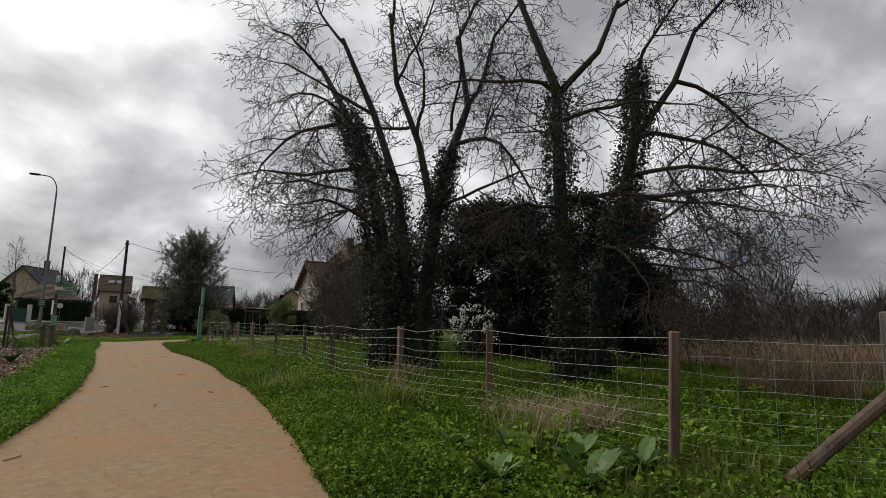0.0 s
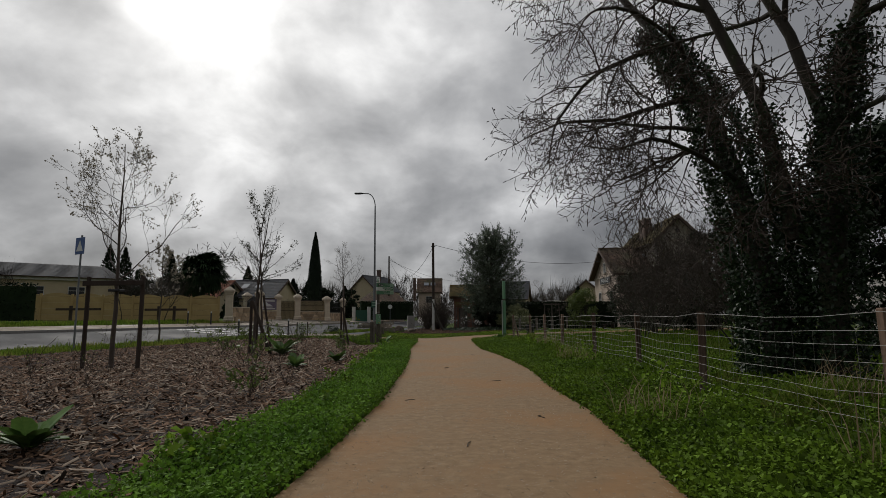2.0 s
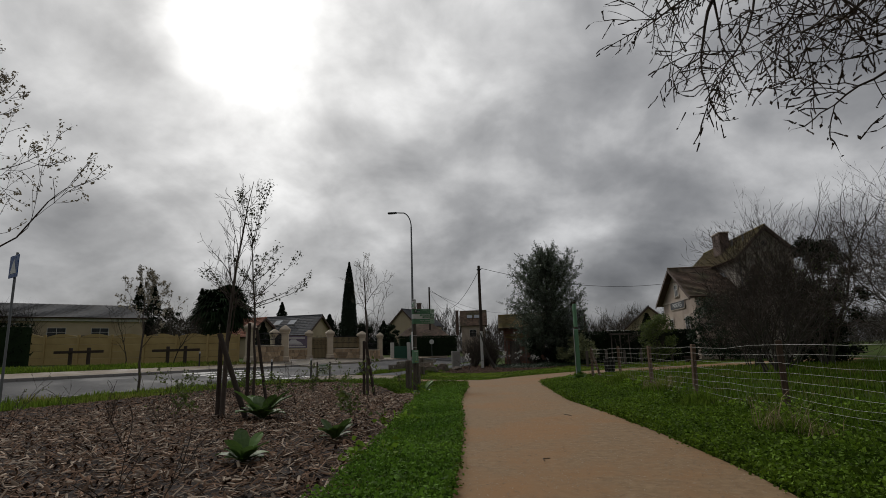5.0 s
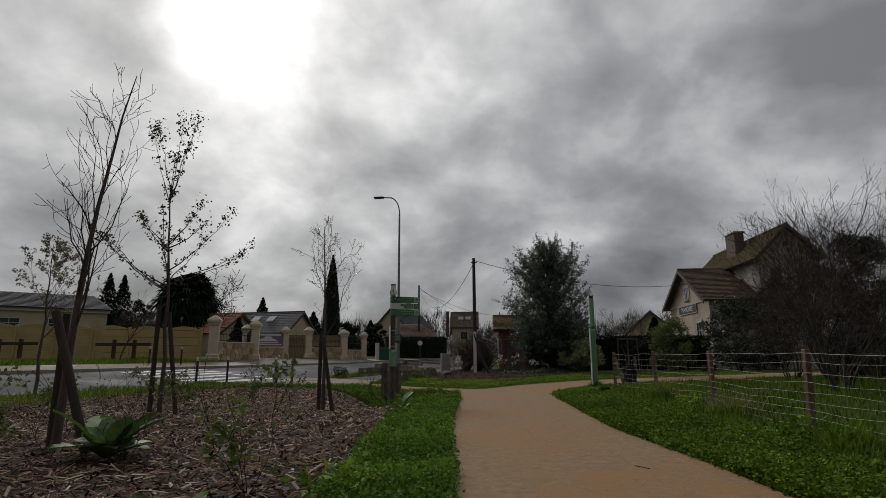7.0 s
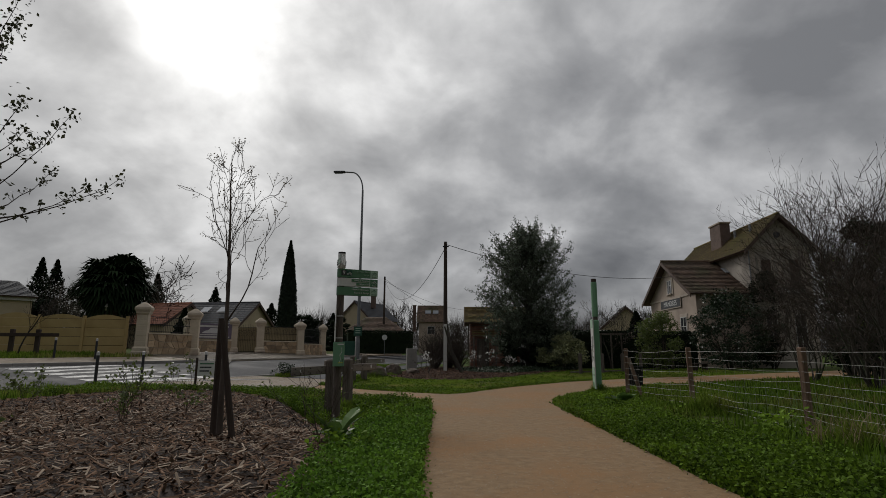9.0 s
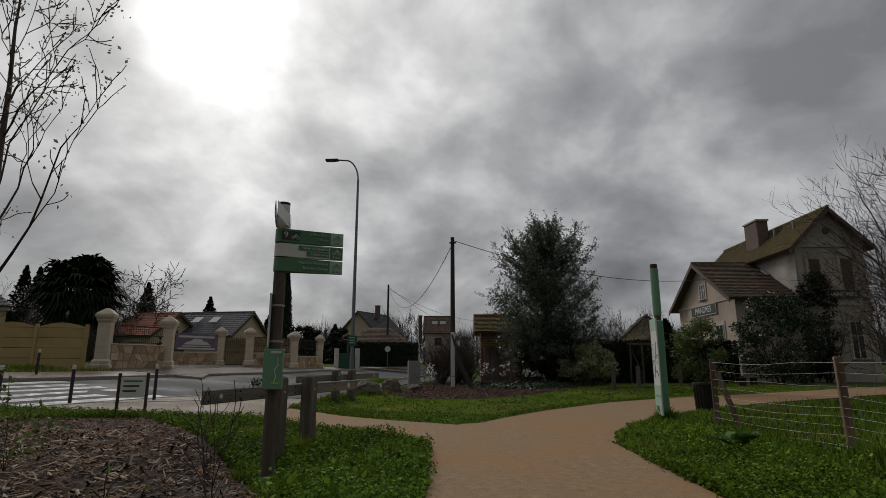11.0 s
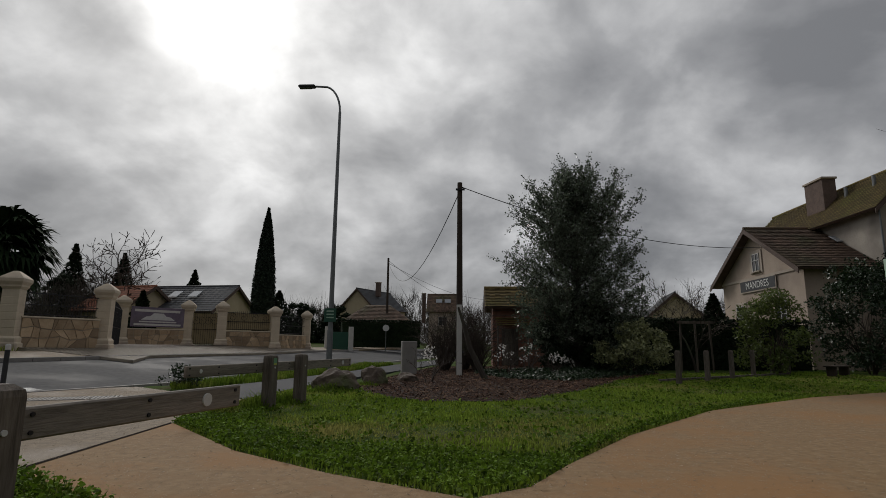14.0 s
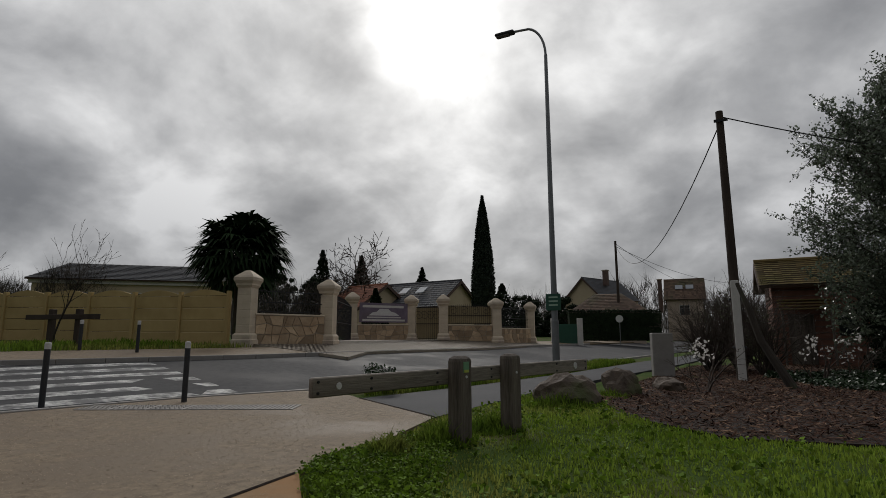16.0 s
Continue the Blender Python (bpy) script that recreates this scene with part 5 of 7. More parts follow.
bush("bramble_thicket", 22, 20, "brown leafless bramble thicket at the edge of the reeds", "bush", clump_blobs(65, 60, 5.5, 3.5, 0.3, 4.2, 0.9), 6000, 0.1, "far_wood", 65, 22, stem_h=4.2)
bush("yellow_bush", 6.0, 53.6, "evergreen bush with yellow-green variegated leaves", "bush", clump_blobs(66, 40, 1.4, 1.2, 0.4, 2.1, 0.38), 4200, 0.12, "variegated", 66, 5)
bush("bare_bush", -1.9, 55.2, "dense leafless brown shrub by the utility pole", "bush", clump_blobs(67, 14, 1.1, 1.0, 0.5, 2.3, 0.3), 900, 0.05, "dark_bud", 67, 42, stem_h=2.5)
bush("bare_bush", -1.0, 56.4, "tall dense leafless brown shrub behind the utility pole", "bush", clump_blobs(69, 16, 1.3, 1.0, 0.6, 2.8, 0.3), 1500, 0.06, "dark_bud", 69, 48, stem_h=3.1)
bush("bare_bush", -0.4, 54.0, "leafless brown shrub by the utility pole", "bush", clump_blobs(68, 10, 0.8, 0.8, 0.4, 1.9, 0.3), 600, 0.05, "dark_bud", 68, 30, stem_h=2.1)
for i, (bx, by, h) in enumerate([(-2.0, 47.6, 1.25), (0.6, 51.5, 1.1), (1.6, 52.6, 1.2), (2.6, 52.2, 0.9)]):
    bush("flowering_shrub", bx, by, "small shrub with white magnolia-like flowers in the bark bed", "bush", clump_blobs(70 + i, 9, 0.35, 0.35, h * 0.5, h, 0.16), 60, 0.09, "blossom", 70 + i, 4, group="white flowering shrubs", stem_h=h)
bush("low_shrub", -8.35, 44.6, "low dark green shrub at the end of the timber barrier", "bush", clump_blobs(76, 14, 0.5, 0.5, 0.1, 0.5, 0.2), 900, 0.07, "ivy", 76, 4)
bush("green_bush", 12.6, 55.0, "loose light green bush before the station", "bush", clump_blobs(77, 50, 1.5, 1.5, 0.4, 3.4, 0.45), 5200, 0.13, "spring_leaf", 77, 8)
bush("green_bush", 17.6, 56.5, "tall dark green bush against the station wall", "bush", clump_blobs(78, 90, 2.3, 1.7, 0.3, 5.0, 0.5), 13000, 0.13, "ivy", 78, 8)
bush("ivy_column", 21.8, 58.9, "dark ivy climbing the corner of the station", "bush", clump_blobs(79, 36, 1.0, 0.5, 0.4, 6.6, 0.5, 0.3), 7000, 0.15, "dark_leaf", 79, 4)


def hedge(x0, y0, x1, y1, h, thick, label, seed, n, z0=0.0, mat="dark_leaf"):
    d = Vector((x1 - x0, y1 - y0, 0))
    root = base_of("hedge", x0, y0, z0, math.degrees(math.atan2(d.y, d.x)), label, "hedge")
    g = np.random.default_rng(seed)
    L = d.length
    # added solid box, leaf-coloured, in place of the hedge's shaded inside
    part("inner_growth", a_box(0.05, L - 0.05, -thick * 0.38, thick * 0.38, 0, h * 0.94), mat, root)
    face = g.integers(0, 3, n)
    c = np.column_stack([g.random(n) * L, np.where(face == 0, -0.5, np.where(face == 1, 0.5, g.random(n) - 0.5)) * thick, np.where(face == 2, 1.0, g.random(n)) * h])
    c += g.normal(size=c.shape) * 0.06
    c[:, 2] = np.maximum(c[:, 2], 0.02)
    v, f = leaf_cards(c, 0.16, g)
    fast_mesh("foliage", v, f, mat, root)
    return root


hedge(6.5, 58.6, 17.0, 60.5, 2.5, 1.3, "tall dark clipped hedge beside the station", 81, 9000)
hedge(-13.5, 83.1, -6.1, 86.3, 2.6, 1.2, "dark clipped garden hedge along the road", 82, 4500, 0.8)
hedge(-36, 36, -29.5, 42.5, 2.6, 1.6, "dark clipped hedge by the garden wall", 83, 2500, 1.1)

for i, (bx, by, h) in enumerate([(-41.3, 82, 6.6), (-44.2, 80.4, 7.0), (-38.4, 86.5, 6.2), (-46.5, 77.5, 6.0), (-24.5, 104, 5.6), (-20.0, 108, 5.2), (-31.5, 90, 5.6)]):
    bush("yew_tree", bx, by, "dark evergreen garden tree behind the stone wall", "tree", clump_blobs(300 + i, 46, 2.3, 2.2, 0.3, h, 0.6), 4200, 0.22, "dark_leaf", 300 + i, 3, 0.9, "dark garden trees", core=0.75)

# cypress
cy = base_of("cypress", -17.5, 73.0, 0.9, 0, "tall slender dark green cypress behind the gate pillars", "tree")
prof = [(0.15, 0.0), (0.62, 0.4), (0.85, 2.0), (0.9, 4.0), (0.72, 6.5), (0.5, 8.6), (0.26, 10.2), (0.05, 11.1)]
part("crown_core", turned([(r * 0.88, z) for r, z in prof], 16), "cypress", cy)
g = np.random.default_rng(84)
zz = g.random(12000) * 11.3
rr = np.interp(zz, [p[1] for p in prof], [p[0] for p in prof]) * (0.86 + 0.2 * g.random(12000))
aa = g.random(12000) * 6.28
v, f = leaf_cards(np.column_stack([rr * np.cos(aa), rr * np.sin(aa), zz]), 0.2, g, aspect=0.4)
fast_mesh("foliage", v, f, "cypress", cy)


def palm(x, y, z0, trunk_h, r, seed):
    """A fan palm: fibrous trunk, round crown of split fans, a skirt of hanging ones."""
    root = base_of("palm_tree", x, y, z0, 0, "fan palm with thick trunk and dense dark fronds", "tree")
    g = np.random.default_rng(seed)
    part("trunk", turned([(0.3, 0), (0.27, trunk_h * 0.4), (0.32, trunk_h * 0.8), (0.36, trunk_h)], 14), "bark", root)
    v, f = [], []
    for k in range(96):
        a, e = k * 2.4, math.asin(-0.85 + 1.72 * (k + 0.5) / 96)
        d = Vector((math.cos(a) * math.cos(e), math.sin(a) * math.cos(e), math.sin(e)))
        s = Vector((-math.sin(a), math.cos(a), 0))
        u = d.cross(s)
        hub = Vector((0, 0, trunk_h + 0.1)) + d * r * (0.34 + 0.28 * g.random())
        i = len(v)
        v += [Vector((0, 0, trunk_h)) - s * 0.015, Vector((0, 0, trunk_h)) + s * 0.015, hub + s * 0.015, hub - s * 0.015]
        f.append((i, i + 1, i + 2, i + 3))
        for q in range(19):
            t = (q - 9) / 9 * 1.9
            ray = d * math.cos(t) + s * math.sin(t)
            across_v = (s * math.cos(t) - d * math.sin(t)) * 0.09
            L = r * 0.47 * (0.85 + 0.25 * g.random())
            mid, tip = hub + ray * L * 0.6, hub + ray * L + Vector((0, 0, -L * (0.1 + 0.45 * g.random())))
            i = len(v)
            v += [hub, mid - across_v + u * 0.02, tip, mid + across_v + u * 0.02]
            f.append((i, i + 1, i + 2, i + 3))
    fast_mesh("fronds", np.array([tuple(q) for q in v]), f, "palm_leaf", root)
    return root


palm(-23.1, 54.3, 1.1, 4.2, 2.75, 85)


def bare_tree(x, y, h, seed, label, z0=0.0, stems=1, mat="twig", width=0.7, kids=(6, 5, 4), r=0.04, leaf=None, group="", thin=0.005):
    root = base_of("bare_tree", x, y, z0, 0, label, "tree", group)
    g = np.random.default_rng(seed)
    segs, tips = [[], [], [], []], []
    for k in range(stems):
        a = k * 2.4 + g.random()
        q = 0.0 if stems == 1 else 0.28
        grow(segs, tips, g, Vector((q * math.cos(a) * 0.8, q * math.sin(a) * 0.8, -0.05)), Vector((q * math.cos(a), q * math.sin(a), 1)).normalized(), h * 0.52, r * h * 0.22, 0, 3, kids, width, -0.03, 0.55, 0.12, thin)
    v, f = segments_mesh(segs[0] + segs[1], 6)
    fast_mesh("trunk", v, f, "bark", root)
    v, f = segments_mesh(segs[2], 3)
    fast_mesh("crown", v, f, mat, root)
    v, f = twig_ribbons(segs[3], seed)
    fast_mesh("outer_crown", v, f, mat, root)
    if leaf:
        leaves_on("foliage", tips[::2], 1, 0.07, 0.05, leaf, root, g)
    return root


bare_tree(13.2, 37.8, 7.6, 91, "leafless many-stemmed tree on the meadow before the station", 0, 11, "twig", 0.55, (7, 6, 3), 0.03, thin=0.006)
bare_tree(10.8, 33.5, 4.6, 89, "leafless brown shrub on the meadow", 0, 6, "twig", 0.6, (6, 5, 4))
bare_tree(13.8, 42.2, 5.4, 88, "leafless brown shrub before the station", 0, 9, "twig", 0.6, (6, 5, 4), 0.03)
bare_tree(16.6, 43.5, 7.2, 86, "dense leafless thicket on the meadow before the station", 0, 10, "twig", 0.55, (7, 5, 4), 0.03)
bare_tree(12.8, 26.8, 4.8, 90, "many-stemmed leafless brown thicket behind the old trees", 0, 10, "twig", 0.6, (6, 5, 4), 0.03)
bare_tree(11.2, 24.0, 5.4, 100, "leafless brown thicket behind the fence", 0, 9, "twig", 0.6, (6, 5, 4), 0.03)
bare_tree(14.0, 28.0, 6.5, 87, "leafless thicket behind the old trees", 0, 7, "twig", 0.6, (7, 5, 4))
bare_tree(18.9, 44.5, 12.0, 92, "tall leafless many-stemmed tree on the meadow", 0, 4, "twig", 0.5, (7, 6, 4))
bare_tree(17.5, 42.0, 7.0, 93, "leafless tree beside the path to the station", 0, 4, "twig", 0.55, (5, 5, 3), leaf="spring_leaf")
bare_tree(-35.9, 84, 13.0, 94, "round leafless tree behind the garden houses", 0.9, 1, "twig", 0.9, (10, 8, 6), 0.1, thin=0.028)
bare_tree(10.0, 57.2, 6.0, 95, "thin sapling in pale blossom inside a timber frame", 0, 1, "twig", 0.5, (7, 5, 3), 0.05, "bud", thin=0.011)
bare_tree(-21.3, 44.9, 4.6, 96, "slim leafless street tree tied to a timber frame", 0.95, 1, "twig", 0.3, (6, 3, 2), 0.04, group="street trees by the garden wall")
bare_tree(-24.2, 44.2, 4.4, 97, "slim leafless street tree tied to a timber frame", 1.0, 1, "twig", 0.3, (6, 3, 2), 0.04, group="street trees by the garden wall")
bare_tree(13.5, 66, 6.0, 98, "leafless tree behind the hedge", 0, 3, "far_wood", 0.6, (5, 4, 3))
bare_tree(-33, 63, 7.5, 99, "blossoming tree behind the garden wall", 0.9, 1, "twig", 0.8, (7, 5, 4), 0.08, "blossom")


def conifer(x, y, h, r, seed, label, z0=0.0):
    root = base_of("conifer", x, y, z0, 0, label, "tree", "dark conifers behind the houses")
    g = np.random.default_rng(seed)
    part("trunk", a_rod((0, 0, -0.2), (0, 0, h * 0.9), 0.16, 0.03, 8), "bark", root)
    n = 4200
    z = h * (0.06 + 0.94 * g.random(n) ** 1.7)
    layer = 0.88 + 0.12 * np.sin(z * 7)
    q = 1.5 * r * (1.02 - z / h) * layer * np.sqrt(g.random(n))
    a = g.random(n) * 6.28
    v, f = leaf_cards(np.column_stack([q * np.cos(a), q * np.sin(a), z - 0.2 * q]), 0.36, g, flat=0.2)
    fast_mesh("foliage", v, f, "dark_leaf", root)
    return root


for i, (cx_, cy_, h, r) in enumerate([(-29.4, 76, 4.6, 1.5), (-47, 80, 10.5, 2.6), (-52, 84, 11.5, 2.8), (-43, 85, 10.5, 2.6), (-39.5, 88, 10, 2.6), (-35, 95, 9, 2.8), (14.2, 64.5, 4.3, 1.6), (-26, 100, 7, 3.2), (-30, 104, 7.5, 3.4), (-22, 112, 6.5, 3.2), (-25.5, 110, 6, 3)]):
    conifer(cx_, cy_, h, r, 110 + i, "dark green conifer behind the houses", 0.9 if cx_ < 0 else 0.0)

# distant belts of wood that close the view, drawn as brushwood
def brush(name, centres, heights, per, width, stick, seed, label, category, r=0.03):
    """Bare brushwood: many short rising sticks round each centre, thinning towards the top."""
    g_ = np.random.default_rng(seed)
    c_ = np.repeat(np.array(centres), per, axis=0)
    h_ = np.repeat(np.array(heights), per)
    n_ = len(c_)
    q_ = g_.random(n_)
    spread_ = width * np.sqrt(np.clip(1.08 - q_ ** 2, 0.05, 1))
    a_ = g_.random(n_) * 6.283
    rr_ = spread_ * np.sqrt(g_.random(n_))
    p0 = np.column_stack([c_[:, 0] + rr_ * np.cos(a_), c_[:, 1] + rr_ * np.sin(a_), c_[:, 2] + h_ * q_])
    d_ = g_.normal(size=(n_, 3)) * 0.55 + np.array([0, 0, 0.8])
    p1 = p0 + d_ * (stick * (0.5 + g_.random(n_)))[:, None]
    s_ = np.column_stack([np.cos(a_), np.sin(a_), np.zeros(n_)]) * r
    v_ = np.stack([p0 - s_, p0 + s_, p1], axis=1).reshape(-1, 3)
    f_ = np.arange(n_ * 3).reshape(-1, 3)
    return tagged(fast_mesh(name, v_, f_, "far_wood"), label, category, kind="stuff")


g = np.random.default_rng(130)
cc, hh = [], []
for k in range(300):
    a = radians(-125 + 250 * k / 300)
    D = 150 + 50 * g.random()
    cc.append((-math.sin(a) * D, math.cos(a) * D, 0.3))
    hh.append(6 + 4 * g.random() + 2 * math.sin(k * 0.21))
brush("far_woods", cc, hh, 650, 3.8, 1.9, 131, "distant belt of bare brown-grey woodland", "woods", 0.07)
cc, hh = [], []
for k in range(70):
    a, D = radians(-40 - 85 * g.random()), 32 + 25 * g.random()
    cc.append((-math.sin(a) * D, math.cos(a) * D * 0.85, 0.0))
    hh.append(2.6 + 3.0 * g.random())
brush("scrub_belt", cc, hh, 1100, 2.0, 0.8, 132, "brown leafless scrub beyond the meadow", "scrub", 0.02)
cc, hh = [], []
for k in range(60):
    a, D = radians(25 + 60 * g.random()), 75 + 30 * g.random()
    cc.append((-math.sin(a) * D, math.cos(a) * D, 0.9))
    hh.append(3.2 + 2.6 * g.random())
brush("garden_trees", cc, hh, 1500, 2.4, 0.9, 133, "bare garden trees behind the houses", "trees", 0.025)

dead = part("dead_branch", tube([(0, 0, 0), (-0.25, 0.1, 0.5), (-0.55, 0.2, 1.1), (-0.75, 0.25, 1.9), (-0.95, 0.35, 2.5)], [0.11, 0.1, 0.085, 0.07, 0.04], 9), "bark")
dead.matrix_world = pose(-0.2, 49.4, 0)
tagged(dead, "leaning dead grey branch stump by the utility pole", "branch")
g = np.random.default_rng(260)
for i, (tx, ty) in enumerate([(1.3, 9.6), (0.5, 12.3), (1.9, 14.6), (0.9, 17.2), (2.2, 11.0), (1.6, 21.4), (0.2, 6.6)]):
    tw = part("fallen_twig", tube([(-0.06 - 0.05 * g.random(), 0, 0.006), (0, 0.02 * g.normal(), 0.012), (0.09, 0.03, 0.006)], 0.005, 5), "twig")
    tw.matrix_world = pose(tx, ty, 0.002, 0, 0, 360 * g.random())
    tagged(tw, "small dark twig lying on the path", "twig", "fallen twigs on the path")


# ---- the wire fence ----
POSTS = [(5.65, 4.1), (5.62, 7.25), (5.12, 9.4), (4.85, 12.7), (5.3, 17.0), (5.2, 20.7), (4.9, 24.3), (4.85, 27.9), (4.7, 31.6), (4.1, 34.2)]
fence = base_of("wire_fence", 0, 0, 0, 0, "sheep-wire fence on reddish square timber posts along the path", "fence")
g = np.random.default_rng(140)
for i, (fx, fy) in enumerate(POSTS):
    bm = a_box(-0.05, 0.05, -0.045, 0.045, -0.15, 1.24 + 0.04 * g.random(), 0.012)
    ob = part("post", bm, "post_wood", fence)
    ob.matrix_basis = pose(fx, fy, 0, 1.0 * g.normal(), 1.0 * g.normal(), 20 * g.normal())
corner = part("corner_post", a_box(-0.08, 0.08, -0.08, 0.08, -0.15, 1.48, 0.015), "grey_wood", fence, "thick weathered corner post")
corner.matrix_basis = pose(6.85, 2.75, 0)
part("corner_post", a_box(6.95, 7.07, 2.5, 2.62, -0.1, 1.45, 0.015), "post_wood", fence)
part("brace", a_rod((6.0, 3.25, 0.02), (7.05, 2.6, 1.05), 0.06, 0.058, 10), "post_wood", fence, "round reddish timber brace")
part("brace", a_rod((4.36, 33.85, 0.0), (4.14, 34.12, 1.0), 0.05, 0.048, 10), "post_wood", fence, "leaning timber brace")
LINE = [(6.85, 2.75)] + POSTS
for k, h in enumerate((0.1, 0.22, 0.34, 0.47, 0.6, 0.74, 0.89, 1.05, 1.2)):
    pts = []
    for (xa, ya), (xb, yb) in zip(LINE, LINE[1:]):
        for q in range(4):
            t = q / 4
            pts.append((xa + (xb - xa) * t - 0.055, ya + (yb - ya) * t, h - 0.05 * math.sin(math.pi * t) * (0.4 + 0.6 * g.random()) + 0.012 * g.normal()))
    pts.append((LINE[-1][0] - 0.055, LINE[-1][1], h))
    part("wire", tube(pts, 0.002 if h < 1.1 else 0.0028, 4), "wire", fence)
stays = []
for (xa, ya), (xb, yb) in zip(LINE, LINE[1:]):
    n = int(math.hypot(xb - xa, yb - ya) / 0.3)
    for q in range(1, n):
        t = q / n
        x_, y_ = xa + (xb - xa) * t - 0.055, ya + (yb - ya) * t
        stays.append((x_, y_, 0.08, 0.0014, x_ + 0.01 * g.normal(), y_, 1.02, 0.0014))
v, f = segments_mesh(stays, 3)
tagged(fast_mesh("wire_mesh", v, f, "wire", fence), kind="stuff")


# ---- timber barriers ----
def barrier(pa, pb, posts, label, tag=False):
    """Square posts carrying one wide bolted rail."""
    a, b = Vector((*pa, 0)), Vector((*pb, 0))
    d = b - a
    L = d.length
    root = base_of("timber_barrier", a.x, a.y, 0, math.degrees(math.atan2(d.y, d.x)), label, "barrier", "timber barriers by the path fork")
    rail = part("rail", a_box(0, L, -0.165, -0.1, 0.66, 0.84, 0.012), "rail_wood", root, "weathered grey rail")
    for t in posts:
        post = part("post", square_stack([(0.095, -0.45), (0.095, 0.92), (0.088, 0.955), (0.05, 0.985)]), "grey_wood", root)
        post.matrix_basis = pose(t, 0, 0)
        part("bolt", a_rod((t, 0.093, 0.75), (t, 0.106, 0.75), 0.016, 0.016, 10), "white_band", root, "pale round bolt cover")
        for dz in (-0.05, 0.05):
            for dt in (-0.28, 0.28):
                part("bolt", a_rod((t + dt, -0.102, 0.75 + dz), (t + dt, -0.088, 0.75 + dz), 0.013, 0.013, 8), "iron", root)
    part("washer", a_rod((L - 0.3, -0.102, 0.75), (L - 0.3, -0.093, 0.75), 0.035, 0.03, 14), "white_band", root)
    for dz in (-0.05, 0.05):
        for dt in (0.06, 0.7):
            part("bolt", a_rod((L - dt, -0.102, 0.75 + dz), (L - dt, -0.088, 0.75 + dz), 0.013, 0.013, 8), "iron", root)
    part("washer", a_rod((0.42, -0.102, 0.75), (0.42, -0.09, 0.75), 0.052, 0.05, 20), "white_band", root, "pale round washer")
    for x_ in (0.08, 1.0):
        for dz in (-0.05, 0.05):
            part("bolt", a_rod((x_, -0.102, 0.75 + dz), (x_, -0.088, 0.75 + dz), 0.014, 0.014, 8), "iron", root)
    return root


bar1 = barrier((-2.58, 35.03), (-3.64, 30.66), (2.1, 3.0), "weathered grey timber barrier with one wide rail")
bar2 = barrier((-3.52, 43.6), (-4.87, 38.4), (2.38, 3.41), "weathered grey timber barrier with a small green waymark")
part("waymark", a_box(3.36, 3.46, 0.096, 0.1, 0.8, 0.92), "green_totem", bar2, "small green and yellow waymark")
part("waymark_stripe", a_box(3.37, 3.45, 0.1, 0.103, 0.8, 0.83), "yellow_print", bar2)


# ---- the signpost ----
sp = base_of("signpost", -2.73, 30.26, 0, 0, "round timber signpost with green and white direction boards", "signpost")
part("pole", a_rod((0, 0, -0.5), (0, 0, 3.0), 0.078, 0.072, 24), "grey_wood", sp)
part("cap", turned([(0.074, 3.13), (0.076, 3.165), (0.05, 3.172)], 24), "black", sp, "dark metal cap")
part("collar", turned([(0.073, 2.82), (0.075, 2.83), (0.075, 3.13), (0.07, 3.135)], 24), "white_sign", sp, "white metal collar")
for a_ in (-100, -60):
    part("rivet", a_rod((0.07 * math.cos(radians(a_)), 0.07 * math.sin(radians(a_)), 3.06), (0.08 * math.cos(radians(a_)), 0.08 * math.sin(radians(a_)), 3.06), 0.008, 0.008, 8), "black", sp)


def direction_board(z, mat, end_mat, turn, length=0.76, height=0.165):
    """A sheet folded round the pole, its two sides meeting at the far edge; returns the frame of its front face."""
    r, tip = 0.084, 0.012
    slope = math.asin((r - tip) / length)
    arc = [(r * math.cos(a), r * math.sin(a)) for a in (math.pi / 2 - slope + (math.pi + 2 * slope) * k / 14 for k in range(15))]
    line = [(length, tip)] + arc + [(length, -tip)]
    bm = bmesh.new()
    rows = [[bm.verts.new((x_ * k, y_ * k, h_)) for x_, y_ in line] for k, h_ in ((1.0, 0.0), (1.0, height))]
    for q in range(len(line) - 1):
        bm.faces.new((rows[0][q], rows[0][q + 1], rows[1][q + 1], rows[1][q]))
    bmesh.ops.recalc_face_normals(bm, faces=bm.faces)
    bmesh.ops.solidify(bm, geom=bm.faces[:], thickness=0.003)
    bd = part("board", bm, mat, sp)
    m = pose(0, 0, z, 0, 0, turn)
    bd.matrix_basis = m
    front = m @ pose(0, 0, 0, 0, 0, math.degrees(slope)) @ pose(0, -r - 0.005, 0, 90, 0, 0)
    end = part("end_panel", prism([(length - 0.17, 0.004), (length - 0.01, 0.004), (length - 0.01, height - 0.004), (length - 0.17, height - 0.004)], 0.0, 0.002), end_mat, sp)
    end.matrix_basis = front
    return front @ pose(0, 0, 0.001)


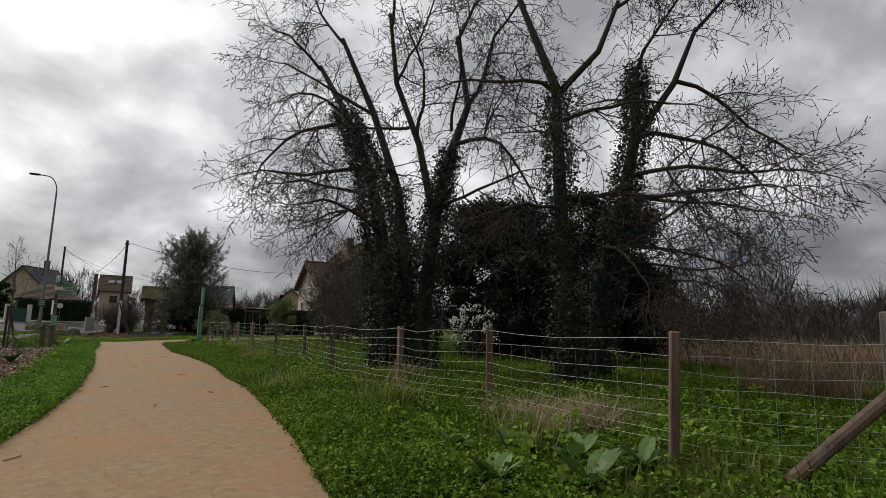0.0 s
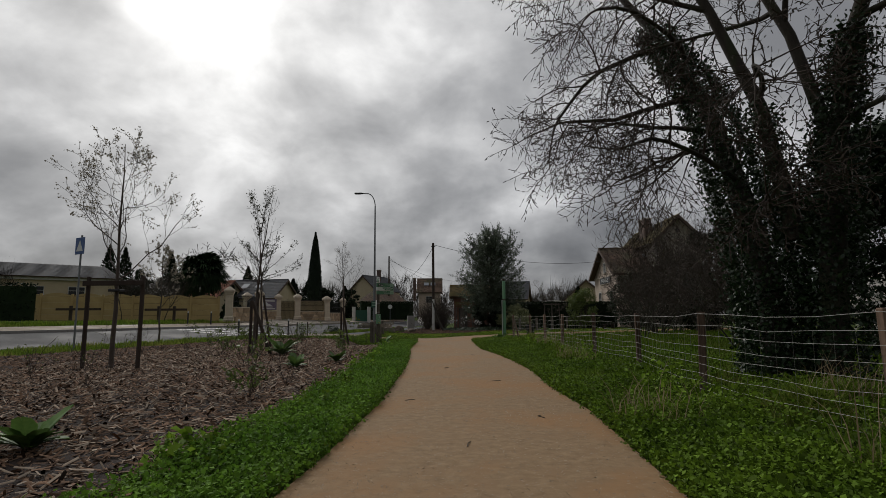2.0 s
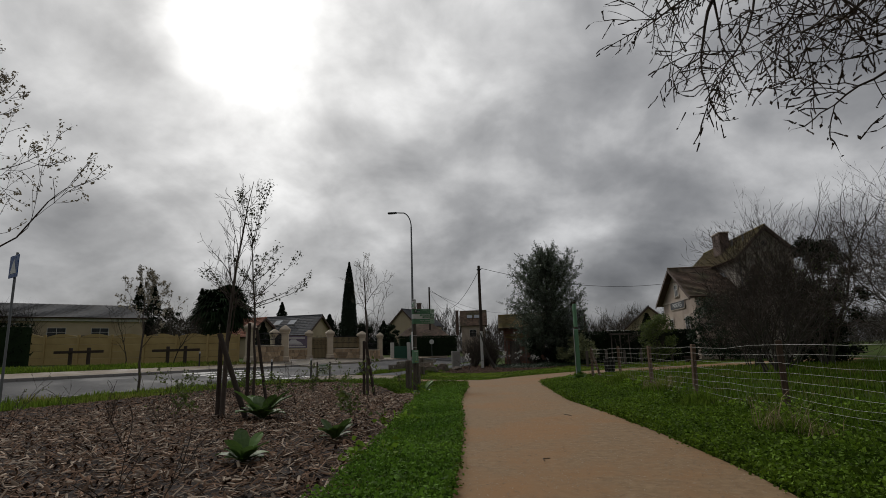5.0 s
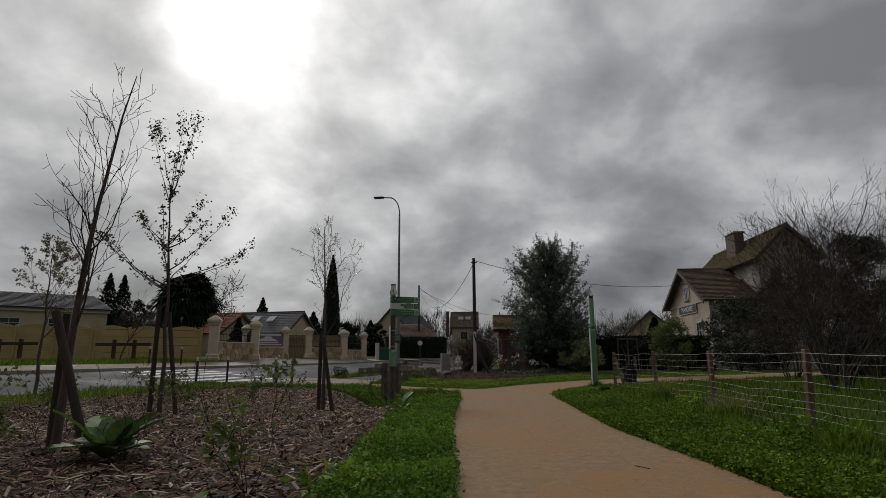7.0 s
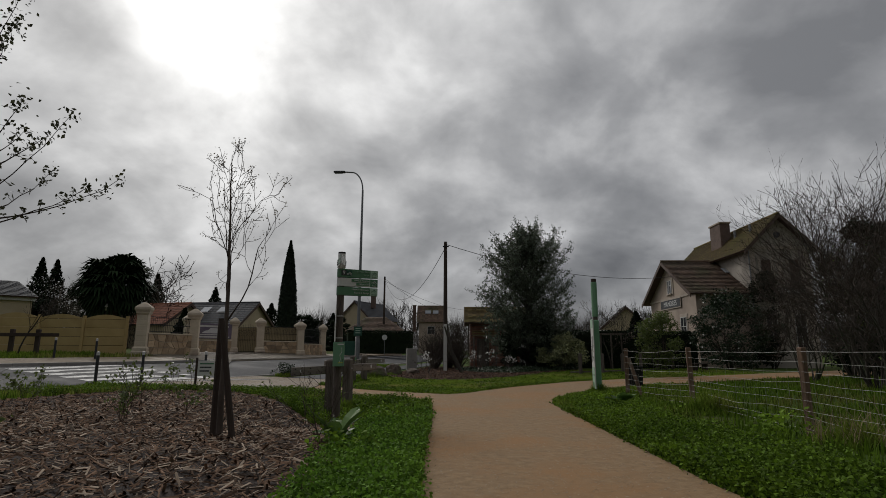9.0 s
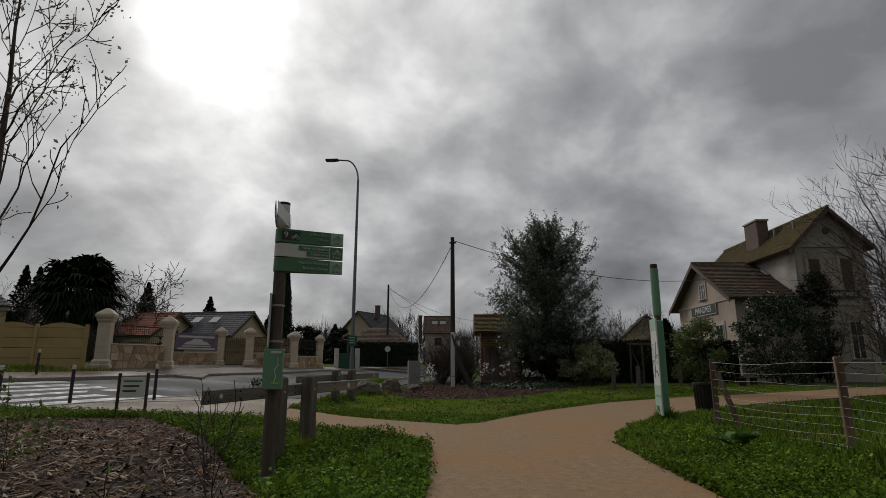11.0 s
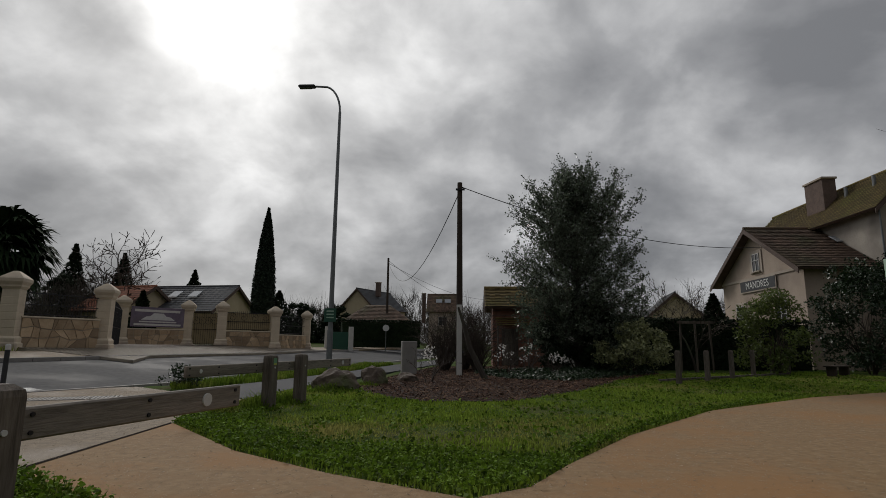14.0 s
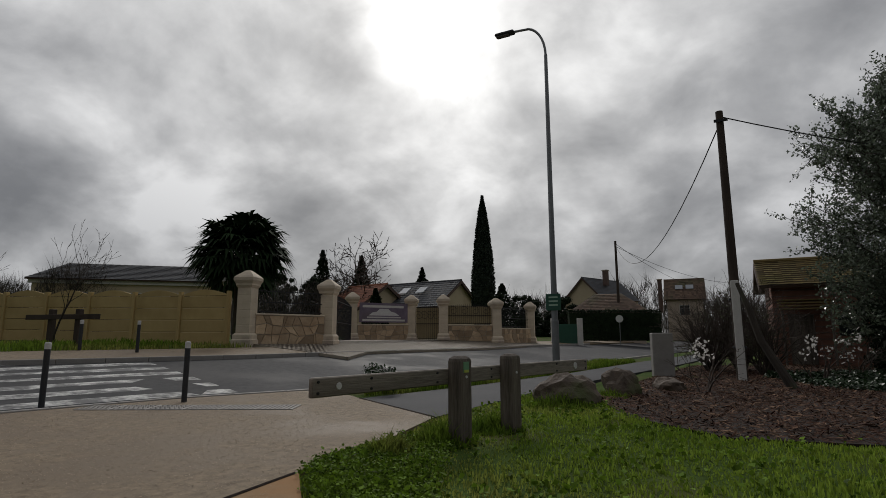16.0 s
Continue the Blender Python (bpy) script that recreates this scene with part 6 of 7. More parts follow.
def cyclist_mark(m, x, y, s, mat):
    bm = bmesh.new()
    for ox in (-0.32, 0.32):
        ring = [(ox * s + 0.2 * s * math.cos(k * 0.63), -0.2 * s + 0.2 * s * math.sin(k * 0.63), 0) for k in range(11)]
        for a_, b_ in zip(ring, ring[1:]):
            rod(bm, a_, b_, 0.028 * s, None, 4)
    for a_, b_ in (((-0.32, -0.2), (-0.05, 0.1)), ((-0.05, 0.1), (0.25, 0.1)), ((0.25, 0.1), (0.32, -0.2)), ((-0.05, 0.1), (0.02, -0.2)), ((-0.05, 0.3), (0.22, 0.15))):
        rod(bm, (a_[0] * s, a_[1] * s, 0), (b_[0] * s, b_[1] * s, 0), 0.035 * s, None, 4)
    ob = part("cycle_mark", bm, mat, sp)
    ob.matrix_basis = m @ pose(x, y, 0.002)
    return ob


m1 = direction_board(2.65, "green_sign", "pale_green", 22)
m2 = direction_board(2.467, "white_sign", "green_sign", 22)
m3 = direction_board(2.285, "green_sign", "pale_green", 22)


def route_plate(m, x0):
    plate_ = part("number_plate", prism([(x0, 0.03), (x0 + 0.105, 0.03), (x0 + 0.105, 0.14), (x0, 0.14)], 0, 0.002), "dark_text", sp, "dark route number plate")
    plate_.matrix_basis = m
    plate_ = part("cycle_plate", prism([(x0 + 0.11, 0.03), (x0 + 0.225, 0.03), (x0 + 0.225, 0.14), (x0 + 0.11, 0.14)], 0, 0.002), "dark_green", sp, "dark green cycle route plate")
    plate_.matrix_basis = m
    lettering("number", "9", 0.11, m @ pose(x0 + 0.052, 0.084, 0.004), "white_sign", sp)
    cyclist_mark(m, x0 + 0.168, 0.08, 0.095, "white_sign")


route_plate(m1, -0.02)
for j, txt in enumerate(("Le Mont-Ézard", "Verger")):
    lettering("text", txt, 0.044, m1 @ pose(0.57, 0.12 - 0.06 * j, 0.003), "pale_green", sp, "RIGHT")
for j, (txt, x0) in enumerate((("Vallée du Réveillon", 0.2), ("Liaison verte", 0.3))):
    bar = part("text_panel", a_box(x0 - 0.005, 0.575, 0.092 - 0.07 * j, 0.15 - 0.07 * j, -0.001, 0.001), "green_sign", sp)
    bar.matrix_basis = m2
    lettering("text", txt, 0.042, m2 @ pose(0.57, 0.12 - 0.07 * j, 0.003), "white_sign", sp, "RIGHT")
for j, txt in enumerate(("Massif de l'Arc-boisé", "Bois de la Grange")):
    lettering("text", txt, 0.044, m3 @ pose(0.57, 0.118 - 0.065 * j, 0.003), "white_sign", sp, "RIGHT")
for m_, txt, mt in ((m1, "6 min", "green_sign"), (m2, "9 min", "white_sign"), (m3, "20 min", "green_sign")):
    cyclist_mark(m_, 0.672, 0.105, 0.1, mt)
    lettering("text", txt, 0.04, m_ @ pose(0.672, 0.03, 0.003), mt, sp)
m4 = direction_board(2.85, "white_sign", "green_sign", -78, 0.62)
m5 = direction_board(2.85, "white_sign", "green_sign", 102, 0.62)
for m_ in (m4, m5):
    route_plate(m_, -0.02)
    for j in range(2):
        bar = part("text_panel", a_box(0.23, 0.43, 0.092 - 0.07 * j, 0.15 - 0.07 * j, -0.001, 0.001), "green_sign", sp)
        bar.matrix_basis = m_
    cyclist_mark(m_, 0.53, 0.105, 0.1, "white_sign")
panel = part("notice_board", a_box(-0.27, 0.27, -0.008, 0.008, 1.36, 2.0, 0.004), "white_sign", sp, "pale notice board seen from its back")
panel.matrix_basis = pose(-0.1, 0.09, 0, 0, 0, 104)
for z in (1.43, 1.86):
    part("clamp", turned([(0.079, z - 0.012), (0.083, z), (0.079, z + 0.012)], 18), "wire", sp, "thin steel band")
box_turn = pose(0, 0, 0, 0, 0, 12)
for nm, bm, mt, lab in (("map_box", a_box(-0.1, 0.12, -0.19, -0.07, 0.88, 1.34, 0.006), "green_totem", "green route leaflet box with a pale route line"),
                        ("route_line", tube([(0.06, -0.193, 1.24), (0.07, -0.193, 1.15), (0.03, -0.193, 1.1), (0.05, -0.193, 1.02), (0.03, -0.193, 0.96)], 0.006, 5), "white_sign", ""),
                        ("route_end", a_box(0.0, 0.09, -0.194, -0.19, 0.94, 0.96), "yellow_print", ""), ("title_bar", a_box(-0.02, 0.1, -0.193, -0.19, 1.29, 1.315), "white_sign", "")):
    ob = part(nm, bm, mt, sp, lab)
    ob.matrix_basis = box_turn
part("base_band", turned([(0.081, -0.4), (0.083, -0.1), (0.079, -0.09)], 20), "green_totem", sp, "green painted foot")

# ---- the map post ----
tp = base_of("map_post", 3.75, 35.85, 0, 0, "tall round post with green sleeve and hanging map board", "signpost")
part("pole", a_rod((0, 0, -0.2), (0, 0, 3.3), 0.072, 0.072, 18), "grey_wood", tp)
part("board_frame", a_box(-0.1, 0.08, -0.1, 0.1, 0.14, 2.1, 0.02), "green_totem", tp, "green painted metal carrier")
part("sleeve", turned([(0.084, 2.2), (0.088, 2.24), (0.088, 3.22), (0.084, 3.24)], 20), "green_totem", tp, "green metal sleeve")
part("cap", turned([(0.078, 3.24), (0.076, 3.34), (0.06, 3.345)], 20), "dark_wood", tp)
part("foot", turned([(0.1, 0), (0.105, 0.22), (0.095, 0.24)], 20), "green_totem", tp)
mp_turn = pose(0.0, 0, 0, 0, 0, -97)
for nm, x0, x1, y0, y1, z0, z1, mt in (("map_board", -0.25, 0.34, -0.125, -0.1, 0.12, 2.12, "white_sign"), ("map_band", -0.25, 0.34, -0.129, -0.126, 0.12, 0.72, "pale_green"), ("map_header", -0.25, 0.34, -0.129, -0.126, 1.86, 2.12, "pale_green"), ("text_strip", -0.15, 0.1, -0.133, -0.13, 0.2, 0.3, "green_sign")):
    ob = part(nm, a_box(x0, x1, y0, y1, z0, z1), mt, tp)
    ob.matrix_basis = mp_turn
g = np.random.default_rng(150)
bm = bmesh.new()
for road_line in (((-0.1, 0.86), (-0.04, 1.0), (0.02, 1.06), (0.0, 1.2), (0.08, 1.3), (0.14, 1.5), (0.2, 1.62)), ((0.02, 1.06), (0.12, 0.98), (0.2, 1.02), (0.27, 0.9)), ((0.0, 1.2), (-0.1, 1.25), (-0.16, 1.2)), ((0.08, 1.3), (0.2, 1.28), (0.28, 1.36))):
    for (xa, za), (xb, zb) in zip(road_line, road_line[1:]):
        rod(bm, (xa, -0.128, za), (xb, -0.128, zb), 0.006, None, 4)
for _ in range(14):
    z_ = 0.9 + 0.7 * g.random()
    box(bm, -0.2, -0.2 + 0.05 + 0.05 * g.random(), -0.129, -0.127, z_, z_ + 0.01)
for _ in range(7):
    x_, z_ = -0.1 + 0.36 * g.random(), 0.88 + 0.7 * g.random()
    box(bm, x_, x_ + 0.035, -0.13, -0.127, z_, z_ + 0.025)
ob = tagged(part("map_lines", bm, "dark_text", tp), kind="stuff")
ob.matrix_basis = mp_turn
bm = bmesh.new()
for k in range(5):
    rod(bm, (-0.14 + 0.1 * k, -0.131, 0.5), (-0.14 + 0.1 * k, -0.127, 0.5), 0.024, None, 12)
ob = part("icons", bm, "green_sign", tp)
ob.matrix_basis = mp_turn
ob = part("route_mark", a_box(0.1, 0.16, -0.13, -0.127, 1.2, 1.22), "yellow_print", tp)
ob.matrix_basis = mp_turn

# ---- bin, bollards, small posts ----
lb = base_of("litter_bin", 5.5, 38.0, 0, 0, "black slatted litter bin by the path", "bin")
part("body", turned([(0.2, 0.0), (0.24, 0.62), (0.27, 0.66), (0.27, 0.7), (0.22, 0.7), (0.2, 0.2)], 22), "black", lb)
for k in range(18):
    a_ = k * 2 * math.pi / 18
    part("slat", a_rod((0.215 * math.cos(a_), 0.215 * math.sin(a_), 0.03), (0.25 * math.cos(a_), 0.25 * math.sin(a_), 0.62), 0.018, 0.018, 5), "black", lb)


def bollard(x, y, z0, h=1.12):
    root = base_of("bollard", x, y, z0, 0, "slim dark steel bollard with a pale band at the top", "bollard", "bollards at the crossing")
    part("shaft", a_rod((0, 0, -0.1), (0, 0, h - 0.12), 0.05, 0.05, 16), "bollard_dark", root)
    part("band", turned([(0.052, h - 0.12), (0.053, h - 0.03), (0.045, h), (0.02, h + 0.005)], 16), "white_band", root, "pale reflective head")
    return root


for bx, by, bz in ((-12.4, 40.1, 0.0), (-10.7, 41.65, 0.0), (-19.3, 44.6, 0.62), (-18.0, 45.6, 0.6), (-12.5, 37.6, 0.0)):
    bollard(bx, by, bz)
for k in range(6):
    x_, y_ = 6.0 + 1.55 * k, 48.5 + 1.55 * k
    pst = part("wooden_post", square_stack([(0.07, -0.1), (0.07, 1.0), (0.05, 1.06)]), "grey_wood")
    pst.matrix_world = pose(x_, y_, 0, 0, 0, 45)
    tagged(pst, "short weathered timber post on the lawn edge", "post", "timber posts on the lawn edge")
edging = part("timber_edging", a_box(0, 9.5, -0.05, 0.05, -0.05, 0.1, 0.01), "grey_wood")
edging.matrix_world = pose(5.6, 49.2, 0, 0, 0, 38)
tagged(edging, "low timber edging beside the lawn posts", "edging")
sf = base_of("staking_frame", 10.0, 57.0, 0, 0, "timber frame of three stakes round a sapling", "stake")
for sx in (-0.75, 0.0, 0.75):
    part("pole", a_rod((sx, 0, -0.1), (sx * 0.9, 0, 2.4), 0.05, 0.05, 10), "grey_wood", sf)
part("cross_board", a_box(-0.85, 0.85, -0.1, -0.06, 2.25, 2.37, 0.006), "grey_wood", sf)
for fx, fy in ((-21.3, 45.2), (-27.0, 43.6)):
    z0 = float(terrain(fx, fy))
    fr = base_of("stake_frame", fx, fy, z0, 14, "dark timber frame of two posts and a long bar", "stake", "timber frames by the garden wall")
    for sx in (-0.55, 0.55):
        part("pole", a_box(sx - 0.09, sx + 0.09, -0.09, 0.09, -0.1, 1.2, 0.015), "dark_wood", fr)
    part("bar", a_box(-1.5, 1.5, -0.16, -0.1, 0.85, 1.02, 0.01), "dark_wood", fr)
pl = base_of("planting_notice", -8.15, 36.3, 0, 14, "small notice on two dark posts at the bed's edge", "sign")
for sx in (-0.3, 0.3):
    part("post", a_rod((sx, 0, -0.1), (sx, 0, 0.95), 0.035, 0.035, 10), "dark_wood", pl)
part("panel", a_box(-0.26, 0.26, -0.03, -0.01, 0.4, 0.86, 0.004), "white_sign", pl, "pale printed panel")
for k in range(3):
    part("text_bar", a_box(-0.2, 0.2 - 0.06 * k, -0.034, -0.031, 0.75 - 0.11 * k, 0.79 - 0.11 * k), "dark_text" if k else "green_sign", pl)
cs = base_of("crossing_sign", -13.5, 24.7, 0.1, -28, "blue square pedestrian crossing sign on a grey pole", "sign")
part("pole", a_rod((0, 0, -0.1), (0, 0, 4.35), 0.035, 0.035, 12), "steel_grey", cs)
part("plate", a_box(-0.33, 0.33, -0.06, -0.04, 3.6, 4.26, 0.01), "blue_sign", cs)
tri_bm = prism([(-0.24, -0.2), (0.24, -0.2), (0, 0.24)], 0, 0.003)
ob = part("triangle", tri_bm, "white_sign", cs, "white triangle")
ob.matrix_basis = pose(0, -0.062, 3.92, 90, 0, 0)


# ---- boulders ----
def boulder(x, y, sx, sy, sz, seed, label):
    bm = bmesh.new()
    bmesh.ops.create_icosphere(bm, subdivisions=3, radius=1.0)
    for v_ in bm.verts:
        n_ = noise.fractal(v_.co * 1.1 + Vector((seed, 0, 0)), 0.8, 2.0, 4)
        v_.co *= 1 + 0.28 * n_
        v_.co.x, v_.co.y, v_.co.z = v_.co.x * sx, v_.co.y * sy, max(v_.co.z, -0.4) * sz
    ob = part("boulder", bm, "rock")
    ob.matrix_world = pose(x, y, 0.32 * sz, 0, 0, seed * 40)
    return tagged(ob, label, "boulder", "boulders at the bed's edge")


boulder(-4.25, 44.7, 0.62, 0.45, 0.4, 1.0, "large mossy brown boulder at the bed's edge")
boulder(-3.55, 46.5, 0.42, 0.36, 0.42, 2.0, "upright brown boulder at the bed's edge")
boulder(-2.75, 48.0, 0.45, 0.3, 0.22, 3.0, "low flat boulder in the bark mulch")

# ---- lamp, poles, cables ----
lamp = base_of("street_lamp", -6.45, 52.3, 0.3, 0, "tall grey curved street lamp beside the footway", "street lamp")
part("shaft", turned([(0.12, -0.4), (0.12, 1.4), (0.105, 1.45), (0.075, 8.0), (0.06, 10.9)], 16), "steel_grey", lamp)
arc = [(0, 0, 10.85)] + [(-0.75 + 0.75 * math.cos(k * math.pi / 16), 0, 10.9 + 1.2 * math.sin(k * math.pi / 16)) for k in range(0, 8)] + [(-1.2, 0, 12.12)]
part("arm", tube(arc, 0.045, 10), "steel_grey", lamp)
part("head", a_box(-1.9, -1.15, -0.14, 0.14, 12.06, 12.18, 0.04), "bollard_dark", lamp, "flat dark lamp head")
part("lens", a_box(-1.85, -1.35, -0.1, 0.1, 12.04, 12.06), "glass", lamp)
plate = part("route_plate", a_box(-0.25, 0.25, -0.13, -0.115, 1.75, 2.3, 0.004), "dark_green", lamp, "dark green route plate")
for k in range(3):
    part("text_bar", a_box(-0.15, 0.15, -0.134, -0.131, 1.9 + 0.13 * k, 1.95 + 0.13 * k), "pale_green", lamp)
up1 = base_of("utility_pole", -1.15, 51.4, 0, 0, "dark timber utility pole with a pale concrete foot", "utility pole")
part("pole", a_rod((0, 0.02, 0.0), (0, 0.0, 7.65), 0.14, 0.1, 14), "dark_wood", up1)
part("foot_post", a_box(-0.1, 0.1, -0.24, -0.12, -0.1, 2.7, 0.015), "frame_white", up1, "pale concrete foot post")
for z in (0.9, 2.2):
    part("strap", turned([(0.17, z - 0.03), (0.175, z), (0.17, z + 0.03)], 14), "iron", up1)
part("bracket", a_box(-0.16, 0.2, -0.14, -0.1, 7.3, 7.38), "iron", up1)
part("insulator", turned([(0.02, 7.38), (0.05, 7.42), (0.03, 7.5)], 10), "frame_white", up1)
up2 = base_of("utility_pole", -10.8, 94.5, 0.5, 0, "dark timber utility pole beside the road", "utility pole")
part("pole", a_rod((0, 0, -0.1), (0, 0, 10.9), 0.17, 0.12, 12), "dark_wood", up2)
part("foot_post", a_box(-0.12, 0.12, -0.26, -0.14, -0.1, 2.8, 0.015), "frame_white", up2)
up3 = base_of("utility_pole", 1.5, 130, 0.5, 0, "far timber utility pole", "utility pole")
part("pole", a_rod((0, 0, -0.1), (0, 0, 9.5), 0.15, 0.1, 10), "dark_wood", up3)


def cable(pa, pb, sag, r=0.018):
    a_, b_ = Vector(pa), Vector(pb)
    pts = [a_.lerp(b_, k / 20) - Vector((0, 0, sag * 4 * (k / 20) * (1 - k / 20))) for k in range(21)]
    return tagged(part("overhead_cable", tube(pts, r, 5), "cable"), "thin black overhead cable between the poles", "cable", "overhead cables")


cable((-1.15, 51.4, 7.3), (-10.8, 94.5, 11.0), 3.0)
cable((-10.8, 94.5, 11.1), (-3.0, 128, 8.4), 0.7, 0.022)
cable((-1.15, 51.4, 7.5), (17.5, 63.5, 7.2), 0.9)
cable((-10.8, 94.5, 10.8), (1.5, 130, 9.3), 0.9, 0.022)

# ---- gate pillars, walls and ironwork ----
PIL = {"a": (-18.9, 50.85), "b": (-17.65, 54.55), "c": (-21.9, 62.2), "d": (-19.65, 65.7), "e": (-17.63, 66.35), "f": (-14.76, 68.45), "g": (-13.8, 72.95)}


def pillar(x, y, h, turn):
    z0 = float(terrain(x, y)) - 0.05
    root = base_of("gate_pillar", x, y, z0, turn, "pale dressed stone gate pillar with moulded base and pyramid cap", "pillar", "gate pillars")
    part("plinth", square_stack([(0.42, -0.1), (0.42, 0.22), (0.38, 0.26), (0.38, 0.42), (0.31, 0.52)]), "pillar_stone", root)
    n = 6
    zs = [0.52 + (h - 0.9 - 0.52) * k / n for k in range(n + 1)]
    for k in range(n):
        part("block", square_stack([(0.285, zs[k]), (0.295, zs[k] + 0.015), (0.295, zs[k + 1] - 0.015), (0.285, zs[k + 1])]), "pillar_stone", root)
    t = h - 0.9
    part("cap", square_stack([(0.3, t), (0.36, t + 0.1), (0.36, t + 0.16), (0.43, t + 0.3), (0.43, t + 0.42), (0.36, t + 0.5), (0.1, t + 0.72), (0.02, t + 0.74)]), "pillar_stone", root)
    return root


for k, turn in (("a", 18), ("b", 18), ("c", 40), ("d", 20), ("e", 30), ("f", 40), ("g", 12)):
    pillar(*PIL[k], 3.2 if k != "a" else 3.25, turn)


def stone_wall(pa, pb, h, seed, label):
    """A low wall faced with crazy paving; every stone a piece."""
    a_, b_ = Vector((*pa, 0)), Vector((*pb, 0))
    d_ = b_ - a_
    L = d_.length
    root = base_of("garden_wall", a_.x, a_.y, float(terrain(a_.x, a_.y)) - 0.05, math.degrees(math.atan2(d_.y, d_.x)), label, "wall", "low stone-faced garden walls", "structure")
    part("core", a_box(0.3, L - 0.3, -0.14, 0.14, -0.1, h), "mortar", root)
    part("coping", a_box(0.28, L - 0.28, -0.19, 0.19, h, h + 0.07, 0.015), "pillar_stone", root)
    g_ = np.random.default_rng(seed)
    nx_, nz_ = max(4, int(L / 0.42)), 3
    grid = [[(0.32 + (L - 0.64) * i / nx_ + (0.12 * g_.normal() if 0 < i < nx_ else 0), h * j / nz_ + (0.06 * g_.normal() if 0 < j < nz_ else 0)) for i in range(nx_ + 1)] for j in range(nz_ + 1)]
    for j in range(nz_):
        for i in range(nx_):
            q = [grid[j][i], grid[j][i + 1], grid[j + 1][i + 1], grid[j + 1][i]]
            cx_ = sum(p[0] for p in q) / 4
            cz_ = sum(p[1] for p in q) / 4
            q = [(cx_ + (p[0] - cx_) * 0.9, cz_ + (p[1] - cz_) * 0.9) for p in q]
            for side in (-1,):
                st = part("stone", prism(q, 0.14, 0.17 + 0.012 * g_.random()), "wall_stone", root)
                st.matrix_basis = pose(0, 0, 0, 90, 0, 0)
    return root


def iron_panel(pa, pb, z0, h, label, name="iron_railing", board=False):
    """Wrought iron bars with scrolls between two rails."""
    a_, b_ = Vector((*pa, 0)), Vector((*pb, 0))
    d_ = b_ - a_
    L = d_.length
    root = base_of(name, a_.x, a_.y, float(terrain(a_.x, a_.y)) + z0, math.degrees(math.atan2(d_.y, d_.x)), label, "railing" if name == "iron_railing" else "gate")
    for z in (0.06, h * 0.45, h * 0.92):
        part("rail", a_box(0.3, L - 0.3, -0.015, 0.015, z - 0.018, z + 0.018), "iron", root)
    n = int((L - 0.6) / 0.13)
    for k in range(n + 1):
        x_ = 0.3 + (L - 0.6) * k / n
        part("bar", a_rod((x_, 0, 0), (x_, 0, h * (0.92 + 0.12 * math.sin(math.pi * k / n))), 0.009, 0.009, 5), "iron", root)
    for k in range(4):
        cx_ = 0.3 + (L - 0.6) * (k + 0.5) / 4
        pts = [(cx_ + (0.03 + 0.035 * q / 3) * math.cos(q * 0.6) * 1.6, -0.02, h * 0.68 + (0.03 + 0.035 * q / 3) * math.sin(q * 0.6) * 1.6) for q in range(15)]
        part("scroll", tube(pts, 0.012, 5), "iron", root)
    if board:
        part("screen", a_box(0.32, L - 0.32, 0.04, 0.06, 0.02, h * 0.9), "bamboo", root, "pale slatted privacy screen")
    return root


stone_wall(PIL["a"], PIL["b"], 1.25, 160, "low wall faced with irregular brown and cream stones between pillars")
iron_panel(PIL["a"], PIL["b"], 1.3, 1.0, "black wrought iron railing with scrolls on the stone wall")
iron_panel(PIL["b"], PIL["c"], 0.05, 2.3, "tall black wrought iron gate", "iron_gate")
stone_wall(PIL["c"], PIL["d"], 1.0, 161, "low wall faced with irregular cream stones below the banner")
iron_panel(PIL["d"], PIL["e"], 0.05, 2.3, "black wrought iron pedestrian gate with scrolls", "iron_gate", True)
stone_wall(PIL["e"], PIL["f"], 1.0, 162, "low wall faced with irregular cream stones")
iron_panel(PIL["e"], PIL["f"], 1.05, 1.3, "black iron railing with a pale screen behind", board=True)
stone_wall(PIL["f"], PIL["g"], 1.0, 163, "low wall faced with irregular cream stones")
iron_panel(PIL["f"], PIL["g"], 1.05, 1.4, "black wrought iron railing with scrolls")
a_, b_ = Vector((*PIL["c"], 0)), Vector((*PIL["d"], 0))
bn = base_of("banner", a_.x, a_.y, float(terrain(a_.x, a_.y)), math.degrees(math.atan2((b_ - a_).y, (b_ - a_).x)), "printed fabric banner with worn grey and pink picture on the fence", "banner")
L = (b_ - a_).length
part("cloth", a_box(0.4, L - 0.4, -0.22, -0.2, 1.12, 2.35), "banner", bn)
part("text_bar", a_box(0.6, L - 0.7, -0.226, -0.222, 2.05, 2.2), "frame_white", bn)
part("text_bar", a_box(0.6, L - 0.6, -0.226, -0.222, 1.2, 1.32), "frame_white", bn)
part("text_bar", a_box(0.9, L - 0.9, -0.226, -0.222, 1.4, 1.48), "frame_white", bn)
part("picture", prism([(1.0, 1.55), (L - 1.0, 1.55), (L - 1.3, 1.75), (L / 2 + 0.5, 1.8), (L / 2 + 0.3, 1.98), (L / 2 - 0.3, 1.98), (L / 2 - 0.5, 1.8), (1.3, 1.75)], 0.0, 0.004), "white_band", bn).matrix_basis = pose(0, -0.221, 0, 90, 0, 0)

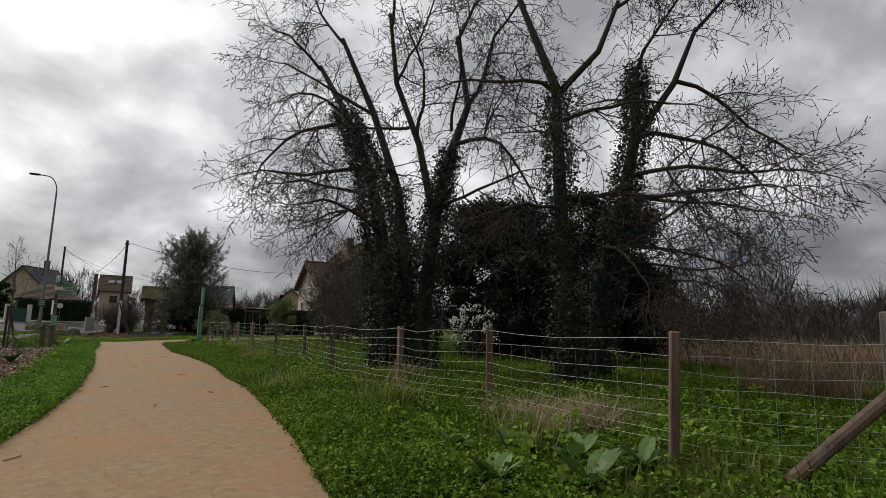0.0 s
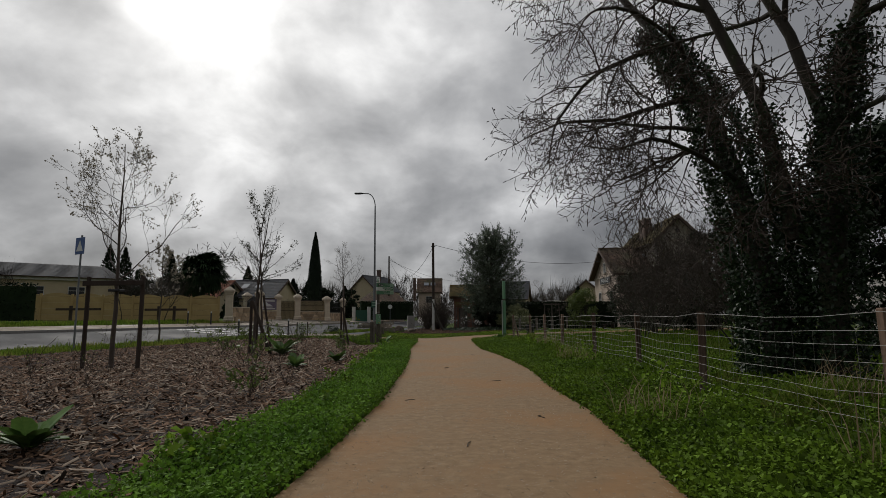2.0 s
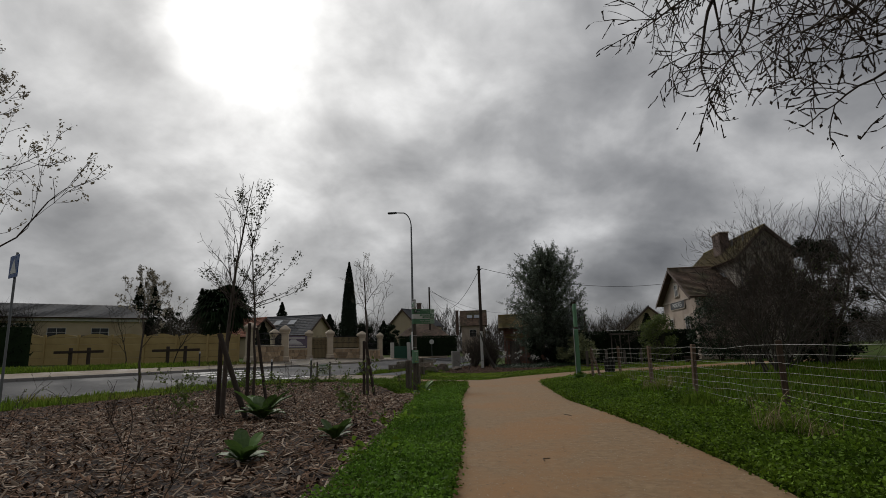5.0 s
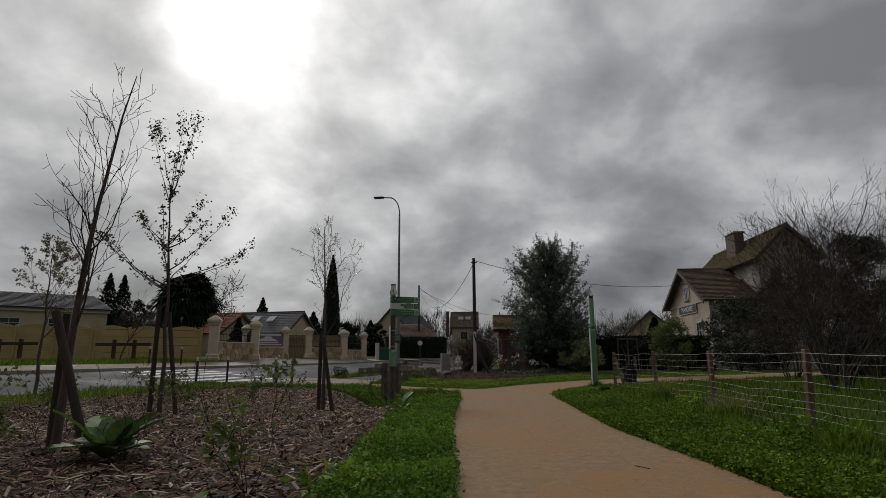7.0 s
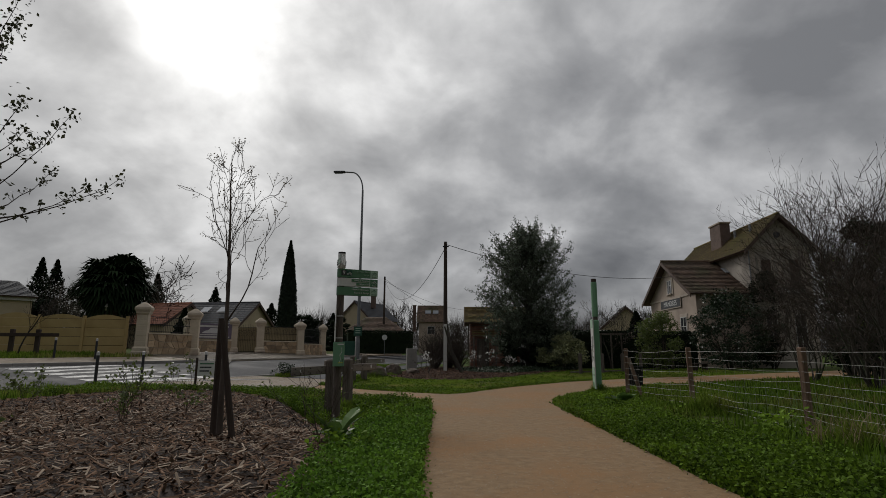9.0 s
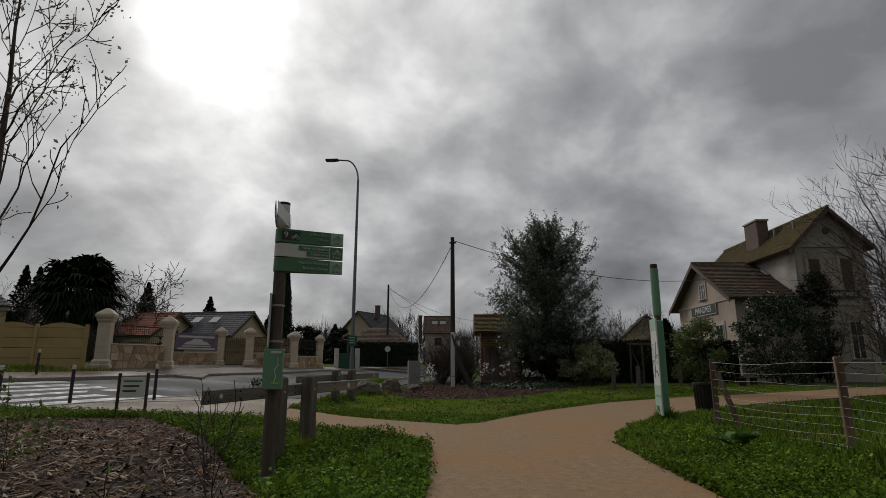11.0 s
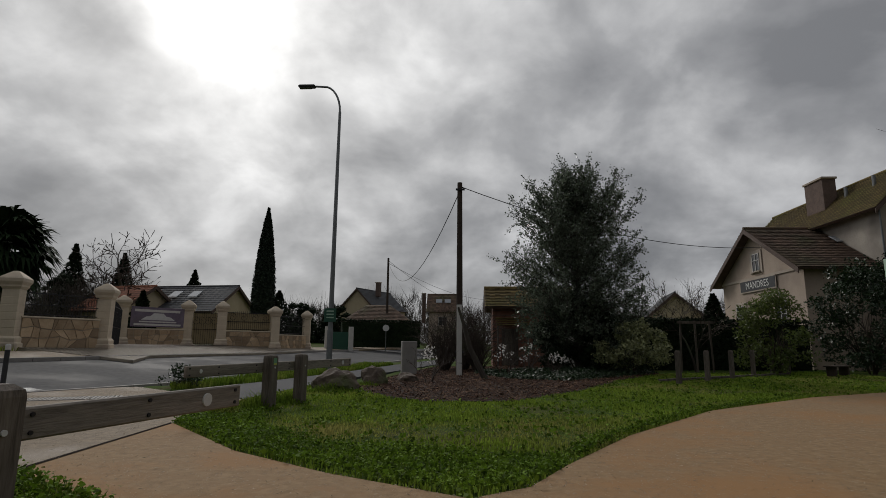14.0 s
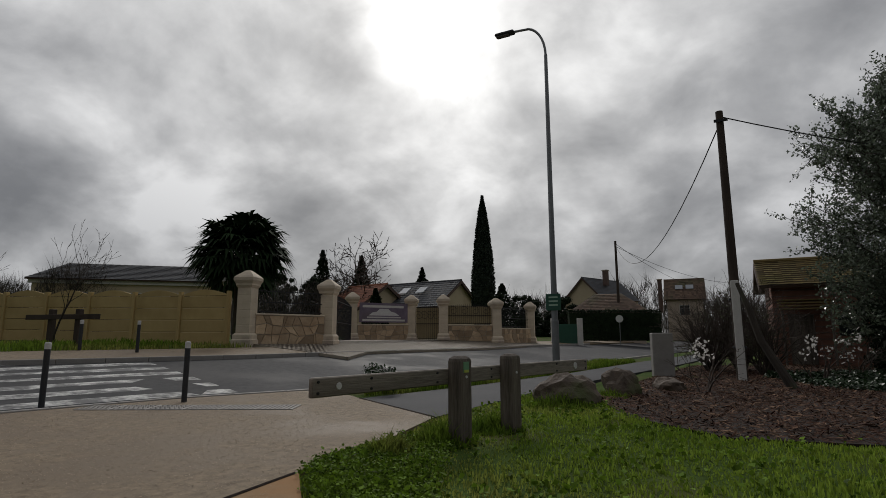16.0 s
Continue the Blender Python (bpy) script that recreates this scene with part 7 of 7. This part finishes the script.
# concrete panel fence along the far verge, panel by panel
pf = base_of("panel_wall", 0, 0, 0, 0, "ochre concrete panel wall with arched bay tops", "wall", kind="structure")
wa, wb = Vector((-19.7, 50.6, 0)), Vector((-43.5, 44.0, 0))
d_ = wb - wa
nb = 11
wl = d_.length / nb
turn = math.degrees(math.atan2(d_.y, d_.x))
for k in range(nb + 1):
    p = wa + d_ * k / nb
    z0 = float(terrain(p.x, p.y))
    post = part("wall_post", a_box(-0.07, 0.07, -0.1, 0.1, -0.2, 2.15, 0.01), "fence_panel", pf)
    post.matrix_basis = pose(p.x, p.y, z0, 0, 0, turn)
    if k == nb:
        break
    q = wa + d_ * (k + 0.5) / nb
    z0 = float(terrain(q.x, q.y)) - 0.05
    for j in range(4):
        s = part("slab", a_box(-wl / 2 + 0.07, wl / 2 - 0.07, -0.03, 0.03, 0.02 + 0.5 * j, 0.5 + 0.5 * j, 0.012), "fence_panel", pf)
        s.matrix_basis = pose(q.x, q.y, z0, 0, 0, turn)
    arch = [(-wl / 2 + 0.07, 2.02)] + [(-wl / 2 + 0.07 + (wl - 0.14) * t / 8, 2.06 + 0.22 * math.sin(math.pi * t / 8)) for t in range(9)] + [(wl / 2 - 0.07, 2.02)]
    top = part("arched_slab", prism(arch, -0.03, 0.03), "fence_panel", pf)
    top.matrix_basis = pose(q.x, q.y, z0, 0, 0, turn) @ pose(0, 0, 0, 90, 0, 0)


# ---- houses ----
def roof_plane(root, mat, e0, e1, r0, r1, courses, name="roof_slope"):
    """One slope laid in overlapping courses, from the eave e0-e1 to the ridge r0-r1."""
    e0, e1, r0, r1 = (Vector(p) for p in (e0, e1, r0, r1))
    nrm = (e1 - e0).cross(r0 - e0).normalized()
    if nrm.z < 0:
        nrm = -nrm
    v_, f_ = [], []
    for k in range(courses):
        t0, t1 = k / courses, min(1, (k + 1.12) / courses)
        lo0, lo1 = e0.lerp(r0, t0) + nrm * 0.05, e1.lerp(r1, t0) + nrm * 0.05
        hi0, hi1 = e0.lerp(r0, t1), e1.lerp(r1, t1)
        n_ = max(2, int((lo1 - lo0).length / 0.3))
        for i in range(n_):
            s0, s1 = i / n_, (i + 1) / n_
            q = [lo0.lerp(lo1, s0), lo0.lerp(lo1, s1), hi0.lerp(hi1, s1), hi0.lerp(hi1, s0)]
            i0 = len(v_)
            v_ += [tuple(p + nrm * (0.012 if i % 2 else 0)) for p in q]
            f_.append((i0, i0 + 1, i0 + 2, i0 + 3))
    fast_mesh(name, np.array(v_), f_, mat, root)
    under = [e0, e1, r1, r0]
    link_mesh("roof_boarding", [tuple(p - nrm * 0.12) for p in under] + [tuple(p - nrm * 0.01) for p in under], [(3, 2, 1, 0), (4, 5, 6, 7), (0, 1, 5, 4), (1, 2, 6, 5), (2, 3, 7, 6), (3, 0, 4, 7)], "brown_paint", root)


def window(root, m, w, h, name="window", shutters=None, sill=True):
    """A window in a wall's face: m has x along the wall, y out of it, z up."""
    win = part(name, a_box(-w / 2, w / 2, -0.02, 0.012, 0, h), "glass", root, "dark window")
    win.matrix_basis = m
    for nm, x0, x1, z0, z1 in (("frame", -w / 2 - 0.06, -w / 2, -0.03, h + 0.06), ("frame", w / 2, w / 2 + 0.06, -0.03, h + 0.06), ("frame", -w / 2, w / 2, h, h + 0.06), ("mullion", -0.025, 0.025, 0, h), ("transom", -w / 2, w / 2, h * 0.62, h * 0.62 + 0.04)):
        part(nm, a_box(x0, x1, -0.02, 0.04, z0, z1), "frame_white", win)
    if sill:
        part("sill", a_box(-w / 2 - 0.12, w / 2 + 0.12, -0.02, 0.12, -0.1, -0.02, 0.01), "trim_stone", win)
    if shutters:
        for sx in (-1, 1):
            part("shutter", a_box(sx * (w / 2 + 0.07) - (w / 2 if sx < 0 else 0), sx * (w / 2 + 0.07) + (w / 2 if sx > 0 else 0), 0.0, 0.04, -0.02, h), shutters, win)
    return win


def gable_block(name, x, y, z0, turn, w, d, eave, ridge, wall, roof, label, over=0.4, courses=10, category="house"):
    """A gabled body: the gable looks along local -y, the ridge runs along y."""
    root = base_of(name, x, y, z0, turn, label, category)
    bm = bmesh.new()
    ring = [(-w / 2, 0), (w / 2, 0), (w / 2, eave), (0, ridge), (-w / 2, eave)]
    f0 = [bm.verts.new((px_, 0, pz)) for px_, pz in ring]
    f1 = [bm.verts.new((px_, d, pz)) for px_, pz in ring]
    bm.faces.new(f0)
    bm.faces.new(f1[::-1])
    for i in range(5):
        bm.faces.new((f0[i], f1[i], f1[(i + 1) % 5], f0[(i + 1) % 5]))
    bmesh.ops.recalc_face_normals(bm, faces=bm.faces)
    part("wall", bm, wall, root)
    s = (ridge - eave) / (w / 2)
    lo = eave - over * s
    for sx in (-1, 1):
        roof_plane(root, roof, (sx * (w / 2 + over), -over, lo + 0.08), (sx * (w / 2 + over), d + over, lo + 0.08), (0, -over, ridge + 0.1), (0, d + over, ridge + 0.1), courses)
        bm = bmesh.new()
        a0, a1 = Vector((sx * (w / 2 + over), -over - 0.02, lo)), Vector((0, -over - 0.02, ridge + 0.02))
        vs = [bm.verts.new(p) for p in (a0, a1, a1 + Vector((0, 0, -0.24)), a0 + Vector((0, 0, -0.24)))]
        ws = [bm.verts.new(p.co + Vector((0, 0.05, 0))) for p in vs]
        bm.faces.new(vs)
        bm.faces.new(ws[::-1])
        for i in range(4):
            bm.faces.new((vs[i], ws[i], ws[(i + 1) % 4], vs[(i + 1) % 4]))
        bmesh.ops.recalc_face_normals(bm, faces=bm.faces)
        part("bargeboard", bm, "brown_paint", root)
    part("ridge_cap", a_rod((0, -over, ridge + 0.12), (0, d + over, ridge + 0.12), 0.1, 0.1, 8), roof, root)
    return root


FRONT = lambda x_, z_, y_=0.0: pose(x_, y_, z_, 0, 0, 180)


def chimney(root, x, y, z0, z1, w, d, mat="old_brick"):
    part("chimney", a_box(x - w / 2, x + w / 2, y - d / 2, y + d / 2, z0, z1, 0.02), mat, root)
    part("chimney_cap", a_box(x - w / 2 - 0.08, x + w / 2 + 0.08, y - d / 2 - 0.08, y + d / 2 + 0.08, z1, z1 + 0.14, 0.02), "trim_stone", root)


# the old station: low wing with its gable to the road, taller main block
wing = gable_block("station_wing", 17.5, 65.45, 0, -90, 9.6, 5.6, 5.75, 8.6, "pink_render", "tile_brown", "old station wing with faded pink render and brown tiles", 0.65, 24)
window(wing, FRONT(0.05, 5.95, -0.062), 0.75, 1.05)
part("window_surround", a_box(-0.75, 0.75, -0.06, 0.0, 5.8, 7.25, 0.02), "trim_stone", wing)
for x_ in (-2.4, 2.4):
    window(wing, FRONT(x_, 1.9, -0.052), 1.0, 1.9)
    part("window_surround", a_box(x_ - 0.75, x_ + 0.75, -0.05, 0.0, 1.7, 4.1, 0.02), "trim_stone", wing)
part("string_course", a_box(-4.85, 4.85, -0.07, 0.0, 5.45, 5.6), "trim_stone", wing)
nb_ = part("name_board", a_box(-2.1, 2.1, -0.1, -0.06, 4.75, 5.42), "bollard_dark", wing, "dark name board with pale letters")
part("name_frame", a_box(-2.18, 2.18, -0.09, -0.062, 4.67, 5.5), "trim_stone", wing)
lettering("name_letters", "MANDRES", 0.62, pose(0, -0.104, 5.08, 90, 0, 0), "white_sign", wing)
part("roof_window", a_box(-2.6, -1.7, 3.0, 4.0, 0, 0.06), "skylight", wing).matrix_basis = pose(2.0, 0.6, 7.62, 0, 31, 0) @ pose(2.15, 0, 0)
main = gable_block("station_house", 23.6, 60.0, 0, 0, 4.4, 13.5, 9.1, 11.3, "grey_render", "tile_moss", "two-storey old station house with grey render and mossy roof", 0.6, 22)
for x_ in (-1.0, 1.05):
    part("closed_shutter", a_box(x_ - 0.34, x_ + 0.34, -0.03, 0.0, 5.9, 7.95, 0.008), "brown_paint", main, "closed brown slatted shutters")
    for k in range(14):
        part("shutter_slat", a_box(x_ - 0.3, x_ + 0.3, -0.045, -0.03, 5.98 + 0.14 * k, 6.04 + 0.14 * k), "brown_paint", main)
    window(main, FRONT(x_, 1.5), 0.72, 2.3, shutters=None)
for z in (4.9, 8.75):
    part("string_course", a_box(-2.25, 2.25, -0.08, 0.0, z, z + 0.2), "trim_stone", main)
for x_ in (-2.0, 2.0):
    part("quoin", a_box(x_ - 0.22, x_ + 0.22, -0.06, 0.0, 0, 8.9), "trim_stone", main)
part("round_window", a_rod((0, -0.04, 9.85), (0, 0.02, 9.85), 0.36, 0.36, 22), "trim_stone", main)
part("round_window_pane", a_rod((0, -0.06, 9.85), (0, -0.03, 9.85), 0.25, 0.25, 22), "glass", main)
part("name_board", a_box(-0.75, 1.55, -0.14, -0.1, 5.32, 5.85), "bollard_dark", main, "dark name board with pale letters")
lettering("name_letters", "MANDRES", 0.42, pose(0.4, -0.146, 5.58, 90, 0, 0), "white_sign", main)
part("downpipe", a_rod((-2.25, -0.1, 0.2), (-2.25, -0.1, 8.6), 0.05, 0.05, 8), "steel_grey", main)
for x_ in (-1.0, 1.05):
    for z0_, z1_ in ((5.75, 8.1), (1.35, 4.0)):
        for sx in (-1, 1):
            part("window_surround", a_box(x_ + sx * 0.5 - 0.08, x_ + sx * 0.5 + 0.08, -0.05, 0.0, z0_, z1_, 0.01), "trim_stone", main)
part("wall_ornament", a_box(-0.18, 0.22, -0.05, 0.0, 6.1, 7.8, 0.04), "trim_stone", main)
chimney(main, -1.1, 6.3, 8.6, 12.0, 0.85, 1.9)
for y_ in (1.8, 4.2):
    part("roof_vent", a_rod((-0.9, y_, 10.0), (-0.9, y_, 11.1), 0.1, 0.1, 8), "steel_grey", main)
lan = part("wall_lantern", a_box(0.9, 1.1, -0.5, -0.3, 3.2, 3.6, 0.03), "iron", main)

# brick shed by the pole
shed = gable_block("brick_shed", 0.5, 62.6, 0, -90, 3.2, 4.4, 3.45, 4.4, "brick", "tile_moss", "small red brick shed with a mossy tiled roof", 0.45, 12, "shed")
for k in range(5):
    part("lattice", a_box(-0.7 + 0.3 * k, -0.62 + 0.3 * k, -0.04, 0.0, 2.9, 3.5), "old_brick", shed)
part("lattice_rail", a_box(-1.1, 1.1, -0.05, 0.0, 2.75, 2.86), "brown_paint", shed)
part("shed_door", a_box(1.6, 1.65, 0.5, 1.4, 0.05, 2.05, 0.01), "grey_wood", shed, "old grey board door")
part("shed_window", a_box(1.6, 1.64, 2.2, 2.8, 1.2, 2.0, 0.01), "glass", shed)
for k in range(4):
    part("porch_tiles", a_box(1.55 + 0.24 * k, 1.85 + 0.24 * k, 0.15, 2.0, 2.62 - 0.13 * k, 2.68 - 0.13 * k, 0.01), "tile_moss", shed)
for y_ in (0.25, 1.9):
    part("porch_post", a_rod((2.3, y_, 0), (2.3, y_, 2.2), 0.045, 0.045, 8), "grey_wood", shed)
for z in range(12):
    part("brick_band", a_box(-1.62, 1.622, -0.022, 4.42, 0.3 + z * 0.25, 0.34 + z * 0.25), "old_brick", shed)
mc = part("meter_cabinet", a_box(-0.3, 0.3, -0.2, 0.2, 0, 1.3, 0.02), "kerb")
mc.matrix_world = pose(-3.2, 52.3, 0, 0, 0, 15)
tagged(mc, "grey concrete meter cabinet at the bed's edge", "cabinet")

# houses along the road and behind the garden wall
ha = gable_block("house", -19.3, 117, 0.9, -22, 6.6, 10, 5.9, 9.0, "cream_render", "slate", "cream rendered house with a dark slate roof", 0.3, 14)
chimney(ha, 1.5, 4, 8, 10.3, 0.7, 0.7)
hb = gable_block("house", -3.1, 120, 0.6, 92, 6.0, 4.6, 5.9, 8.6, "pink_render", "tile_brown", "brown-roofed house with two roof windows", 0.4, 12)
for y_ in (1.6, 3.0):
    part("roof_window", a_box(-0.45, 0.45, -0.5, 0.5, 0, 0.08), "skylight", hb).matrix_basis = pose(-1.5, y_, 7.45, 0, -42, 0)
chimney(hb, 0.6, 5.6, 4, 8.8, 0.6, 0.6)
window(hb, pose(-3.0, 2.4, 3.5, 0, 0, -90), 1.2, 1.3)
hc = base_of("house", -12.1, 96, 0.7, 8, "low house with a hipped brown-red tiled roof behind the hedge", "house")
part("wall", a_box(-3.6, 3.6, -3, 3, -0.3, 3.1), "pink_render", hc)
roof_plane(hc, "tile_brown", (-4.1, -3.5, 2.95), (4.1, -3.5, 2.95), (-1.4, 0, 5.1), (1.4, 0, 5.1), 12)
roof_plane(hc, "tile_brown", (4.1, -3.5, 2.95), (4.1, 3.5, 2.95), (1.4, 0, 5.1), (1.4, 0.02, 5.1), 12)
roof_plane(hc, "tile_brown", (-4.1, 3.5, 2.95), (-4.1, -3.5, 2.95), (-1.4, 0.02, 5.1), (-1.4, 0, 5.1), 12)
roof_plane(hc, "tile_brown", (4.1, 3.5, 2.95), (-4.1, 3.5, 2.95), (1.4, 0, 5.1), (-1.4, 0, 5.1), 12)
hd = gable_block("house", -25.0, 84.6, 0.9, 82, 8.0, 9.0, 3.3, 5.9, "cream_render", "slate", "low cream house with dark roof and roof windows", 0.4, 12)
for y_ in (3.2, 5.4):
    part("roof_window", a_box(-0.6, 0.6, -0.5, 0.5, 0, 0.08), "skylight", hd).matrix_basis = pose(-2.0, y_, 5.0, 0, -33, 0)
he = gable_block("house", -31.6, 81, 0.9, 75, 7.0, 5.5, 3.2, 5.5, "cream_render", "tile_red", "low house with a red tiled roof behind the wall", 0.4, 12)
hf = gable_block("house", 12, 92, 0, 78, 7.0, 8.0, 4.0, 6.6, "cream_render", "slate", "grey-roofed house behind the hedge", 0.4, 10)
hg = gable_block("house", 20.5, 88, 0, -10, 7.0, 8.0, 3.6, 6.6, "cream_render", "slate", "pale gabled house behind the hedge", 0.4, 10)
a_, b_ = Vector((-53.0, 59.5, 0)), Vector((-41.5, 70.3, 0))
lbd = base_of("long_building", a_.x, a_.y, 1.2, math.degrees(math.atan2((b_ - a_).y, (b_ - a_).x)), "long cream building with a low dark slate roof behind the wall", "building")
L = (b_ - a_).length
part("wall", a_box(0, L, 0, 8, -0.3, 5.0), "cream_render", lbd)
roof_plane(lbd, "slate", (-0.4, -0.5, 4.95), (L + 0.4, -0.5, 4.95), (1.6, 3.2, 6.7), (L - 1.2, 3.2, 6.7), 12)
roof_plane(lbd, "slate", (L + 0.4, -0.5, 4.95), (L + 0.4, 8.5, 4.95), (L - 1.2, 3.2, 6.7), (L - 1.2, 5.0, 6.7), 10)
roof_plane(lbd, "slate", (-0.4, 8.5, 4.95), (-0.4, -0.5, 4.95), (1.6, 5.0, 6.7), (1.6, 3.2, 6.7), 10)
part("cornice", a_box(-0.2, L + 0.2, -0.25, 0, 4.55, 4.9, 0.03), "frame_white", lbd)
for x_ in (3.5, 7.5, 11.5):
    window(lbd, pose(x_, 0, 2.6, 0, 0, 180), 1.6, 1.2)
part("ornament", a_box(L * 0.62, L * 0.62 + 1.2, -0.1, 0, 2.6, 3.0), "iron", lbd)

# roadside gate, posts and garden lamp beyond the pillars
gt = base_of("driveway_gate", -12.2, 77.2, 0.5, 20, "dark green solid driveway gate", "gate")
part("leaf", a_box(-0.8, 0.8, -0.04, 0.04, 0.05, 1.65, 0.01), "dark_green", gt)
for sx in (-1.02, 1.02):
    part("gate_post", a_box(sx - 0.2, sx + 0.2, -0.2, 0.2, -0.1, 2.1, 0.02), "frame_white", gt, "pale gate post")
gl = base_of("garden_lamp", -22.5, 52.8, 0.9, 0, "small black garden lantern on a post behind the wall", "lamp")
part("post", a_rod((0, 0, 0), (0, 0, 2.7), 0.04, 0.03, 8), "iron", gl)
part("lantern", turned([(0.05, 2.7), (0.16, 2.95), (0.12, 3.0), (0.02, 3.15)], 8), "white_band", gl)
rs = base_of("road_sign", -9.2, 84, 0.3, 0, "small road sign on a thin pole", "sign")
part("pole", a_rod((0, 0, -0.1), (0, 0, 2.6), 0.04, 0.04, 8), "steel_grey", rs)
part("plate", a_rod((0, -0.05, 2.4), (0, -0.03, 2.4), 0.32, 0.32, 18), "white_sign", rs)
bench = base_of("bench", 14.6, 54.2, 0, 35, "low dark timber bench on the lawn", "bench")
for k in range(3):
    part("plank", a_box(-0.8, 0.8, -0.22 + 0.15 * k, -0.09 + 0.15 * k, 0.4, 0.45, 0.008), "dark_wood", bench)
for sx in (-0.55, 0.55):
    part("leg", a_box(sx - 0.06, sx + 0.06, -0.18, 0.18, -0.05, 0.4, 0.01), "dark_wood", bench)
tent = base_of("garden_canopy", 11.4, 66.0, 0, 6, "white arched garden canopy on thin posts behind the hedge", "canopy")
bm = bmesh.new()
rows = [[bm.verts.new((-1.9 + 3.8 * k / 12, y_, 2.55 + 0.35 * math.sin(math.pi * k / 12) ** 0.7)) for k in range(13)] for y_ in (-1.4, 1.4)]
for k in range(12):
    bm.faces.new((rows[0][k], rows[0][k + 1], rows[1][k + 1], rows[1][k]))
bmesh.ops.solidify(bm, geom=bm.faces[:], thickness=0.05)
part("roof_sheet", bm, "frame_white", tent, "white sheet roof")
for sx in (-1.8, 1.8):
    for sy in (-1.3, 1.3):
        part("post", a_rod((sx, sy, -0.1), (sx, sy, 2.56), 0.04, 0.04, 8), "frame_white", tent)
scr = part("garden_screen", a_box(-0.9, 0.9, -0.03, 0.03, 0, 1.9, 0.01), "frame_white")
scr.matrix_world = pose(5.0, 60.2, 0, 0, 0, 8)
tagged(scr, "white garden screen behind the evergreen tree", "screen")
